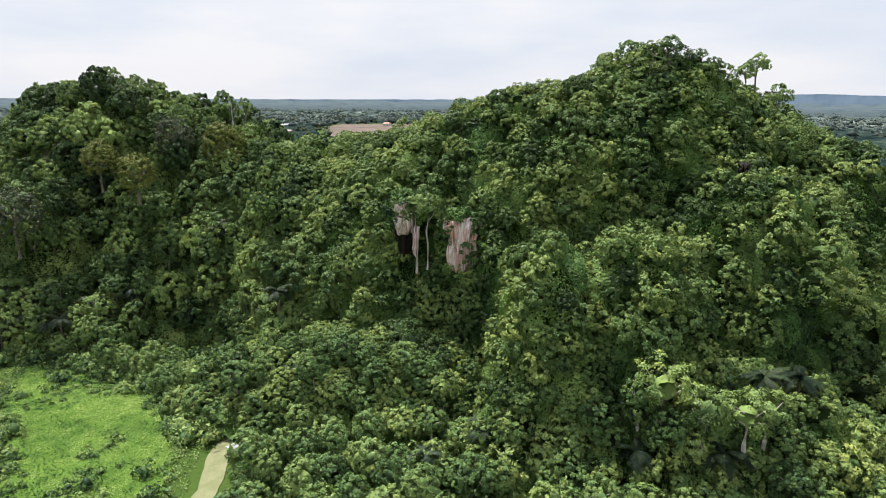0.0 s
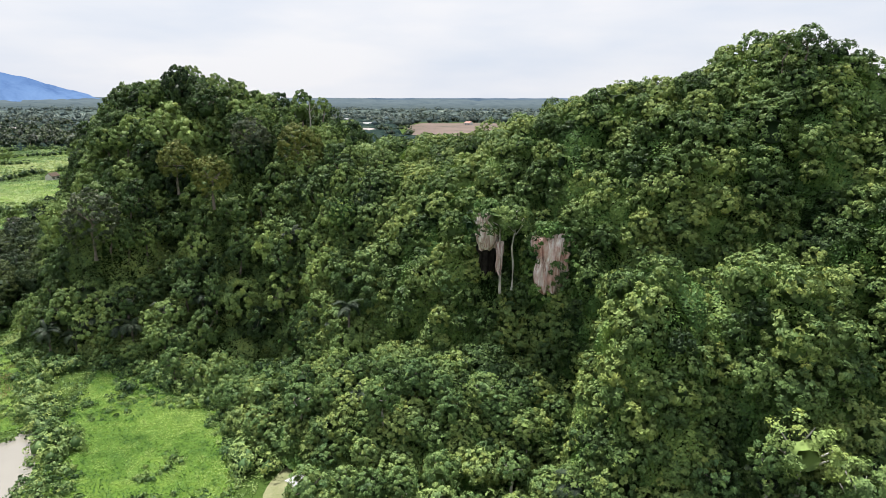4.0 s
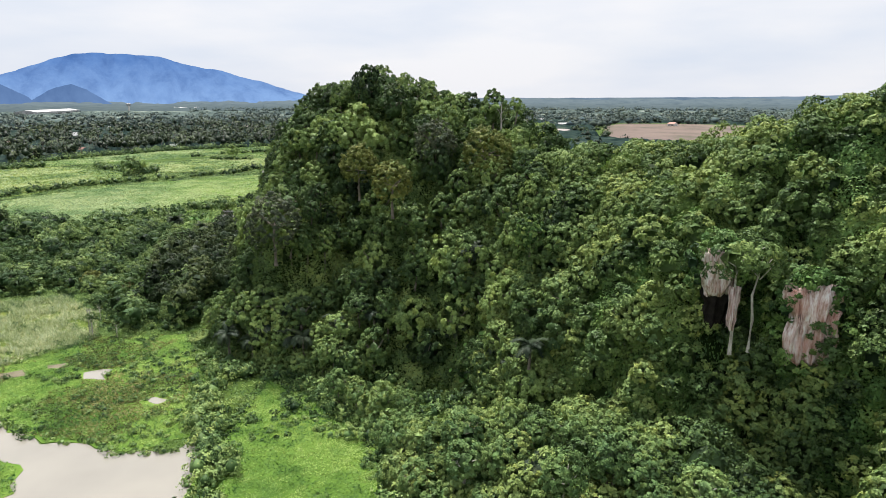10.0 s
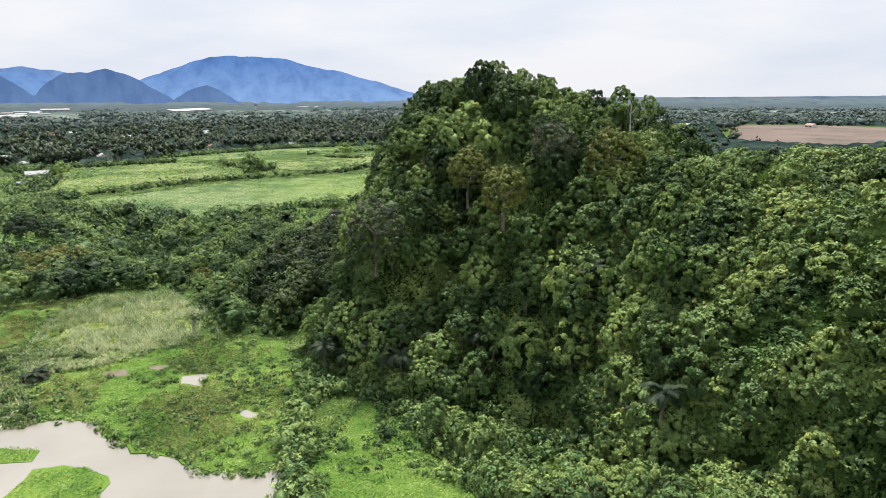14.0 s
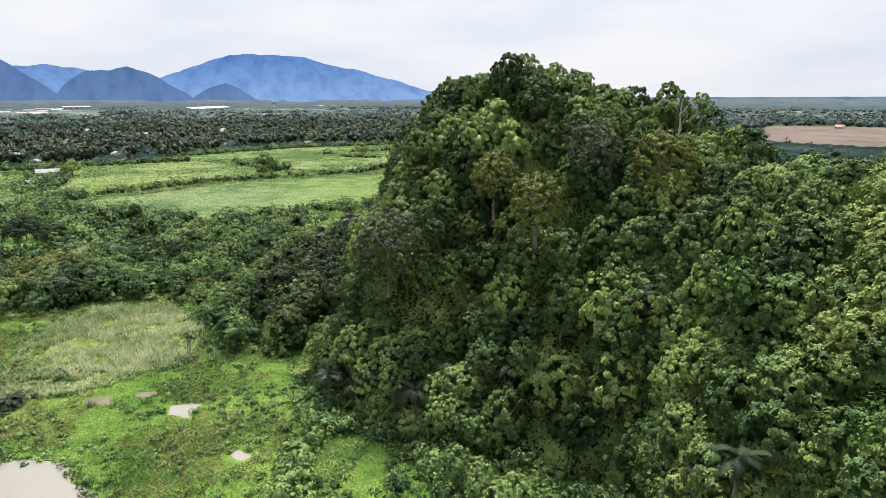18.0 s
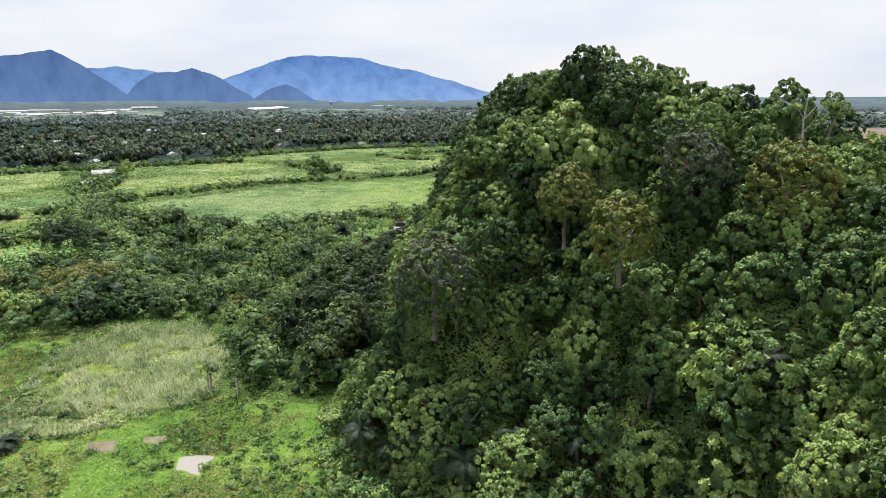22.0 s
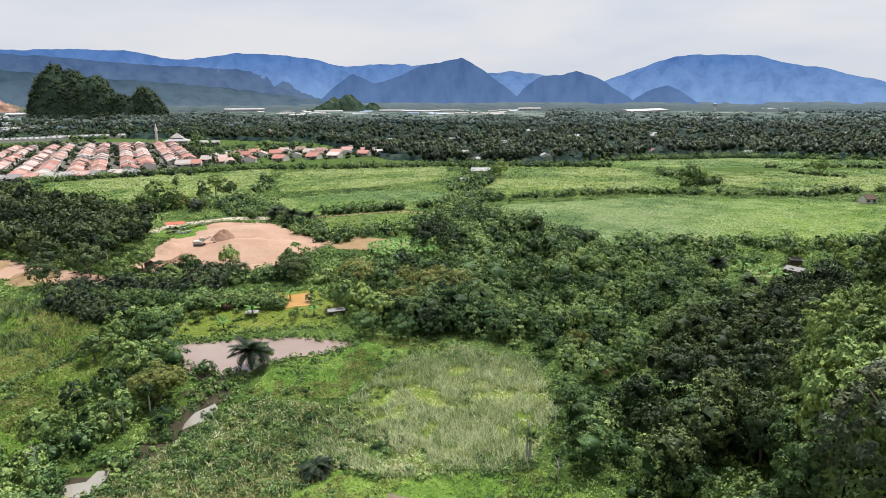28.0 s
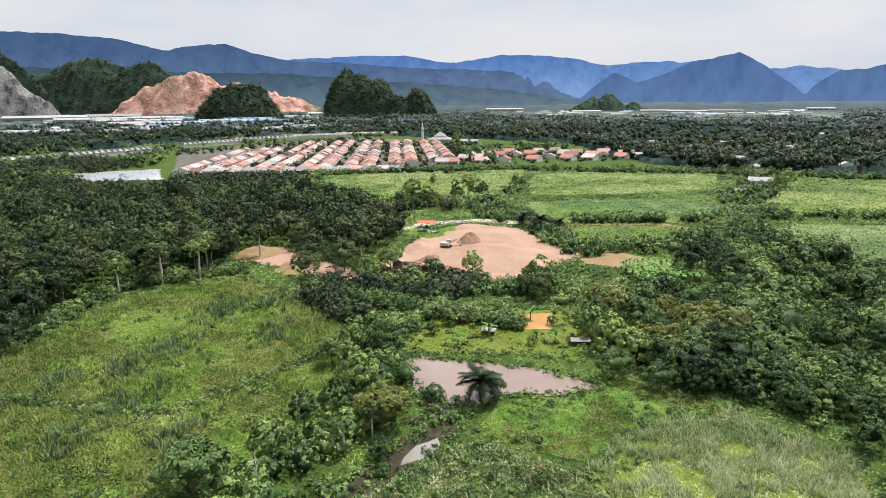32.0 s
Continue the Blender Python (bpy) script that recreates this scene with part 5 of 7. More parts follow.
def make_tree(name, label, height, radius, bare, bark, leaves, clumps=26, per=44, leaf=0.5, squash=0.85, group="", seed=1, gappy=False, stem=1.0):
    """A tree: tapered trunk with limbs, and a crown of many leaf clumps above the bare height."""
    rnd = random.Random(seed)
    t = thing(name, label, "tree", group=group)
    bm = bmesh.new()
    top = bare + (height - bare) * 0.55
    sway = [(0, 0, -1.2)] + [(rnd.uniform(-0.3, 0.3), rnd.uniform(-0.3, 0.3), top * f) for f in (0.3, 0.6, 0.85, 1.0)]
    r = (height * 0.022 + 0.06) * stem
    tube(bm, sway, [r * 1.3, r, r * 0.85, r * 0.6, r * 0.3], 8)
    for i in range(7):
        a = i * 2.4 + rnd.random()
        f = rnd.uniform(0.8, 1.0)
        start = Vector(sway[3]).lerp(Vector(sway[4]), rnd.uniform(-0.4, 0.6))
        end = Vector((math.cos(a) * radius * 0.7 * f, math.sin(a) * radius * 0.7 * f, bare + (height - bare) * rnd.uniform(0.45, 0.8)))
        limb(bm, start, end, r * 0.5, r * 0.15, rnd.uniform(-0.5, 0.5), 5)
    part("trunk", bm, bark, t)
    half = (height - bare) / 2
    place = np.array([(0.0, 0.0, bare + half)])
    p, e, own = crown_points(place, np.array([radius]), np.array([half * 1.05]), clumps, per)
    v, f = leaf_tris(p, e, leaf, jitter=0.45)
    own = np.repeat((own - own.min()) / max(1e-6, np.ptp(own)), 3)
    # the core gets the darkest leaf tone, standing in for shade within
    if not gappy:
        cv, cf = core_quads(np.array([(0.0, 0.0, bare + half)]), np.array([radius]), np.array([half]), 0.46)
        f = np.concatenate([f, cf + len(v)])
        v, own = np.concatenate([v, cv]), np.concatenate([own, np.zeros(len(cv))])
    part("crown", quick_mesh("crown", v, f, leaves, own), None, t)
    return t


def put(proto, x, y, z, scale=1.0, turn=0.0, tall=1.0):
    return copy_thing(proto, pose(x, y, z, 0, 0, turn) @ Matrix.Diagonal((scale, scale, scale * tall, 1)))


HILL_LABELS = ["tall rainforest tree with a rounded dark green crown", "rainforest tree with a broad olive green crown", "rainforest tree with a dense mid-green crown"]
hill_protos = [make_tree("forest_tree", HILL_LABELS[i % 3], h, r, b, BARK, LEAF_TREE, clumps=c, per=40, leaf=0.44, group="trees of the west hill", seed=20 + i)
               for i, (h, r, b, c) in enumerate([(11, 4.2, 2.6, 110), (10, 3.6, 2.0, 95), (12.5, 4.0, 2.8, 120), (9.5, 4.4, 2.4, 105), (11.5, 3.4, 2.0, 95), (10.5, 4.8, 3.2, 125)])]
p3, r3, g3, n3 = spread(60000, lambda x, y, g: (canopy_top(x, y) > 9) & (x < -34) & (g < 4), lambda x, y, g: 3.0 + 3.2 * vnoise(x, y, 13.0, 21.0) ** 1.3, 0.64)
order = rng.permutation(len(p3))[:285]
for j, i in enumerate(order.tolist()):
    x, y, z = p3[i]
    proto = hill_protos[j % 6]
    sc = r3[i] / 4.1 * (0.9 + 0.25 * random.random())
    tall = random.uniform(0.95, 1.3)
    top = float(canopy_top(x, y)) + random.choice((-2.0, -1.0, -0.5, 0.0, 0.5, 1.0, 2.5))
    m = pose(x, y, max(top - 10.8 * sc * tall, z - 6.0), 0, 0, random.uniform(0, 360)) @ Matrix.Diagonal((sc, sc, sc * tall, 1))
    if j < 6:
        proto.matrix_basis = m
        continue
    base = proto.matrix_basis.copy()
    proto.matrix_basis = Matrix.Identity(4)
    copy_thing(proto, m)
    proto.matrix_basis = base

# the forest at the foot of the hills
foot_protos = [make_tree("lowland_tree", lab, h, r, b, bark, LEAF_LOW, clumps=100, per=30, leaf=0.38, group="trees at the foot of the hill", seed=50 + i)
               for i, (h, r, b, bark, lab) in enumerate([(9, 3.6, 2.0, BARK, "leafy lowland tree with a dense green crown"), (8, 3.2, 1.6, BARK, "low spreading tree with fresh green leaves"), (10, 3.0, 2.6, PALE_BARK, "upright tree with a pale trunk and dark crown"), (7, 3.4, 1.2, BARK, "bushy tree with a broad round crown")])]
FOOT = [(-38, 116), (-36, 96), (-34, 66), (90, 66), (120, 96), (100, 112), (60, 108), (20, 112), (-10, 124)]
x, y = scatter(FOOT, 6.8)
k = ~inside([(58, 90), (58, 100), (72, 100), (76, 90)], x, y) & (np.hypot(x + 38, y - 105) > 5) & (y > 68)
x, y = x[k], y[k]
xe, ye = along([(-96, 149), (-80, 146), (-66, 140), (-56, 130), (-46, 120), (-30, 122), (-16, 122), (2, 120)], 3.0, 5.0)
x, y = np.concatenate([x, xe]), np.concatenate([y, ye])
placed = 0
for j, (a, b) in enumerate(zip(x.tolist(), y.tolist())):
    z = max(float(hill_z(a, b)), 0.0)
    if float(canopy_top(a, b)) > 30:
        continue
    sc = random.uniform(0.7, 1.15)
    m = pose(a, b, z, 0, 0, random.uniform(0, 360)) @ Matrix.Diagonal((sc, sc, sc * random.uniform(0.85, 1.15), 1))
    proto = foot_protos[j % 4]
    if placed < 4:
        proto = foot_protos[placed]
        proto.matrix_basis = m
    else:
        base = proto.matrix_basis.copy()
        proto.matrix_basis = Matrix.Identity(4)
        copy_thing(proto, m)
        proto.matrix_basis = base
    placed += 1
x, y = scatter(FOOT, 3.4)
k = ~inside([(58, 90), (58, 100), (72, 100), (76, 90)], x, y) & (np.hypot(x + 38, y - 105) > 4) & (canopy_top(x, y) < 14)
shrubbery("foot_undergrowth", "green undergrowth between the trees", x[k], y[k], 1.1, 2.2, 0.45, LEAF_SHRUB, 10, 16)

# single trees that stand out
tall_proto = make_tree("emergent_tree", "tall tree with a bare pale trunk and feathery olive crown", 20, 5.0, 11, PALE_BARK, LEAF_TREE, clumps=40, per=50, leaf=0.45, seed=80)
tall_proto.matrix_basis = pose(36, 94.5, 4.5)
base = tall_proto.matrix_basis.copy()
for a, b, sc, turn in ((42, 91, 0.85, 70), (48, 90, 0.85, 150), (52, 92, 0.8, 220)):
    tall_proto.matrix_basis = Matrix.Identity(4)
    put(tall_proto, a, b, 4.0, sc, turn)
tall_proto.matrix_basis = base
ledge_tree = make_tree("ledge_tree", "slim pale-stemmed tree growing before the cliff", 20, 4.0, 9, PALE_BARK, LEAF_TREE, clumps=24, per=44, leaf=0.45, seed=82)
ledge_tree.matrix_basis = pose(-22, 144.0, 13)
for a, b, c, hh, rr, bb, lab, sd in ((-5.6, 137.0, 28.0, 18, 5.4, 9.5, "tree with twin pale stems rooted on the cliff ledge", 83), (-3.2, 136.5, 29.0, 16, 3.6, 9, "pale-stemmed tree leaning over the cliff", 84),
                                     (76, 158.6, 66.0, 9.5, 2.8, 5.2, "open-crowned tree alone on the ridge", 85), (71.5, 155.0, 66.0, 7.5, 2.0, 3.5, "small tree alone on the ridge", 86), (79.5, 154, 62.5, 6.0, 2.6, 0.6, "round dark tree on the ridge", 87),
                                     (48.5, 142, 70.5, 7.5, 3.0, 3.0, "ragged tree on the summit", 88), (44.5, 141, 71, 5.5, 2.2, 1.8, "small ragged tree on the summit", 89), (-124.3, 228.5, 62, 10.5, 2.2, 6.5, "thin tree rising above the west summit", 90), (-63.5, 208, 55, 9.5, 2.0, 4.5, "slim tree on the saddle", 91)):
    one = make_tree("ridge_tree" if c > 40 else "cliff_tree", lab, hh, rr, bb, PALE_BARK if c < 40 else BARK, LEAF_TREE, clumps=34 if c < 40 else 20, per=46, leaf=0.45, seed=sd, gappy=c > 60, stem=0.55 if c < 40 else 1.0)
    one.matrix_basis = pose(a, b, c)

LEAF_OLIVE = leaf_material("olive_leaves", (0.050, 0.062, 0.014), (0.150, 0.175, 0.036), (0.300, 0.320, 0.078), per_object=True)
LEAF_SILVER = leaf_material("greyish_leaves", (0.055, 0.075, 0.034), (0.130, 0.155, 0.078), (0.245, 0.270, 0.145), per_object=True)
# crown centre, radius, leaves
for i, (a, b, c, rr, leaves, lab) in enumerate(((-109, 158.5, 35.5, 6.6, LEAF_SILVER, "large tree with a greyish green rounded crown"), (-149, 229, 42, 7.0, LEAF_OLIVE, "large tree with a yellowish olive crown"),
                                                (-64, 186, 52, 6.2, LEAF_OLIVE, "tall tree with an olive crown above the saddle"), (-82, 170, 45, 5.0, LEAF_OLIVE, "tree with bright yellowish leaf clumps"),
                                                (-128, 222, 48, 6.0, LEAF_TREE, "large dark tree high on the hill"), (-95, 176, 48, 5.2, LEAF_OLIVE, "tree with pale new leaves on the slope"),
                                                (-150, 198, 26, 6.0, LEAF_TREE, "large dark tree at the hill's flank"), (-78, 186, 54, 5.4, LEAF_SILVER, "tree with dull brownish green leaves"),
                                                (-44.5, 161, 38, 3.4, LEAF_VINE, "stump of a tree wrapped in bright green vines"), (-20.5, 143, 28, 4.0, LEAF_LOW, "leafy tree standing before the cliff"))):
    big = make_tree("emergent_tree", lab, rr * 2.5, rr, rr * 0.2, BARK, leaves, clumps=260, per=34, leaf=0.44, seed=300 + i, gappy=True)
    big.matrix_basis = pose(a, b, c - rr * 1.55)

# a leafless tree on the saddle
dead = thing("dead_tree", "leafless grey tree with bare branches", "tree", at=(-67.5, 206.5, 54))
bm = bmesh.new()
tube(bm, [(0, 0, -0.5), (0.2, 0, 3), (0, 0.2, 6), (0.3, 0, 9.5)], [0.3, 0.24, 0.16, 0.05], 7)
part("trunk", bm, PALE_BARK, dead)
for i in range(6):
    bm = bmesh.new()
    a = i * 2.2
    limb(bm, (0.1, 0, 4 + i * 0.8), (1.8 * math.cos(a), 1.8 * math.sin(a), 6.5 + i * 0.75), 0.1, 0.03, 0.2, 5)
    part("branch", bm, PALE_BARK, dead)

# ---- limestone faces ----


def rock_material(name, red):
    m, n, l, bsdf = mat_base(name)
    geo = n.new("ShaderNodeNewGeometry")
    mp = n.new("ShaderNodeMapping")
    mp.inputs["Scale"].default_value = (1.8, 1.8, 0.22)
    l.new(geo.outputs["Position"], mp.inputs["Vector"])
    a = noise_node(n, l, 1.1, 6.0, mp.outputs["Vector"], 0.7)
    b = noise_node(n, l, 0.35, 3.0, geo.outputs["Position"])
    col = ramp(n, l, a, [(0.33, (0.045, 0.034, 0.030)), (0.41, (0.36, 0.225, 0.185)), (0.50, (0.60, 0.46, 0.42)), (0.62, (0.80, 0.75, 0.73))])
    col = mixc(n, l, ramp(n, l, b, [(0.42, (0, 0, 0)), (0.66, (red, red, red))]), col, (0.44, 0.185, 0.135))
    l.new(col, bsdf.inputs["Base Color"])
    bsdf.inputs["Roughness"].default_value = 0.9
    bp = n.new("ShaderNodeBump")
    bp.inputs["Strength"].default_value, bp.inputs["Distance"].default_value = 0.9, 0.35
    l.new(a, bp.inputs["Height"])
    l.new(bp.outputs[0], bsdf.inputs["Normal"])
    return m


ROCK, WHITE_ROCK = rock_material("limestone", 0.55), rock_material("white_limestone", 0.05)
ROCK_AND_CAVE_SHADE = surface("rock_and_cave_shade", [(0.3, (0.010, 0.009, 0.008)), (0.7, (0.035, 0.030, 0.026))], 0.8, bump=0.8)


def rock_face(name, label, at, wide, tall, turn, material, seed, depth=1.3):
    """A fluted cliff slab: rounded outline, hollowed and ribbed down its face."""
    nx, nz = 26, 34
    v = []
    for j in range(nz + 1):
        for i in range(nx + 1):
            u, w = i / nx * 2 - 1, j / nz * 2 - 1
            edge = max(0.0, 1 - abs(u) ** 3.2 - abs(w) ** 4) ** 0.5
            flute = noise.fractal((u * 3.1 + seed, w * 0.9, seed), 1.0, 2.0, 5)
            v.append((u * wide / 2 * (1 + 0.16 * w + 0.3 * noise.noise((w * 2.1, seed, 1.0))), -depth * edge - flute * 0.9, w * tall / 2 * (1 + 0.12 * noise.noise((u * 2.2, seed, 6.0))) + 0.5 * noise.noise((u * 3, seed, 4.0))))
    f = [(j * (nx + 1) + i, j * (nx + 1) + i + 1, (j + 1) * (nx + 1) + i + 1, (j + 1) * (nx + 1) + i) for j in range(nz) for i in range(nx)]
    ob = new(name, quick_mesh(name, v, f, material, smooth=True))
    ob.matrix_world = pose(*at, 0, 0, turn)
    return tagged(ob, label, "rock", kind="structure")


rock_face("cliff_face_1", "bare pink and white limestone cliff face streaked dark", (4.4, 134.6, 33.6), 6.8, 12.5, 8, ROCK, 3.7)
# creepers hang over the edges of the bare rock
ring = [(4.4 + 4.1 * math.cos(a), 134.4, 33.6 + 7.4 * math.sin(a)) for a in [i * 0.42 for i in range(15)]] + [(-8.3 + 3.2 * math.cos(a), 138.4, 39.5 + 4.4 * math.sin(a)) for a in [i * 0.5 for i in range(8)]]
ring = np.array(ring) + rng.normal(0, 0.35, (len(ring), 3))
rr3 = rng.uniform(1.0, 1.9, len(ring))
me = crowns_mesh("overhang", ring, rr3, rr3 * 1.3, 12, 30, 0.4, LEAF_VINE, fill=0.45)
tagged(new("rock_creepers", me), "green creepers hanging round the bare rock", "vines", kind="stuff")
rock_face("cliff_face_2", "bare white limestone cliff face above a cave", (-8.3, 138.6, 39.0), 5.0, 7.4, 14, WHITE_ROCK, 9.2)
rock_face("cliff_face_3", "narrow white limestone rib beside a cave", (-5.9, 137.2, 34.2), 1.3, 6.8, 14, WHITE_ROCK, 1.4, 0.9)
# no hollow here: a near-black slab stands in for the cave's darkness
rock_face("cave_mouth", "near-black slab standing for the dark cave mouth in the limestone cliff", (-8.0, 139.4, 33.5), 4.4, 6.5, 12, ROCK_AND_CAVE_SHADE, 5.5, 0.8)
rock_face("cliff_face_4", "small patch of grey limestone among creepers", (59.2, 124.6, 52.0), 2.0, 2.6, -20, ROCK_AND_CAVE_SHADE, 6.1, 1.6)

# ---- palms ----


def frond_mesh(length, droop, leaflets=18, width=0.3, leaf_len=0.24):
    """One feather leaf along x: a bent rib with leaflets to both sides."""
    v, f = [], []
    spine = []
    for i in range(leaflets + 1):
        s = i / leaflets
        spine.append(Vector((length * (s - droop * 0.35 * s * s), 0, length * (0.42 * s - droop * s * s))))
    for i in range(leaflets):
        a, b = spine[i], spine[i + 1]
        k = len(v)
        v += [a + Vector((0, 0.03, 0)), a - Vector((0, 0.03, 0)), b]
        f.append((k, k + 1, k + 2))
        s = (i + 0.5) / leaflets
        reach = length * leaf_len * math.sin(math.pi * min(1, 0.15 + s * 0.85)) ** 0.6
        for sgn in (-1, 1):
            k = len(v)
            tip = (a + b) / 2 + Vector((reach * 0.5, sgn * reach, -reach * 0.35))
            v += [a, a.lerp(b, 1.1), tip]
            f.append((k, k + 1, k + 2))
            k = len(v)
            m = a.lerp(b, 0.6)
            v += [m, m.lerp(b, 1.0) + Vector((0, 0, 0.02)), tip + Vector((width * 0.6, 0, 0.1))]
            f.append((k, k + 1, k + 2))
    return v, f


def make_palm(name, label, trunk, length, fronds, droop, seed, group=""):
    rnd = random.Random(seed)
    t = thing(name, label, "palm", group=group)
    bm = bmesh.new()
    tube(bm, [(0, 0, -0.4), (0.1, 0, trunk * 0.5), (0, 0, trunk)], [0.34, 0.26, 0.28], 8)
    part("trunk", bm, BARK, t)
    meshes = [quick_mesh("frond", *frond_mesh(length * q, droop * w), LEAF_PALM) for q, w in ((1, 1), (0.9, 1.25), (1.05, 0.75))]
    for i in range(fronds):
        ob = part("frond", meshes[i % 3], None, t)
        ob.matrix_basis = pose(0, 0, trunk, 0, -rnd.uniform(-25, 42) * (1 if i % 3 else 0.4), i * 137.5 + rnd.uniform(-12, 12))
    return t


big_palm = make_palm("oil_palm", "dark oil palm with arching fronds at the pond's edge", 4.6, 6.4, 34, 0.6, 5)
big_palm.matrix_basis = pose(-222.5, 99.5, 0.3)
low_palm = make_palm("low_palm", "low oil palm with grey drooping fronds in the scrub", 1.2, 4.2, 20, 0.6, 6)
low_palm.matrix_basis = pose(-173.5, 110, 0.2)
hill_palm = make_palm("hill_palm", "sugar palm with drooping grey-green fronds on the slope", 5.0, 4.6, 15, 0.75, 7, "palms on the hillside")
spots = [(-108, 152), (-104, 155), (-99, 151), (-118, 156), (-91, 157), (-113, 160), (-128, 164), (-54, 156), (-49, 155), (-44, 150), (-62, 163), (-82, 160), (37, 100), (33, 97), (46, 97), (50, 98), (62, 101), (8, 101), (-3, 98), (-30, 118)]
HIGH_PALMS = [(-101.3, 154.3, 4.6), (-117.5, 149.0, 3.0), (-95.5, 150.0, 6.0), (-106.5, 152.5, 4.0), (-39.0, 144.0, 15.5), (-61.0, 168.0, 26.0), (-111.5, 150.5, 2.5), (31.5, 92.0, 4.5), (45.0, 89.5, 5.0), (54.0, 98.0, 15.0)]
for j, (a, b) in enumerate(spots):
    z = max(float(hill_z(a, b)), 0) + random.uniform(0, 1.5)
    if j == 0:
        first = pose(a, b, z, 0, 0, 40)
        continue
    copy_thing(hill_palm, pose(a, b, z, 0, 0, j * 77) @ Matrix.Diagonal([random.uniform(0.75, 1.1)] * 3 + [1]))
for j, (a, b, c) in enumerate(HIGH_PALMS):
    copy_thing(hill_palm, pose(a, b, c, 0, 0, j * 71) @ Matrix.Diagonal([random.uniform(0.95, 1.2)] * 3 + [1]))
hill_palm.matrix_basis = first
for j, (a, b, c) in enumerate(((-412, 122, 1.0), (-408, 130, 0.9), (-420, 114, 1.0), (-432, 20, 0.9), (-466, 70, 0.9), (-238, 262, 0.8), (-262, 268, 0.9))):
    base = big_palm.matrix_basis.copy()
    big_palm.matrix_basis = Matrix.Identity(4)
    tagged(put(big_palm, a, b, 0, c, j * 60), "oil palm with dark arching fronds beside a field")
    big_palm.matrix_basis = base


# big-leaved plants on the slope
def heart_leaf(size):
    v = [(0, 0, 0)]
    for i in range(12):
        a = 2 * math.pi * i / 12
        r = size * (0.62 + 0.3 * math.cos(a) + (0.12 if abs(a - math.pi) > 0.4 else -0.25))
        v.append((r * math.cos(a), r * math.sin(a) * 0.85, -0.18 * size * abs(math.sin(a)) - 0.1 * size * math.cos(a)))
    return v, [(0, i + 1, (i + 1) % 12 + 1) for i in range(12)]


taro = thing("taro_plants", "patch of giant bright green heart-shaped taro leaves", "plant", at=(-57.5, 159.5, 0))
taro_mesh = quick_mesh("leaf", *heart_leaf(1.0), LEAF_BROAD)
for i in range(30):
    a, b = random.gauss(0, 2.2), random.gauss(0, 1.3)
    z = float(hill_z(-57.5 + a, 159.5 + b)) + 4.2 + random.uniform(0, 0.8)
    ob = part("leaf", taro_mesh, None, taro)
    ob.matrix_basis = pose(a, b - 1.5, z, random.uniform(10, 50), random.uniform(-20, 20), random.uniform(-60, 60)) @ Matrix.Diagonal([random.uniform(0.55, 1.0)] * 3 + [1])

# bananas
banana_leaf = []
for i in range(7):
    s = i / 6
    w = 0.34 * math.sin(math.pi * min(1, 0.12 + s * 0.86)) ** 0.5
    c = (2.6 * (s - 0.2 * s * s), 1.9 * s - 1.6 * s * s)
    banana_leaf.append((c, w))
bv = [(c[0], sg * w, c[1] - (0.12 if sg else 0)) for c, w in banana_leaf for sg in (-1, 0, 1)]
bf = [(3 * i + j, 3 * i + 3 + j, 3 * i + 4 + j, 3 * i + 1 + j) for i in range(6) for j in (0, 1)]
banana_mesh = quick_mesh("leaf", bv, bf, LEAF_BROAD)
banana = thing("banana_plant", "banana plant with large bright green leaves", "plant", group="banana grove")
bm = bmesh.new()
tube(bm, [(0, 0, -0.2), (0, 0, 2.2)], [0.2, 0.13], 7)
part("stem", bm, LEAF_BROAD, banana)
for i in range(8):
    part("leaf", banana_mesh, None, banana).matrix_basis = pose(0, 0, 2.0, 0, random.uniform(-35, 10), i * 47)
bx, by = scatter(BANANA, 3.6)
bx2, by2 = along([(-228, 282), (-240, 284), (-252, 280), (-262, 276)], 2.6, 5)
bx, by = np.concatenate([bx, bx2, [-262, -270, -276, -258, -254]]), np.concatenate([by, by2, [100, 90, 112, 118, 92]])
for j, (a, b) in enumerate(zip(bx.tolist(), by.tolist())):
    if j:
        copy_thing(banana, pose(a, b, 0.2, 0, 0, j * 51) @ Matrix.Diagonal([random.uniform(0.8, 1.3)] * 3 + [1]))
banana.matrix_basis = pose(bx[0], by[0], 0.2)

# bamboo: arching olive plumes
for a, b, rr in ((-261, 159, 9.5), (-279, 135, 8.5), (-252, 139, 6), (-254, 148, 6), (-274, 150, 6.5), (-268, 170, 5.5), (-211, 80, 6.5), (-210, 182, 4.0), (-440, 36, 8), (-478, 60, 7)):
    t = thing("bamboo_clump", "clump of feathery olive-green bamboo", "bamboo", group="bamboo clumps", at=(a, b, 0))
    bm = bmesh.new()
    for i in range(9):
        q = i * 0.7
        tube(bm, [(0.3 * math.cos(q), 0.3 * math.sin(q), 0), (0.12 * rr * math.cos(q), 0.12 * rr * math.sin(q), rr * 0.6), (rr * 0.45 * math.cos(q), rr * 0.45 * math.sin(q), rr * 1.1)], [0.08, 0.07, 0.03], 4)
    part("culms", bm, BARK, t)
    ring = [(rr * 0.55 * math.cos(q), rr * 0.55 * math.sin(q), rr * (0.55 + 0.3 * random.random())) for q in [i * 1.05 + random.random() * 0.4 for i in range(6)]] + [(0, 0, rr * 0.95), (rr * 0.3, 0, rr * 0.6)]
    sub = np.array([rr * random.uniform(0.3, 0.48) for _ in ring])
    me = crowns_mesh("foliage", np.array(ring), sub, sub * 0.9, 26, 40, 0.6, LEAF_BAMBOO, slim=0.36, fill=0.5, jitter=0.5)
    part("foliage", me, None, t)

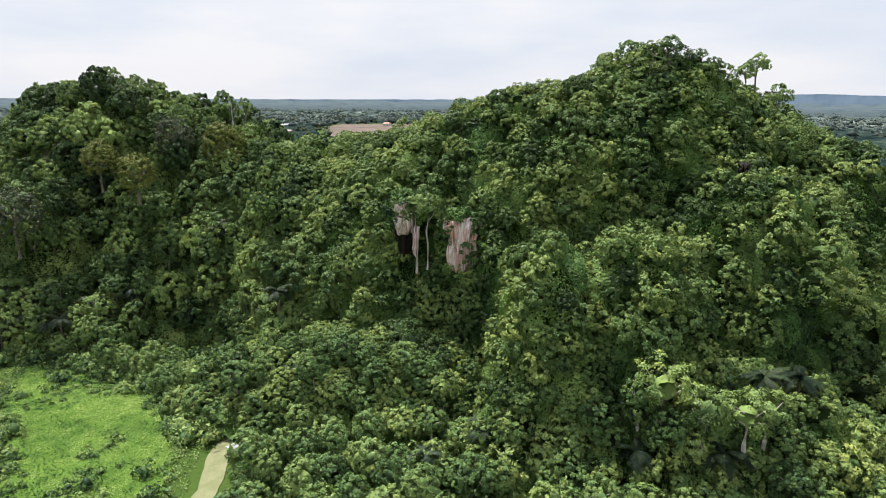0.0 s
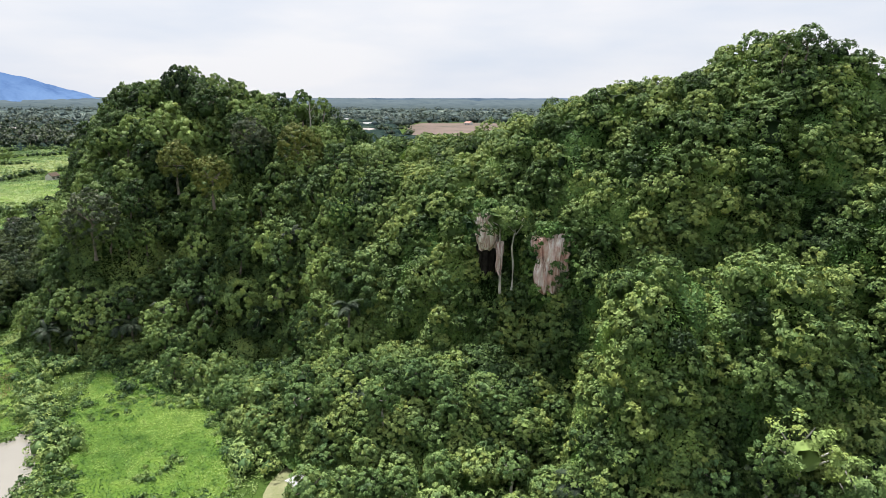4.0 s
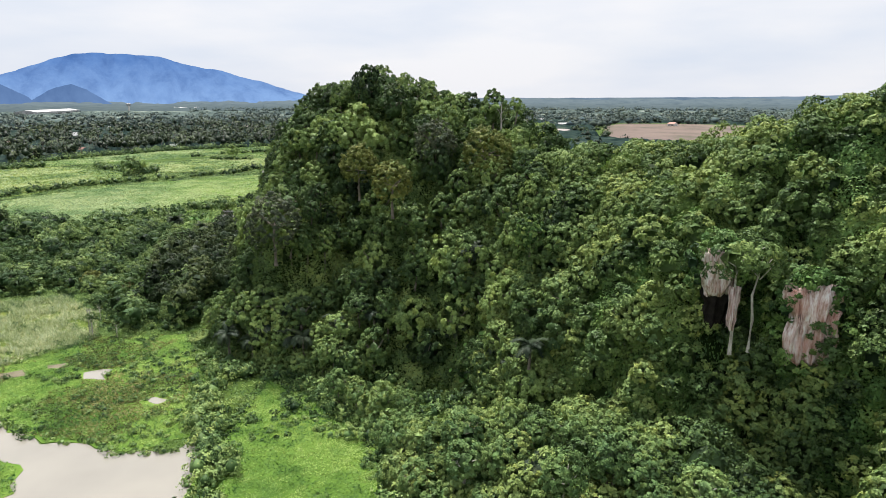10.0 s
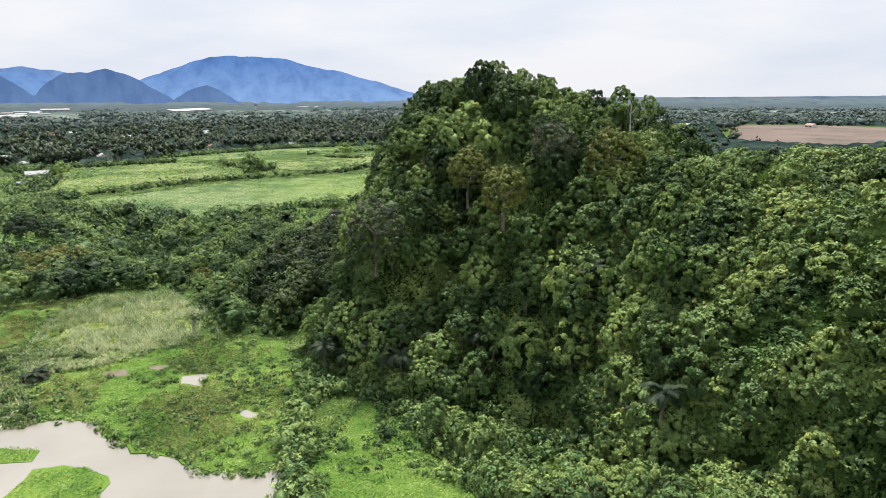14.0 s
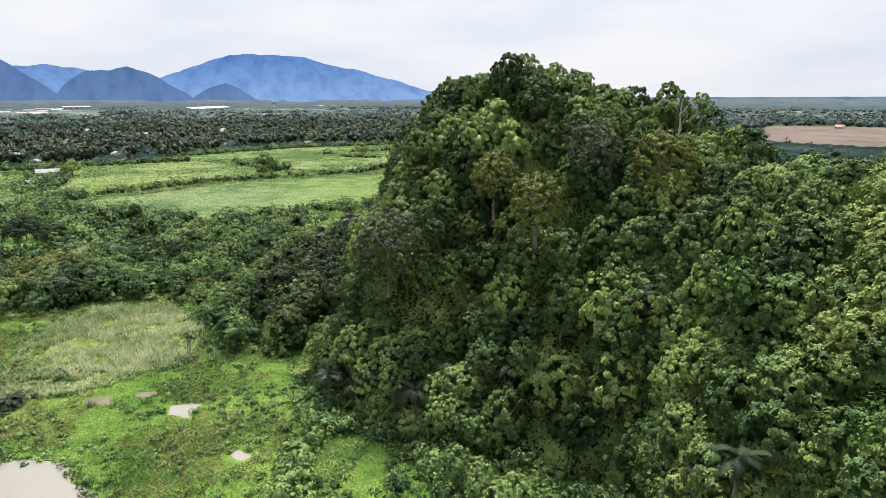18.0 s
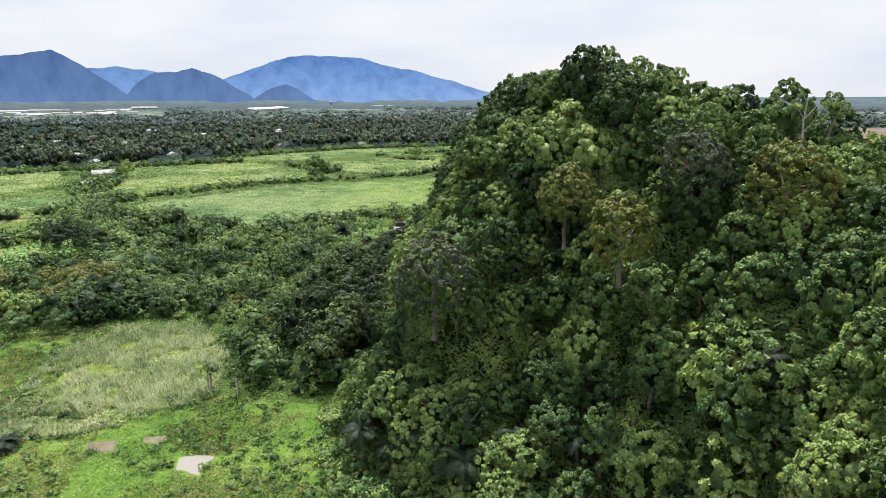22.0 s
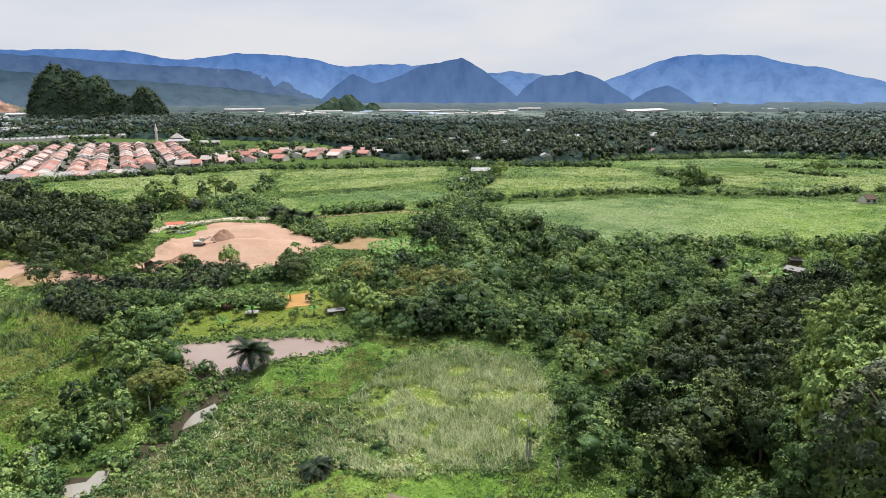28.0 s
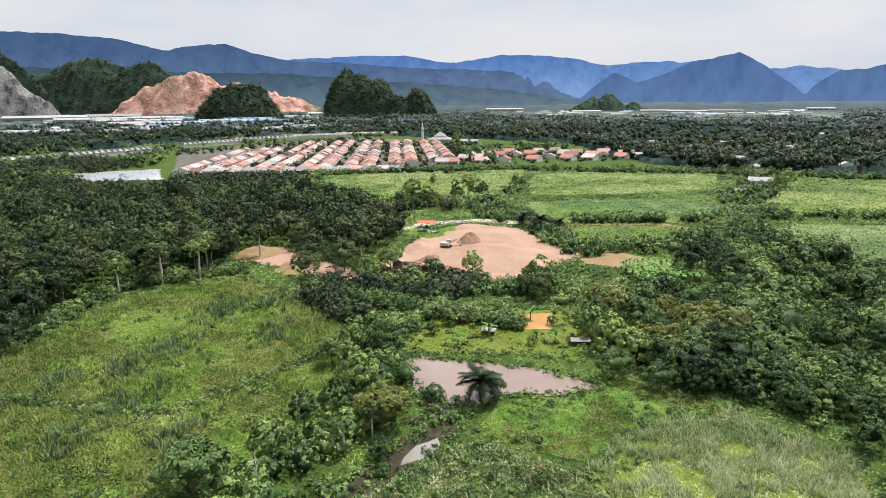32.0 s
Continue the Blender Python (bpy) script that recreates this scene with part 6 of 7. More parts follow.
# single trees on the plain: place, height, radius, bare height
plain = [make_tree("field_tree", lab, h, r, b, BARK, LEAF_TREE, clumps=26, per=34, leaf=0.8, group="trees of the plain", seed=120 + i)
         for i, (h, r, b, lab) in enumerate([(9, 4.5, 1.5, "round dark green tree on the plain"), (12, 3.4, 3.0, "upright slim tree on the plain"), (7, 3.6, 1.0, "low bushy tree on the plain")])]
spots = [(-306, 116, 0, 1.25), (-326, 92, 0, 0.9), (-316, 78, 2, 1.1), (-300, 74, 0, 0.9), (-338, 229, 1, 0.9), (-469, 48, 1, 1.5), (-474, 56, 0, 1.3), (-515, 79, 1, 1.3), (-510, 86, 0, 1.3), (-505, 72, 2, 1.2), (-480, 40, 2, 1.2), (-700, 88, 1, 1.6),
         (-247, 66, 0, 1.0), (-254, 70, 2, 1.2), (-238, 62, 2, 1.0), (-231, 68, 1, 0.8), (-224, 72, 0, 1.0), (-214, 70, 2, 1.0), (-204, 66, 1, 0.8), (-196, 62, 2, 1.1), (-188, 54, 0, 0.8), (-262, 128, 2, 1.2), (-254, 132, 2, 1.3), (-246, 136, 2, 1.2), (-240, 142, 2, 1.2), (-232, 148, 2, 1.1),
         (-262, 140, 0, 1.2), (-272, 132, 0, 1.1), (-226, 102, 2, 0.7), (-490, 560, 0, 1.6), (-466, 413, 0, 1.7), (-472, 424, 0, 1.5), (-262, 305, 0, 1.1), (-256, 318, 1, 1.0), (-240, 310, 0, 1.2), (-222, 300, 0, 1.3), (-230, 322, 1, 1.0), (-560, 300, 0, 1.4), (-575, 306, 0, 1.4), (-270, 88, 2, 0.6), (-262, 84, 2, 0.5), (-276, 102, 1, 0.5), (-256, 112, 2, 0.4),
         (-170, 232, 0, 1.3), (-178, 246, 0, 1.2), (-168, 214, 0, 1.2), (-186, 258, 1, 1.1), (-160, 178, 0, 1.0), (-168, 190, 0, 1.1), (-176, 204, 2, 1.2), (-190, 228, 2, 1.2), (-152, 170, 2, 1.0)]
for j, (a, b, kind, sc) in enumerate(spots):
    proto = plain[kind]
    m = pose(a, b, 0, 0, 0, j * 67) @ Matrix.Diagonal((sc, sc, sc, 1))
    base = proto.matrix_basis.copy()
    proto.matrix_basis = Matrix.Identity(4)
    copy_thing(proto, m)
    proto.matrix_basis = base
for proto, spot in zip(plain, ((-330, 60), (-444, 30), (-322, 52))):
    proto.matrix_basis = pose(*spot, 0)

# ---- far karst towers and the quarry ----
# KARST greens are turned bluish: haze put into the far hills' colour
KARST = surface("karst_forest", [(0.3, (0.018, 0.030, 0.022)), (0.5, (0.045, 0.070, 0.048)), (0.75, (0.106, 0.138, 0.090))], 0.03, bump=1.0, fine=5.0, spec=0.0, bump_distance=6.0)
QUARRY = surface("quarry_rock", [(0.34, (0.150, 0.095, 0.075)), (0.46, (0.40, 0.215, 0.165)), (0.56, (0.62, 0.37, 0.30)), (0.72, (0.74, 0.54, 0.46))], 0.016, bump=1.0, fine=5.0, spec=0.0, bump_distance=8.0, second=(0.10, 0.11, 0.07))
PALE_ROCK = surface("pale_cliff", [(0.36, (0.06, 0.08, 0.06)), (0.48, (0.34, 0.33, 0.32)), (0.60, (0.62, 0.58, 0.56)), (0.75, (0.70, 0.50, 0.44))], 0.018, bump=1.0, fine=5.0, spec=0.0, bump_distance=8.0)


def bearing(az, r):
    return MID_X + r * math.sin(math.radians(az)), MID_Y + r * math.cos(math.radians(az))


def karst(name, label, az, r, lumps, material, seed, category="hill", trees=0, power=2.8):
    """A far hill: steep lumps (offset along, offset away, half width, half depth, height) with crags."""
    cx, cy = bearing(az, r)
    ux, uy = math.cos(math.radians(az)), -math.sin(math.radians(az))
    reach = max(abs(l[0]) + l[2] for l in lumps) * 1.1
    deep = max(abs(l[1]) + l[3] for l in lumps) * 1.1
    n = 150
    a, b = np.meshgrid(np.linspace(-reach, reach, n), np.linspace(-deep, deep, 60))
    z = np.full(a.shape, -5.0)
    for o, w, rx, ry, h in lumps:
        d = np.sqrt(((a - o) / rx) ** 2 + ((b - w) / ry) ** 2)
        z = np.maximum(z, h * (1 - np.clip(d, 0, 1.05) ** power))
    rugged = (vnoise(a, b, 46.0, seed) - 0.5) * 34 + (vnoise(a, b, 17.0, seed + 1) - 0.5) * 14
    if trees:
        rugged += domes(a + seed, b, 13.0) * 7
    else:
        rugged += (vnoise(a + 0.3 * b, b * 0.25, 30.0, seed + 2) - 0.5) * 34 + (vnoise(a, b * 0.4, 11.0, seed + 3) - 0.5) * 14
    z = z + np.clip(z / 30, 0, 1) * rugged
    x, y = cx + ux * a - uy * b * -1, cy + uy * a + ux * b
    i = np.arange(a.size).reshape(a.shape)
    q = np.stack([i[:-1, :-1], i[:-1, 1:], i[1:, 1:], i[1:, :-1]], -1).reshape(-1, 4)
    q = q[(z.ravel()[q] > -3).any(1)]
    tagged(new(name, quick_mesh(name, np.stack([x, y, z], -1).reshape(-1, 3), q, material, np.clip(vnoise(a, b, 20.0, seed + 5).ravel(), 0, 1))), label, category, kind="structure")
    if trees:
        ok = np.flatnonzero((z.ravel() > 4) & (b.ravel() < deep * 0.9))
        steep = np.hypot(*np.gradient(z)).ravel()[ok] + 0.6
        pick = rng.choice(ok, trees, p=steep / steep.sum())
        rr = rng.uniform(3.5, 9.0, trees)
        place = np.stack([x.ravel()[pick], y.ravel()[pick], z.ravel()[pick] + 2], 1)
        me = crowns_mesh("hill_crowns", place, rr, rr * 1.1, 6, 9, 2.0, LEAF_WOODS, fill=0.55)
        tagged(new("hill_woods", me), "dark trees covering a limestone hill", "woods", kind="stuff")


karst("karst_hill_1", "wooded limestone tower standing on the plain", -101.6, 2480, [(-60, 0, 110, 90, 155), (20, 0, 90, 80, 120), (125, 20, 55, 60, 62), (185, 10, 70, 55, 82)], KARST, 2.0, trees=900)
karst("karst_hill_2", "dark wooded limestone dome standing on the plain", -112.4, 2200, [(0, 0, 122, 90, 96), (-40, 0, 80, 70, 70)], KARST, 7.0, trees=600)
karst("quarry_cliff", "pink quarried rock face cut into a hill", -114.6, 3330, [(-90, 30, 330, 150, 195), (110, 10, 300, 140, 140), (290, 0, 250, 120, 80), (-260, 0, 200, 120, 95), (-60, -90, 300, 90, 50)], QUARRY, 4.0, power=1.3)
karst("karst_hill_3", "green wooded hill beside the quarry", -121.4, 3440, [(-60, 60, 330, 170, 255), (-260, 40, 240, 150, 190), (190, 90, 280, 140, 225), (400, 130, 300, 130, 165)], KARST, 11.0, trees=1100, power=1.5)
karst("karst_hill_4", "dark wooded hill above a pale limestone cliff", -130.4, 3300, [(-40, 60, 280, 130, 405), (150, 60, 150, 100, 235)], KARST, 13.0, trees=700, power=1.9)
karst("pale_cliff", "pale limestone cliff with pink scars", -129.6, 3190, [(-70, 40, 170, 70, 290), (50, 40, 120, 60, 200), (130, 20, 100, 60, 110)], PALE_ROCK, 17.0, power=1.8)
karst("wooded_hillock", "low wooded hillock on the plain", -82.0, 3000, [(0, 0, 180, 90, 46), (120, 0, 110, 70, 30)], KARST, 21.0)

# ---- buildings ----


def roof_material(name, stops):
    m, n, l, bsdf = mat_base(name)
    geo = n.new("ShaderNodeNewGeometry")
    info = n.new("ShaderNodeObjectInfo").outputs["Random"]
    col = ramp(n, l, info, [(q, [v * SOIL_ALBEDO for v in c]) for q, c in stops])
    w = n.new("ShaderNodeTexWave")
    w.inputs["Scale"].default_value = 2.2
    w.inputs["Distortion"].default_value = 1.5
    l.new(geo.outputs["Position"], w.inputs["Vector"])
    stain = noise_node(n, l, 0.5, 5.0, geo.outputs["Position"], 0.7)
    col = mixc(n, l, mathn(n, l, "MULTIPLY", stain, 0.5), col, (0.16, 0.12, 0.10))
    l.new(col, bsdf.inputs["Base Color"])
    bsdf.inputs["Roughness"].default_value = 0.8
    bsdf.inputs["Specular IOR Level"].default_value = 0.1
    bp = n.new("ShaderNodeBump")
    bp.inputs["Strength"].default_value, bp.inputs["Distance"].default_value = 0.4, 0.08
    l.new(w.outputs["Fac"], bp.inputs["Height"])
    l.new(bp.outputs[0], bsdf.inputs["Normal"])
    return m


ROOF_RED = roof_material("clay_roof_tiles", [(0.0, (0.20, 0.105, 0.09)), (0.25, (0.42, 0.17, 0.135)), (0.45, (0.50, 0.27, 0.23)), (0.6, (0.26, 0.155, 0.135)), (0.75, (0.58, 0.40, 0.36)), (0.88, (0.40, 0.37, 0.355)), (1.0, (0.66, 0.56, 0.53))])
ROOF_GREY = roof_material("grey_roof_sheets", [(0.0, (0.22, 0.22, 0.23)), (0.5, (0.34, 0.34, 0.35)), (1.0, (0.42, 0.41, 0.40))])
ROOF_BLUE = roof_material("blue_roof_sheets", [(0.0, (0.10, 0.22, 0.42)), (0.5, (0.24, 0.36, 0.52)), (1.0, (0.40, 0.48, 0.55))])
ROOF_WHITE = roof_material("white_roof_sheets", [(0.0, (0.34, 0.36, 0.38)), (1.0, (0.50, 0.51, 0.52))])
ROOF_RUST = roof_material("orange_tarpaulin", [(0.0, (0.55, 0.14, 0.08)), (1.0, (0.60, 0.17, 0.10))])
WALL = surface("rendered_wall", [(0.3, (0.50, 0.47, 0.43)), (0.6, (0.72, 0.69, 0.65))], 0.5, bump=0.15)
DARK_GLASS = surface("dark_window", [(0.3, (0.015, 0.017, 0.02)), (0.7, (0.03, 0.034, 0.04))], 1.0, rough=0.15, bump=0.0, spec=0.5)
TIMBER = surface("weathered_timber", [(0.3, (0.07, 0.05, 0.04)), (0.7, (0.17, 0.13, 0.10))], 2.0, bump=0.4)
CONCRETE = surface("concrete", [(0.3, (0.26, 0.25, 0.23)), (0.7, (0.40, 0.39, 0.36))], 2.0, bump=0.3)


def gable(bm, w, d, z0, z1, over=0.6, thick=0.18):
    """A gabled roof, ridge along x."""
    x0, x1, y0, y1 = -w / 2 - over * 0.3, w / 2 + over * 0.3, -d / 2 - over, d / 2 + over
    prof = [(y0, z0), (0, z1), (y1, z0)]
    top = [[bm.verts.new((x, y, z + thick)) for y, z in prof] for x in (x0, x1)]
    low = [[bm.verts.new((x, y, z)) for y, z in prof] for x in (x0, x1)]
    for i in (0, 1):
        bm.faces.new((top[0][i], top[1][i], top[1][i + 1], top[0][i + 1]))
        bm.faces.new((low[0][i + 1], low[1][i + 1], low[1][i], low[0][i]))
        for a, b in ((top, low),):
            bm.faces.new((a[0][i + 1], b[0][i + 1], b[0][i], a[0][i]))
            bm.faces.new((a[1][i], b[1][i], b[1][i + 1], a[1][i + 1]))
    for i in (0, 2):
        bm.faces.new((top[0][i], low[0][i], low[1][i], top[1][i]))
    bmesh.ops.recalc_face_normals(bm, faces=bm.faces)


def walls(bm, w, d, h, ridge_h):
    """House walls with gable ends under the roof's ridge."""
    v = [bm.verts.new(c) for c in ((-w / 2, -d / 2, 0), (w / 2, -d / 2, 0), (w / 2, d / 2, 0), (-w / 2, d / 2, 0), (-w / 2, -d / 2, h), (w / 2, -d / 2, h), (w / 2, d / 2, h), (-w / 2, d / 2, h), (-w / 2, 0, ridge_h), (w / 2, 0, ridge_h))]
    for f in ((0, 1, 5, 4), (2, 3, 7, 6), (1, 2, 6, 9, 5), (3, 0, 4, 8, 7), (0, 3, 2, 1)):
        bm.faces.new([v[i] for i in f])


def make_house(name, label, w, d, h, rise, roof, windows=2, porch=True, group="", category="house", wall=None):
    t = thing(name, label, category, group=group)
    bm = bmesh.new()
    walls(bm, w, d, h, h + rise - 0.1)
    part("wall", bm, wall or WALL, t)
    bm = bmesh.new()
    gable(bm, w, d, h - 0.1, h + rise)
    part("roof", bm, roof, t)
    for i in range(windows):
        bm = bmesh.new()
        x = (i + 0.5) / windows * w - w / 2
        box(bm, (x - w / windows * 0.28, -d / 2 - 0.06, 1.0), (x + w / windows * 0.28, -d / 2 + 0.02, 2.3))
        part("window", bm, DARK_GLASS, t)
    if porch:
        bm = bmesh.new()
        box(bm, (-w * 0.32, -d / 2 - 4.2, h - 0.55), (w * 0.32, -d / 2 - 0.4, h - 0.35))
        part("porch_roof", bm, roof, t)
        for x in (-w * 0.28, w * 0.28):
            bm = bmesh.new()
            box(bm, (x - 0.15, -d / 2 - 4.0, 0), (x + 0.15, -d / 2 - 3.7, h - 0.55))
            part("porch_post", bm, WALL, t)
    return t


STREET = surface("worn_asphalt", [(0.3, (0.06, 0.07, 0.05)), (0.5, (0.11, 0.105, 0.09)), (0.75, (0.17, 0.16, 0.14))], 0.06, bump=0.2)
# the housing estate: rows of single-storey terraces
flat("estate_streets", [(-622, -186), (-648, -30), (-684, 8), (-760, 60), (-1120, -10), (-1180, -170), (-900, -330)], 0.12, STREET, "grey paved streets of a housing estate", "street", wave=3, step=12)
red_house = make_house("terrace_house", "single-storey terrace house with a faded red tiled roof", 11.6, 12.0, 3.3, 2.5, ROOF_RED, group="houses of the estate")
grey_house = make_house("terrace_house", "single-storey house with white walls and a grey roof", 10.5, 11.5, 3.3, 2.4, ROOF_GREY, group="houses of the estate")
ROW = math.degrees(math.atan2(-0.17, -0.985))
count = 0
for row in range(13):
    for i in range(30):
        along_v, along_u = 22 + i * 12.8, -168 + row * 21.0 + (3 if row % 2 else 0)
        if i in (11, 23) or random.random() < 0.09:
            continue
        x = -652 - along_v * 0.985 - along_u * 0.17
        y = -20 - along_v * 0.17 + along_u * 0.985
        if row < 3 and i > 19 or row > 8 and i < (row - 8) * 2:
            continue
        if count > 330:
            break
        copy_thing(red_house if random.random() < 0.84 else grey_house, pose(x, y, 0.1, 0, 0, ROW + (0 if row % 2 else 180)))
        count += 1
for i in range(14):
    u = i * 11.8
    copy_thing(grey_house if i % 3 else red_house, pose(-640 - u * 0.17, -172 + u * 0.985, 0.1, 0, 0, 80))
red_house.matrix_basis, grey_house.matrix_basis = pose(-668, -8, 0.1, 0, 0, 80), pose(-670, 4, 0.1, 0, 0, 80)
# houses among gardens east of the estate
villa = make_house("villa", "detached house with a reddish hipped tiled roof among trees", 14, 14, 3.4, 3.2, ROOF_RED, group="detached houses")
spots = []
for i in range(13):
    for j in range(4):
        s = i / 12
        spots.append((-742 - 60 * s - j * 34 + random.uniform(-6, 6), 52 + 205 * s + j * 8 + random.uniform(-6, 6)))
for j, (a, b) in enumerate(spots):
    if random.random() < 0.85:
        copy_thing(villa if random.random() < 0.8 else grey_house, pose(a, b, 0, 0, 0, random.choice((60, 90, 75, -10)))) 
villa.matrix_basis = pose(-735, 40, 0, 0, 0, 80)
x, y = np.array(spots).T
x, y = np.concatenate([x + 14, x - 14, rng.uniform(-1080, -650, 620)]), np.concatenate([y + 12, y - 10, rng.uniform(-190, 60, 620)])
shrubbery("garden_trees", "dark green garden trees between houses", x, y, 1.2, 3.4, 1.5, LEAF_FOREST, 6, 9)
x, y = along([(-700, -330), (-790, -330), (-880, -300), (-980, -240), (-1080, -180), (-1160, -130)], 5.0, 30)
shrubbery("roadside_trees", "dark trees and bushes along the road by the estate", x, y, 1.5, 4.0, 1.6, LEAF_FOREST, 6, 9)
# shop rows with white party walls
shop = thing("shop_row", "long low shop row with grey roof bays and white party walls", "building", group="shop rows")
bm = bmesh.new()
walls(bm, 110, 16, 4.5, 6.5)
part("wall", bm, WALL, shop)
for i in range(14):
    bm = bmesh.new()
    gable(bm, 6.6, 16, 4.5, 6.8, 0.5)
    part("roof", bm, ROOF_GREY, shop).matrix_basis = pose(-51 + i * 7.85, 0, 0)
    bm = bmesh.new()
    box(bm, (-0.35, -8.8, 4.6), (0.35, 8.8, 7.3))
    part("party_wall", bm, ROOF_WHITE, shop).matrix_basis = pose(-55 + i * 7.85, 0, 0)
shop.matrix_basis = pose(-852, -378, 0, 0, 0, 156)
for a, b, turn in ((-1010, -330, 150), (-1110, -290, 140), (-1190, -230, 118), (-1245, -150, 108), (-760, -420, 156)):
    copy_thing(shop, pose(a, b, 0, 0, 0, turn))


def make_shed(name, label, w, d, h, rise, roof, group=""):
    t = thing(name, label, "factory", group=group)
    bm = bmesh.new()
    walls(bm, w, d, h, h + rise - 0.2)
    part("wall", bm, ROOF_WHITE, t)
    bm = bmesh.new()
    gable(bm, w, d, h, h + rise, 1.0, 0.4)
    part("roof", bm, roof, t)
    for i in range(5):
        bm = bmesh.new()
        x = (i + 0.5) / 5 * w - w / 2
        box(bm, (x - w * 0.05, -d / 2 - 0.2, 0), (x + w * 0.05, -d / 2 + 0.05, h * 0.6))
        part("shutter", bm, DARK_GLASS, t)
    return t


blue_shed = make_shed("factory_shed", "long factory shed with a blue metal roof", 150, 50, 9, 5, ROOF_BLUE, "industrial sheds")
white_shed = make_shed("factory_shed", "long white factory shed", 150, 46, 10, 4, ROOF_WHITE, "industrial sheds")
grey_shed = make_shed("factory_shed", "factory shed with a grey metal roof", 110, 46, 9, 5, ROOF_GREY, "industrial sheds")
for proto, a, r, turn, sc in ((blue_shed, -117.0, 1880, 20, 0.9), (blue_shed, -113.4, 1950, 14, 1.0), (blue_shed, -110.2, 1980, 10, 0.8), (grey_shed, -120.5, 1880, 24, 1.0), (white_shed, -123.5, 2250, 30, 1.3), (white_shed, -119.0, 2350, 24, 1.2), (blue_shed, -115.5, 2250, 20, 1.1), (white_shed, -108.4, 2350, 12, 0.9),
                              (grey_shed, -106.6, 1500, 12, 0.8), (blue_shed, -105.0, 1520, 10, 0.7), (blue_shed, -108.4, 1420, 12, 0.7), (white_shed, -105.0, 2650, 10, 1.2), (white_shed, -127.0, 1500, 30, 0.9), (white_shed, -126.5, 2500, 30, 1.6), (grey_shed, -122.0, 2600, 30, 1.6), (white_shed, -83.0, 2850, -8, 0.8), (white_shed, -80.5, 3080, -10, 1.1), (grey_shed, -77.5, 2850, -12, 1.0), (white_shed, -75.0, 2700, -14, 1.0), (white_shed, -71.8, 2920, -16, 0.7), (grey_shed, -72.4, 2900, -16, 0.9),
                              (white_shed, -90.0, 3200, -4, 1.2), (grey_shed, -65.5, 3300, -20, 1.0), (white_shed, -46.0, 3500, -40, 0.8), (white_shed, -15.0, 1500, -75, 0.4), (grey_shed, -16.5, 1520, -75, 0.35), (white_shed, -13.4, 1560, -75, 0.3)):
    x, y = bearing(a, r)
    copy_thing(proto, pose(x, y, 0, 0, 0, turn + 90 + 0 * a) @ Matrix.Diagonal((sc, sc, sc, 1)))
for proto, (a, r) in zip((blue_shed, white_shed, grey_shed), ((-111.6, 2080), (-121.5, 2150), (-118.4, 2120))):
    proto.matrix_basis = pose(*bearing(a, r), 0, 0, 0, 110)
for i in range(92):
    a, r = (random.uniform(-128, -103), random.uniform(1450, 2750)) if i < 50 else (random.uniform(-89, -66), random.uniform(2250, 3100))
    t = thing("small_factory", "small industrial building with a metal roof", "factory", group="small industrial buildings")
    w_, d_ = random.uniform(20, 70), random.uniform(12, 26)
    bm = bmesh.new()
    walls(bm, w_, d_, 6, 8.8)
    part("wall", bm, WALL, t)
    bm = bmesh.new()
    gable(bm, w_, d_, 6, 9, 0.8, 0.3)
    part("roof", bm, (ROOF_BLUE, ROOF_GREY, ROOF_WHITE, ROOF_GREY)[i % 4], t)
    t.matrix_basis = pose(*bearing(a, r), 0, 0, 0, random.uniform(-30, 30) - a)
plant_hall = make_shed("assembly_hall", "very long white factory hall with dark doors", 380, 70, 12, 6, ROOF_WHITE)
plant_hall.matrix_basis = pose(*bearing(-56.0, 2720), 0, 0, 0, -56 + 180)
tower_tank = thing("water_tower", "pale water tower beside a factory", "tower", at=(*bearing(-50.4, 2900), 0))
bm = bmesh.new()
tube(bm, [(0, 0, 0), (0, 0, 26)], [3.5, 3.5], 12)
part("shaft", bm, WALL, tower_tank)
bm = bmesh.new()
tube(bm, [(0, 0, 26), (0, 0, 28), (0, 0, 36), (0, 0, 38)], [3.5, 8, 8, 4], 14)
part("tank", bm, ROOF_WHITE, tower_tank)

# mosque
mosque = thing("mosque", "small mosque with a pyramid roof and slim minaret", "mosque", at=(-1052, 4, 0))
bm = bmesh.new()
box(bm, (-14, -14, 0), (14, 14, 6))
part("wall", bm, WALL, mosque)
for half, z0, z1 in ((17, 6, 10), (9, 10, 15)):
    bm = bmesh.new()
    c = [bm.verts.new((sx_ * half, sy_ * half, z0)) for sx_, sy_ in ((-1, -1), (1, -1), (1, 1), (-1, 1))]
    tip = bm.verts.new((0, 0, z1 + 2))
    for i in range(4):
        bm.faces.new((c[i], c[(i + 1) % 4], tip))
    bm.faces.new(c[::-1])
    part("roof", bm, ROOF_GREY, mosque)
bm = bmesh.new()
tube(bm, [(4, -26, 0), (4, -26, 20), (4, -26, 20.5), (4, -26, 23), (4, -26, 31)], [1.8, 1.5, 2.3, 1.6, 0.1], 10)
part("minaret", bm, WALL, mosque)
for k_ in range(2):
    copy_thing(grey_house, pose(-1050 + k_ * 8, 40 + k_ * 16, 0, 0, 0, 80))

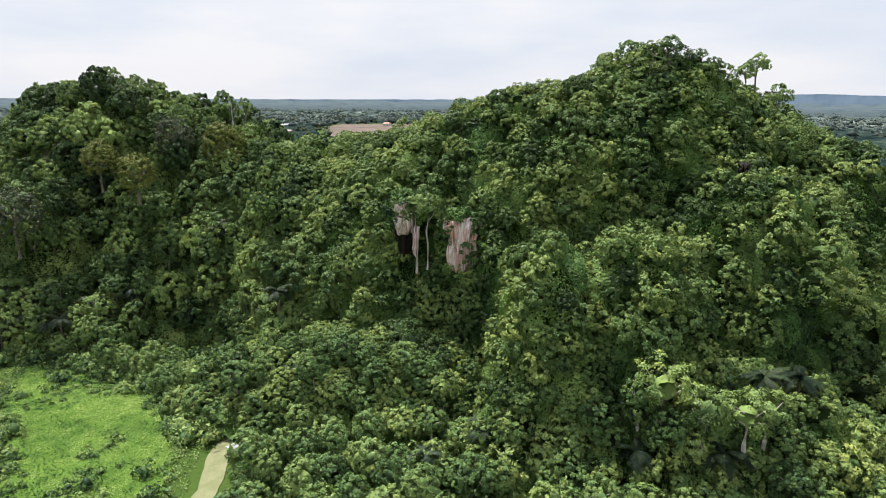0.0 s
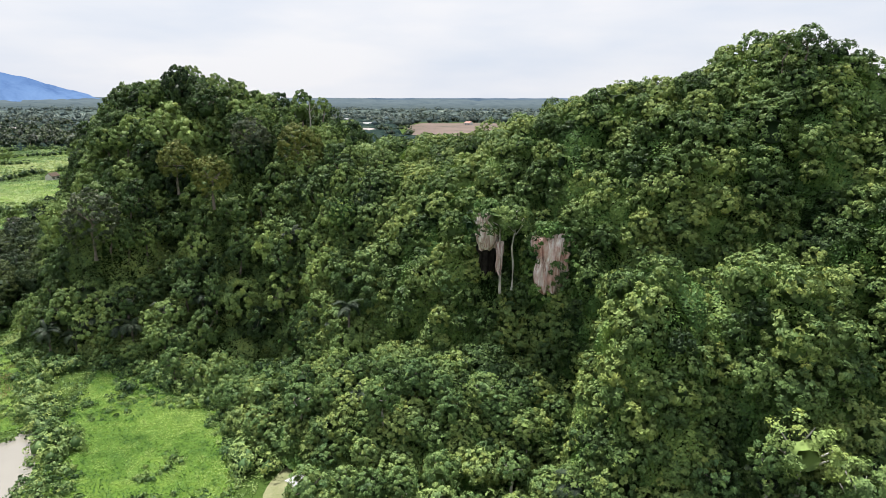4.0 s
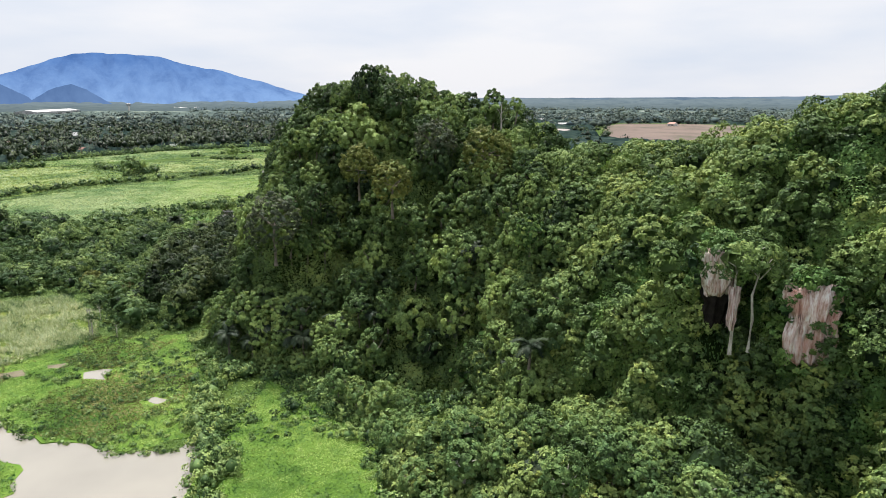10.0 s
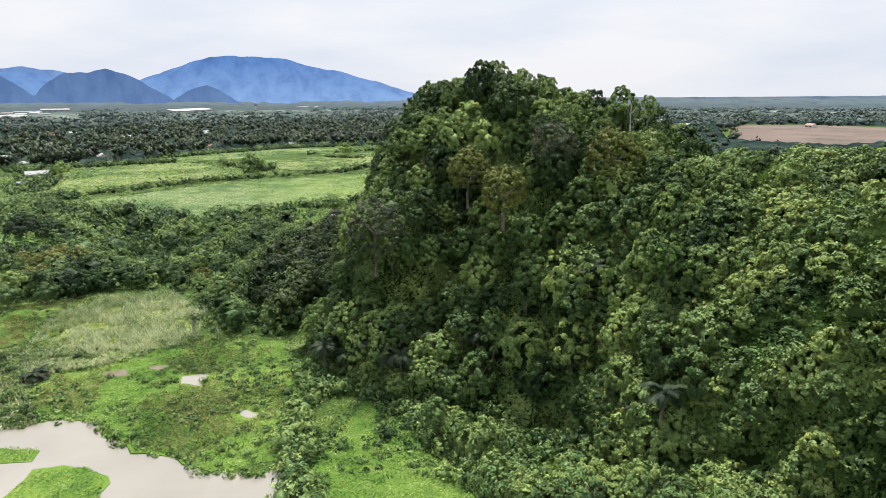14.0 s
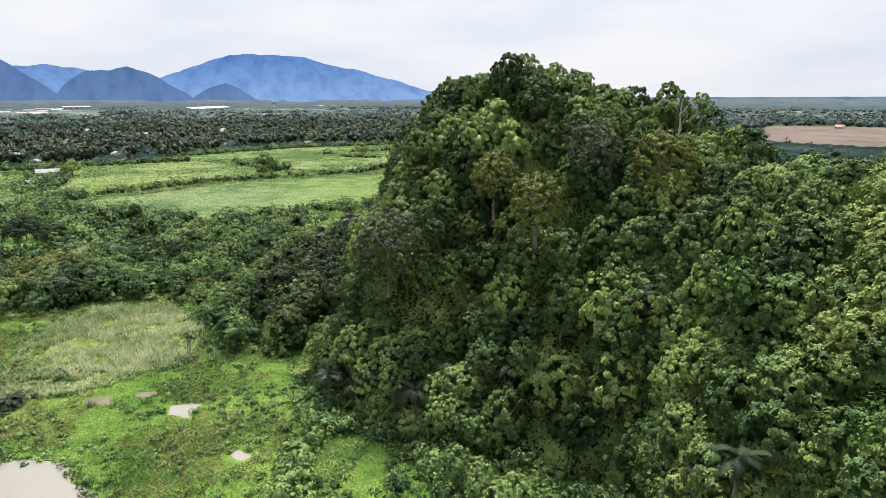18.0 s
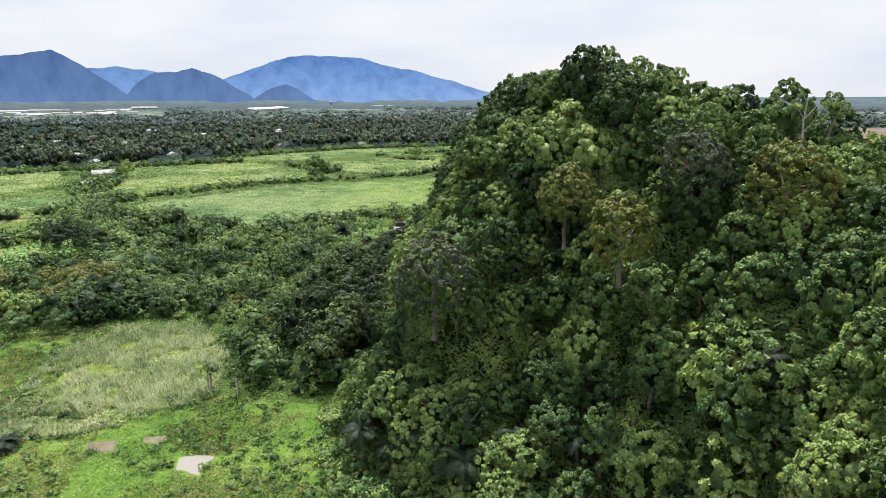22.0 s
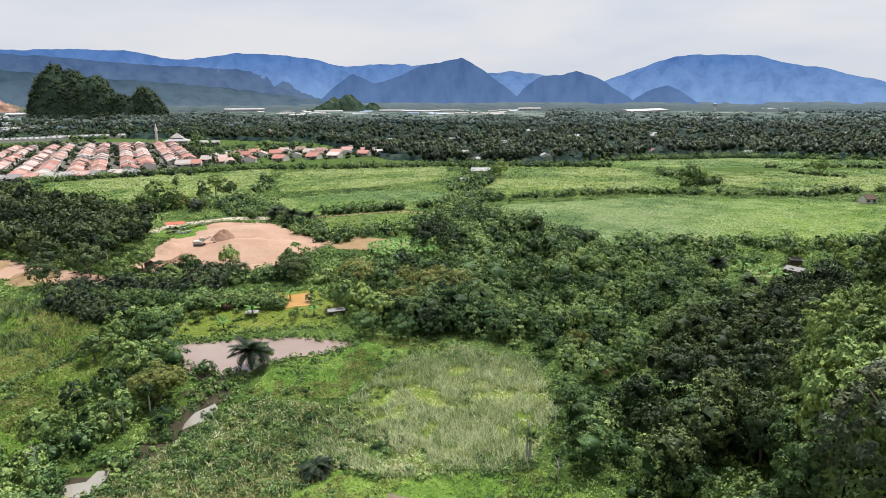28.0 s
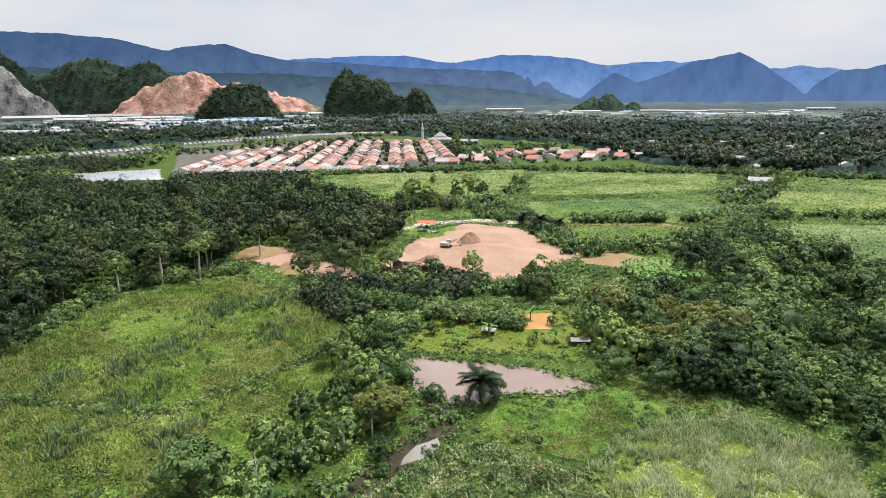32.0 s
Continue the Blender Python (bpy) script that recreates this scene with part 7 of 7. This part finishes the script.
# scattered farmhouses
barn = make_house("farmhouse", "white farmhouse with a bright metal roof among bushes", 17, 9, 3.4, 2.4, ROOF_WHITE, windows=3, porch=False)
barn.matrix_basis = pose(-585, 292, 0, 0, 0, 70)
lean = make_house("outbuilding", "small white outbuilding beside a farmhouse", 7, 5, 2.4, 1.2, ROOF_WHITE, windows=1, porch=False)
lean.matrix_basis = pose(-540, 262, 0, 0, 0, 70)
for a, b, r, lab, roof, w in ((-1137, 550, 10, "house with a red roof deep in the palm grove", ROOF_RED, 24), (-1160, 570, 10, "house with a red roof deep in the palm grove", ROOF_RED, 18), (-918, 337, 40, "white two-storey house among trees", ROOF_WHITE, 20), (-368, 468, 30, "grey farm shed at the field's edge", TIMBER, 9), (-700, 520, 20, "small house with a grey roof at the wood's edge", ROOF_GREY, 12), (-720, 560, 20, "small house with a red roof at the wood's edge", ROOF_RED, 12), (-850, 420, 20, "small white house at the wood's edge", ROOF_WHITE, 11), (-810, 440, 60, "small white house at the wood's edge", ROOF_WHITE, 11),
                              (-1000, 400, 30, "pale house in the grove", ROOF_WHITE, 14), (-940, 470, 30, "pale house in the grove", ROOF_RED, 13), (-760, 640, 30, "pale shed at the wood's edge", ROOF_WHITE, 10)):
    make_house("farm_building", lab, w, w * 0.6, 4.5 if w > 16 else 3.0, 2.4, roof, porch=False).matrix_basis = pose(a, b, 0, 0, 0, 60 + r)


# huts near the hill: posts and a low roof
def make_hut(name, label, at, w, d, h, rise, turn, roof, closed=False):
    t = thing(name, label, "hut", at=at)
    t.rotation_euler = (0, 0, math.radians(turn))
    for sx_ in (-1, 1):
        for sy_ in (-1, 1):
            bm = bmesh.new()
            tube(bm, [(sx_ * w * 0.42, sy_ * d * 0.42, -0.2), (sx_ * w * 0.42, sy_ * d * 0.42, h)], [0.08, 0.07], 6)
            part("post", bm, TIMBER, t)
    bm = bmesh.new()
    gable(bm, w, d, h - 0.1, h + rise, 0.4, 0.08)
    part("roof", bm, roof, t)
    if closed:
        bm = bmesh.new()
        box(bm, (-w * 0.4, -d * 0.4, 0.1), (w * 0.4, d * 0.4, h - 0.15))
        part("wall", bm, TIMBER, t)
    return t


make_hut("path_shelter", "small open shelter with a white sheet roof by the path", (-37.8, 105.0, 0), 2.6, 1.9, 2.4, 0.25, 50, ROOF_WHITE)
make_hut("field_hut", "small farm hut with a pale metal roof", (-249, 292, 0), 6.5, 4.5, 2.8, 1.0, 20, ROOF_GREY, True)
make_hut("field_hut", "small farm hut half hidden behind trees", (-262, 305, 0), 5, 4, 2.6, 0.9, 60, ROOF_GREY, True)
make_hut("dark_hut", "dark timber hut with a bluish sheet roof", (-299, 45, 0), 5.5, 4.5, 2.6, 0.8, 70, ROOF_BLUE, True)
make_hut("tarpaulin_shelter", "open shelter under an orange tarpaulin", (-412, 64, 0), 9, 6, 3.0, 0.8, 85, ROOF_RUST)
make_hut("garden_shed", "low garden shed with a grey sheet roof", (-257.5, 124.5, 0), 5, 2.4, 1.5, 0.4, 95, ROOF_GREY, True)
make_hut("garden_shelter", "small shelter with a white sheet in the garden", (-264, 100, 0), 3.6, 2.2, 1.2, 0.3, 80, ROOF_WHITE)
make_hut("yard_shed", "rusty shed beside the sand yard", (-333, 62, 0), 4, 3.5, 2.8, 0.6, 20, ROOF_RED, True)

# a twin concrete pole in the marsh
pole = thing("power_pole", "twin concrete power pole with a cross-arm", "pole", at=(-166, 147.5, 0))
for x in (-0.45, 0.45):
    bm = bmesh.new()
    tube(bm, [(x, 0, -0.5), (x, 0, 8.2)], [0.16, 0.11], 8)
    part("post", bm, CONCRETE, pole)
for z in (7.6, 5.2):
    bm = bmesh.new()
    box(bm, (-1.0, -0.07, z - 0.07), (1.0, 0.07, z + 0.07))
    part("cross_arm", bm, CONCRETE, pole)

# sand heaps and the digger


def heap(name, label, at, rx, ry, h, material, seed, category="heap"):
    a, b = np.meshgrid(np.linspace(-1.15, 1.15, 41), np.linspace(-1.15, 1.15, 41))
    d = np.hypot(a, b) * (1 + 0.22 * (vnoise(a, b, 0.5, seed) - 0.5))
    z = h * np.clip(1 - d, 0, None) ** 0.8 * (0.75 + 0.5 * vnoise(a, b, 0.28, seed + 2)) - 0.05
    i = np.arange(a.size).reshape(a.shape)
    q = np.stack([i[:-1, :-1], i[:-1, 1:], i[1:, 1:], i[1:, :-1]], -1).reshape(-1, 4)
    q = q[(z.ravel()[q] > -0.04).any(1)]
    me = quick_mesh(name, np.stack([a * rx, b * ry, z], -1).reshape(-1, 3), q, material, smooth=True)
    ob = new(name, me)
    ob.location = at
    return tagged(ob, label, category)


SAND_DARK = surface("damp_sand", [(0.3, (0.17, 0.10, 0.065)), (0.7, (0.26, 0.165, 0.12))], 0.2, bump=0.6)
heap("sand_mound", "low broad heap of pale pink sand", (-352, 100, 0.1), 26, 26, 5.5, SAND, 1.0)
heap("sand_mound", "broad heap of pale pink sand", (-392, 96, 0.1), 18, 22, 3.5, SAND, 5.0)
heap("sand_mound", "steep heap of darker damp sand", (-381, 88, 0.1), 7, 6, 4.5, SAND_DARK, 2.0)
heap("sand_mound", "small heap of darker damp sand", (-345, 74, 0.1), 6, 5, 2.6, SAND_DARK, 3.0)
heap("sand_mound", "low ridge of pale sand", (-366, 66, 0.1), 12, 7, 2.2, SAND, 7.0)
heap("earth_bank", "low bank of bare brown earth", (-332, 22, 0.1), 12, 8, 2.4, EARTH, 9.0)
heap("earth_bank", "eroded bank of yellowish earth", (-352, -2, 0.1), 12, 10, 3.2, EARTH, 10.0)
PAINT = surface("worn_machine_paint", [(0.3, (0.38, 0.36, 0.30)), (0.7, (0.58, 0.56, 0.50))], 1.5, rough=0.5, bump=0.1, spec=0.4)
STEEL = surface("dark_steel", [(0.3, (0.04, 0.035, 0.03)), (0.7, (0.10, 0.09, 0.08))], 2.0, rough=0.5, bump=0.3, spec=0.4)
dig = thing("excavator", "pale tracked excavator with its arm lowered on the sand", "excavator", at=(-368, 78, 0.12))
dig.rotation_euler = (0, 0, math.radians(75))
for y in (-1.3, 1.3):
    bm = bmesh.new()
    box(bm, (-2.2, y - 0.35, 0.05), (2.2, y + 0.35, 0.95))
    bmesh.ops.bevel(bm, geom=list(bm.edges), offset=0.25, segments=2)
    part("track", bm, STEEL, dig)
bm = bmesh.new()
box(bm, (-2.4, -1.4, 1.05), (1.6, 1.4, 2.3))
bmesh.ops.bevel(bm, geom=list(bm.edges), offset=0.15, segments=2)
part("body", bm, PAINT, dig)
bm = bmesh.new()
box(bm, (0.1, 0.2, 2.3), (1.7, 1.35, 3.5))
bmesh.ops.bevel(bm, geom=list(bm.edges), offset=0.12, segments=2)
cab = part("cab", bm, PAINT, dig)
bm = bmesh.new()
box(bm, (1.66, 0.35, 2.6), (1.74, 1.2, 3.35))
part("windscreen", bm, DARK_GLASS, cab)
bm = bmesh.new()
limb(bm, (1.4, -0.4, 2.0), (5.4, -0.4, 4.6), 0.34, 0.24, 0.3)
part("boom", bm, PAINT, dig)
bm = bmesh.new()
limb(bm, (5.4, -0.4, 4.6), (7.2, -0.4, 1.8), 0.22, 0.16)
part("arm", bm, PAINT, dig)
bm = bmesh.new()
tube(bm, [(7.1, -0.9, 1.4), (7.1, 0.1, 1.4)], [0.65, 0.65], 9)
part("bucket", bm, STEEL, dig)
for j in range(9):
    a, b = -330 + j * 2.6, 118 + j * 2.4
    x, y = along([(a, b), (a - 14, b + 12)], 0.8, 0.3)
    shrubbery("vegetable_row", "row of low vegetables on bare soil", x, y, 0.35, 0.6, 0.45, LEAF_SHRUB, 6, 8, category="vegetables")
# scrap beside the yard
for j in range(14):
    a, b = -404 + random.uniform(-9, 9), 66 + random.uniform(-5, 5)
    bm = bmesh.new()
    box(bm, (-1.1, -0.5, 0), (1.1, 0.5, random.uniform(0.5, 1.4)))
    me = bpy.data.meshes.new("crate")
    bm.to_mesh(me)
    bm.free()
    me.materials.append(ROOF_WHITE if j % 3 else STEEL)
    ob = new("scrap_crate", me)
    ob.matrix_basis = pose(a, b, 0.12, 0, 0, j * 40)
    tagged(ob, "pale crate of scrap stacked in a yard", "crate", group="scrap crates")

# ---- palm plantation: slim trunks and ragged tops ----
k = 620
az_t = rng.uniform(-79, -37, k)
r_t = np.interp(az_t, EDGE_AZ, EDGE_R) * (1.0 + rng.uniform(0, 1, k) ** 1.3 * 0.8)
x, y = MID_X + r_t * np.sin(np.radians(az_t)), MID_Y + r_t * np.cos(np.radians(az_t))
h = rng.uniform(9, 18, k)
v, f = [], []
root = np.stack([x, y, 0 * x], 1)
tip = root + np.stack([rng.normal(0, 0.5, k), rng.normal(0, 0.5, k), h], 1)
for d in ((1, 0, 0), (0, 1, 0)):
    w = np.array(d) * 0.32
    v.append(np.stack([root - w, root + w, tip + w * 0.7, tip - w * 0.7], 1).reshape(-1, 3))
me = quick_mesh("plantation_trunks", np.concatenate(v), np.arange(8 * k).reshape(-1, 4), BARK)
tagged(new("plantation_trunks", me), "slim pale palm trunks of a plantation", "palms", kind="stuff")
c = np.repeat(tip, 14, 0)
a = rng.uniform(0, 2 * np.pi, len(c))
out = np.stack([np.cos(a), np.sin(a), rng.uniform(-0.5, 0.5, len(c))], 1)
sidev = np.stack([-np.sin(a), np.cos(a), 0 * a], 1) * 0.55
ln = rng.uniform(2.2, 4.6, (len(c), 1))
v = np.stack([c, c + out * ln * 0.6 + sidev + np.array((0, 0, 0.5)), c + out * ln - np.array((0, 0, 0.9)), c + out * ln * 0.6 - sidev + np.array((0, 0, 0.5))], 1).reshape(-1, 3)
me = quick_mesh("plantation_fronds", v, np.arange(len(v)).reshape(-1, 4), LEAF_FOREST, np.repeat(np.repeat(rng.uniform(0, 1, k), 14), 4))
tagged(new("plantation_fronds", me), "dark green palm tops of a plantation", "palms", kind="stuff")

# ---- sheets of hanging vines on the steep faces ----
x, y = rng.uniform(-70, 110, 560000), rng.uniform(85, 190, 560000)
gx_, gy_ = slope(x, y)
g = np.hypot(gx_, gy_)
face = (-gx_ * (-40 - x) + -gy_ * (30 - y)) / np.hypot(x + 40, y - 30)
k = (g > 1.7) & (canopy_top(x, y) > 16) & (face > 0.5) & (vnoise(x, y, 15.0, 61.0) > 0.5) & (rng.uniform(0, 1, len(x)) < np.minimum(1, g / 5))
x, y = x[k], y[k]
n3 = norm(np.stack([-gx_[k], -gy_[k], np.ones(len(x)) * 0.6], 1))
z = hill_z(x, y)
across = x * 0.94 - y * 0.34
streak = vnoise(across, z * 0.12, 1.1, 63.0) * 0.6 + vnoise(across, z * 0.3, 3.2, 64.0) * 0.4
c3 = np.stack([x, y, z], 1) + n3 * (0.7 + 1.7 * streak + rng.uniform(-0.15, 0.15, len(x)))[:, None]
down = norm(np.array((0, 0, -1.0)) + n3 * 0.25 + rng.normal(0, 0.22, (len(x), 3)))
sd = norm(np.cross(down, n3 + rng.normal(0, 0.25, (len(x), 3))))
sz = (0.42 * rng.uniform(0.6, 1.4, len(x)))[:, None]
v = np.stack([c3 - sd * sz * 0.32, c3 + sd * sz * 0.32, c3 + down * sz], 1).reshape(-1, 3)
# tone follows the strands' depth: hollows coloured darker, as painted shade
tone = np.clip(streak * 1.5 - 0.4 + rng.normal(0, 0.08, len(x)), 0, 1)
me = quick_mesh("vine_sheets", v, np.arange(len(v)).reshape(-1, 3), LEAF_VINE, np.repeat(tone, 3))
tagged(new("hanging_vines", me), "sheets of green vines hanging down the limestone walls", "vines", kind="stuff")

# ---- trees that stand out on the plain ----


def plant(proto, spots):
    """Sets the first tree itself and copies it to the other places (x, y, scale, height)."""
    for i, (a, b, sc, tall) in enumerate(spots[1:]):
        copy_thing(proto, pose(a, b, max(float(hill_z(a, b)), 0) - 0.1, 0, 0, i * 83) @ Matrix.Diagonal((sc, sc, sc * tall, 1)))
    a, b, sc, tall = spots[0]
    proto.matrix_basis = pose(a, b, max(float(hill_z(a, b)), 0) - 0.1) @ Matrix.Diagonal((sc, sc, sc * tall, 1))


plant(make_tree("broadleaf_tree", "round dense tree with glossy dark green leaves", 7.0, 4.2, 0.2, BARK, LEAF_GLOSSY, clumps=40, per=50, leaf=0.46, group="glossy round trees", seed=201),
      [(-237, 130, 1.0, 1.0), (-231, 139, 0.95, 1.0), (-231, 147, 1.0, 0.9), (-233, 155, 1.0, 1.05), (-231, 164, 1.1, 1.0), (-252, 157, 1.1, 1.1), (-252, 175, 1.1, 1.0), (-265, 187, 1.1, 1.1), (-272, 198, 1.2, 1.0), (-248, 75, 1.15, 0.95), (-186, 52, 1.4, 0.9), (-240, 168, 0.9, 1.0), (-244, 184, 1.0, 0.9), (-256, 200, 1.0, 1.1), (-222, 89, 0.55, 1.0), (-198, 82, 0.6, 1.1), (-285, 186, 1.1, 1.0), (-222, 176, 0.9, 1.0), (-300, 180, 1.1, 1.0), (-272, 118, 0.4, 1.0), (-262, 78, 0.6, 0.9)])
plant(make_tree("shade_tree", "large spreading dark green tree", 10.5, 6.0, 1.6, BARK, LEAF_WOOD, clumps=44, per=50, leaf=0.55, group="large dark trees", seed=203),
      [(-305, 95, 0.75, 0.9), (-297, 115, 1.0, 0.95), (-325, 43, 1.15, 1.0), (-337, 27, 1.1, 1.0), (-352, 36, 1.1, 1.0), (-316, 30, 0.9, 1.0), (-370, 51, 0.8, 1.3), (-315, 69, 0.8, 0.8), (-331, 173, 1.1, 1.0), (-342, 180, 1.0, 1.0), (-322, 182, 0.9, 1.0), (-239, -26, 1.1, 1.0), (-228, -32, 1.2, 1.0), (-254, -34, 1.1, 1.1), (-270, -38, 1.2, 1.1), (-283, -49, 1.3, 1.1), (-300, -34, 1.2, 1.0), (-216, -36, 1.0, 1.1), (-318, -24, 1.1, 1.1), (-336, -16, 1.2, 1.0), (-296, -60, 1.3, 1.2), (-262, -58, 1.3, 1.2), (-236, -50, 1.2, 1.2), (-330, -50, 1.2, 1.2), (-360, -30, 1.1, 1.2), (-380, 14, 1.1, 1.1), (-396, 36, 1.1, 1.0), (-350, -78, 1.3, 1.2), (-310, -90, 1.3, 1.2),
       (-158, 176, 0.9, 1.2), (-166, 190, 1.0, 1.3), (-172, 204, 1.0, 1.2), (-180, 218, 1.1, 1.2), (-188, 234, 1.1, 1.3), (-170, 224, 1.0, 1.4), (-198, 250, 1.0, 1.2), (-206, 268, 1.0, 1.1), (-178, 192, 0.8, 1.0), (-192, 212, 0.8, 1.0), (-152, 186, 0.9, 1.4), (-160, 204, 1.0, 1.4), (-168, 240, 1.1, 1.4), (-180, 258, 1.1, 1.3)])
plant(make_tree("edge_tree", "tall tree with a bare pale trunk at the wood's edge", 17.0, 3.8, 9.0, PALE_BARK, LEAF_TREE, clumps=26, per=44, leaf=0.5, group="pale-trunked trees", seed=205),
      [(-324, -60, 1.0, 1.0), (-286, -24, 0.9, 1.0), (-304, -19, 1.0, 1.0), (-311, -8, 0.95, 1.0), (-321, -10, 1.0, 1.0), (-262, -36, 0.95, 1.05), (-205, 79, 0.45, 1.0), (-344, 2, 0.9, 1.0), (-340, 46, 0.8, 1.0), (-199, 75, 0.5, 0.9), (-201, 72, 0.5, 0.8), (-166, 148, 0.42, 1.0), (-242, -40, 1.0, 1.0), (-330, -30, 1.0, 1.1)])
plant(make_tree("slim_tree", "slim dark conical tree on the plain", 11.0, 2.4, 0.8, BARK, LEAF_WOOD, clumps=24, per=40, leaf=0.5, group="slim dark trees", seed=207),
      [(-342, 231, 0.95, 1.0), (-410, 138, 0.9, 1.0), (-690, 70, 1.6, 1.0), (-840, 150, 1.5, 1.0), (-560, 50, 1.0, 1.0), (-520, 70, 1.1, 1.0)])
plant(make_tree("red_bush", "bush with dark reddish brown leaves", 3.6, 2.2, 0.2, BARK, leaf_material("red_leaves", (0.03, 0.014, 0.012), (0.075, 0.034, 0.026), (0.13, 0.06, 0.045), per_object=True), clumps=26, per=40, leaf=0.36, seed=209),
      [(-276, 88, 1.0, 1.0), (-271, 92, 0.7, 1.0)])
high = random.Random(31)
tall_spots = []
for i in range(150):
    a, b = high.uniform(-470, -205), high.uniform(-170, 40)
    if inside(WOODS, np.array([a]), np.array([b]))[0] and not inside(DIRT, np.array([a]), np.array([b]))[0]:
        tall_spots.append((a, b, high.uniform(0.75, 1.25), high.uniform(1.0, 1.45)))
plant(make_tree("woodland_tree", "tall dark tree standing above the woodland", 12.0, 4.6, 2.5, PALE_BARK, LEAF_WOOD, clumps=90, per=30, leaf=0.6, group="tall trees of the woodland", seed=211), tall_spots)
# leafless shrub by the creek
for a, b, hh in ((-187, 63, 6.5), (-236, 121, 2.6), (-159, 150, 4.5), (-176, 158, 5.0)):
    t = thing("bare_tree", "grey leafless sapling beside the water", "tree", at=(a, b, 0), group="bare saplings")
    bm = bmesh.new()
    tube(bm, [(0, 0, -0.3), (0.15, 0, hh * 0.5), (0, 0.1, hh)], [0.11, 0.08, 0.02], 6)
    part("trunk", bm, PALE_BARK, t)
    for i in range(9):
        bm = bmesh.new()
        q, z0 = i * 2.3, hh * (0.3 + 0.07 * i)
        limb(bm, (0.08, 0, z0), (hh * 0.24 * math.cos(q), hh * 0.24 * math.sin(q), z0 + hh * 0.2), 0.05, 0.012, 0.15, 4)
        part("branch", bm, PALE_BARK, t)

# ---- village houses among the palms ----
home = make_house("village_house", "small pale house among palms", 13, 9, 3.6, 2.4, ROOF_WHITE, porch=False, group="village houses")
home_red = make_house("village_house", "small house with a red roof among palms", 14, 10, 3.6, 2.8, ROOF_RED, porch=False, group="village houses")
for i, (a, b) in enumerate(VILLAGE):
    if i > 1:
        copy_thing(home_red if i % 3 == 0 else home, pose(a, b, 0, 0, 0, 40 + i * 37) @ Matrix.Diagonal([0.7 + 0.5 * (i * 0.37 % 1)] * 3 + [1]))
home.matrix_basis, home_red.matrix_basis = pose(*VILLAGE[0], 0, 0, 0, 60), pose(*VILLAGE[1], 0, 0, 0, 30)
# pale buildings scattered over the northern plain
for i in range(26):
    az_b, r_b = random.uniform(-33, 36), random.uniform(900, 2600)
    copy_thing(home_red if i % 4 == 0 else home, pose(*bearing(az_b, r_b), 0, 0, 0, i * 41) @ Matrix.Diagonal([random.uniform(1.2, 2.6), 1.4, 1.3, 1]))
# a heap of dry branches fanned out in the thicket
dry = thing("dry_bush", "dead bush with a fan of orange-brown twigs", "bush", at=(-192.6, 177.7, 1.6))
DRY_TWIG = surface("dry_twigs", [(0.3, (0.13, 0.075, 0.04)), (0.7, (0.24, 0.15, 0.085))], 1.0, bump=0.3)
for i in range(26):
    bm = bmesh.new()
    q = math.radians(-70 + i * 8 + random.uniform(-5, 5))
    ln = random.uniform(3.0, 5.5)
    limb(bm, (0, 0, 0), (ln * math.cos(q), ln * math.sin(q), 1.2 + random.uniform(-0.3, 1.4)), 0.07, 0.02, 0.15, 4)
    part("twig", bm, DRY_TWIG, dry)
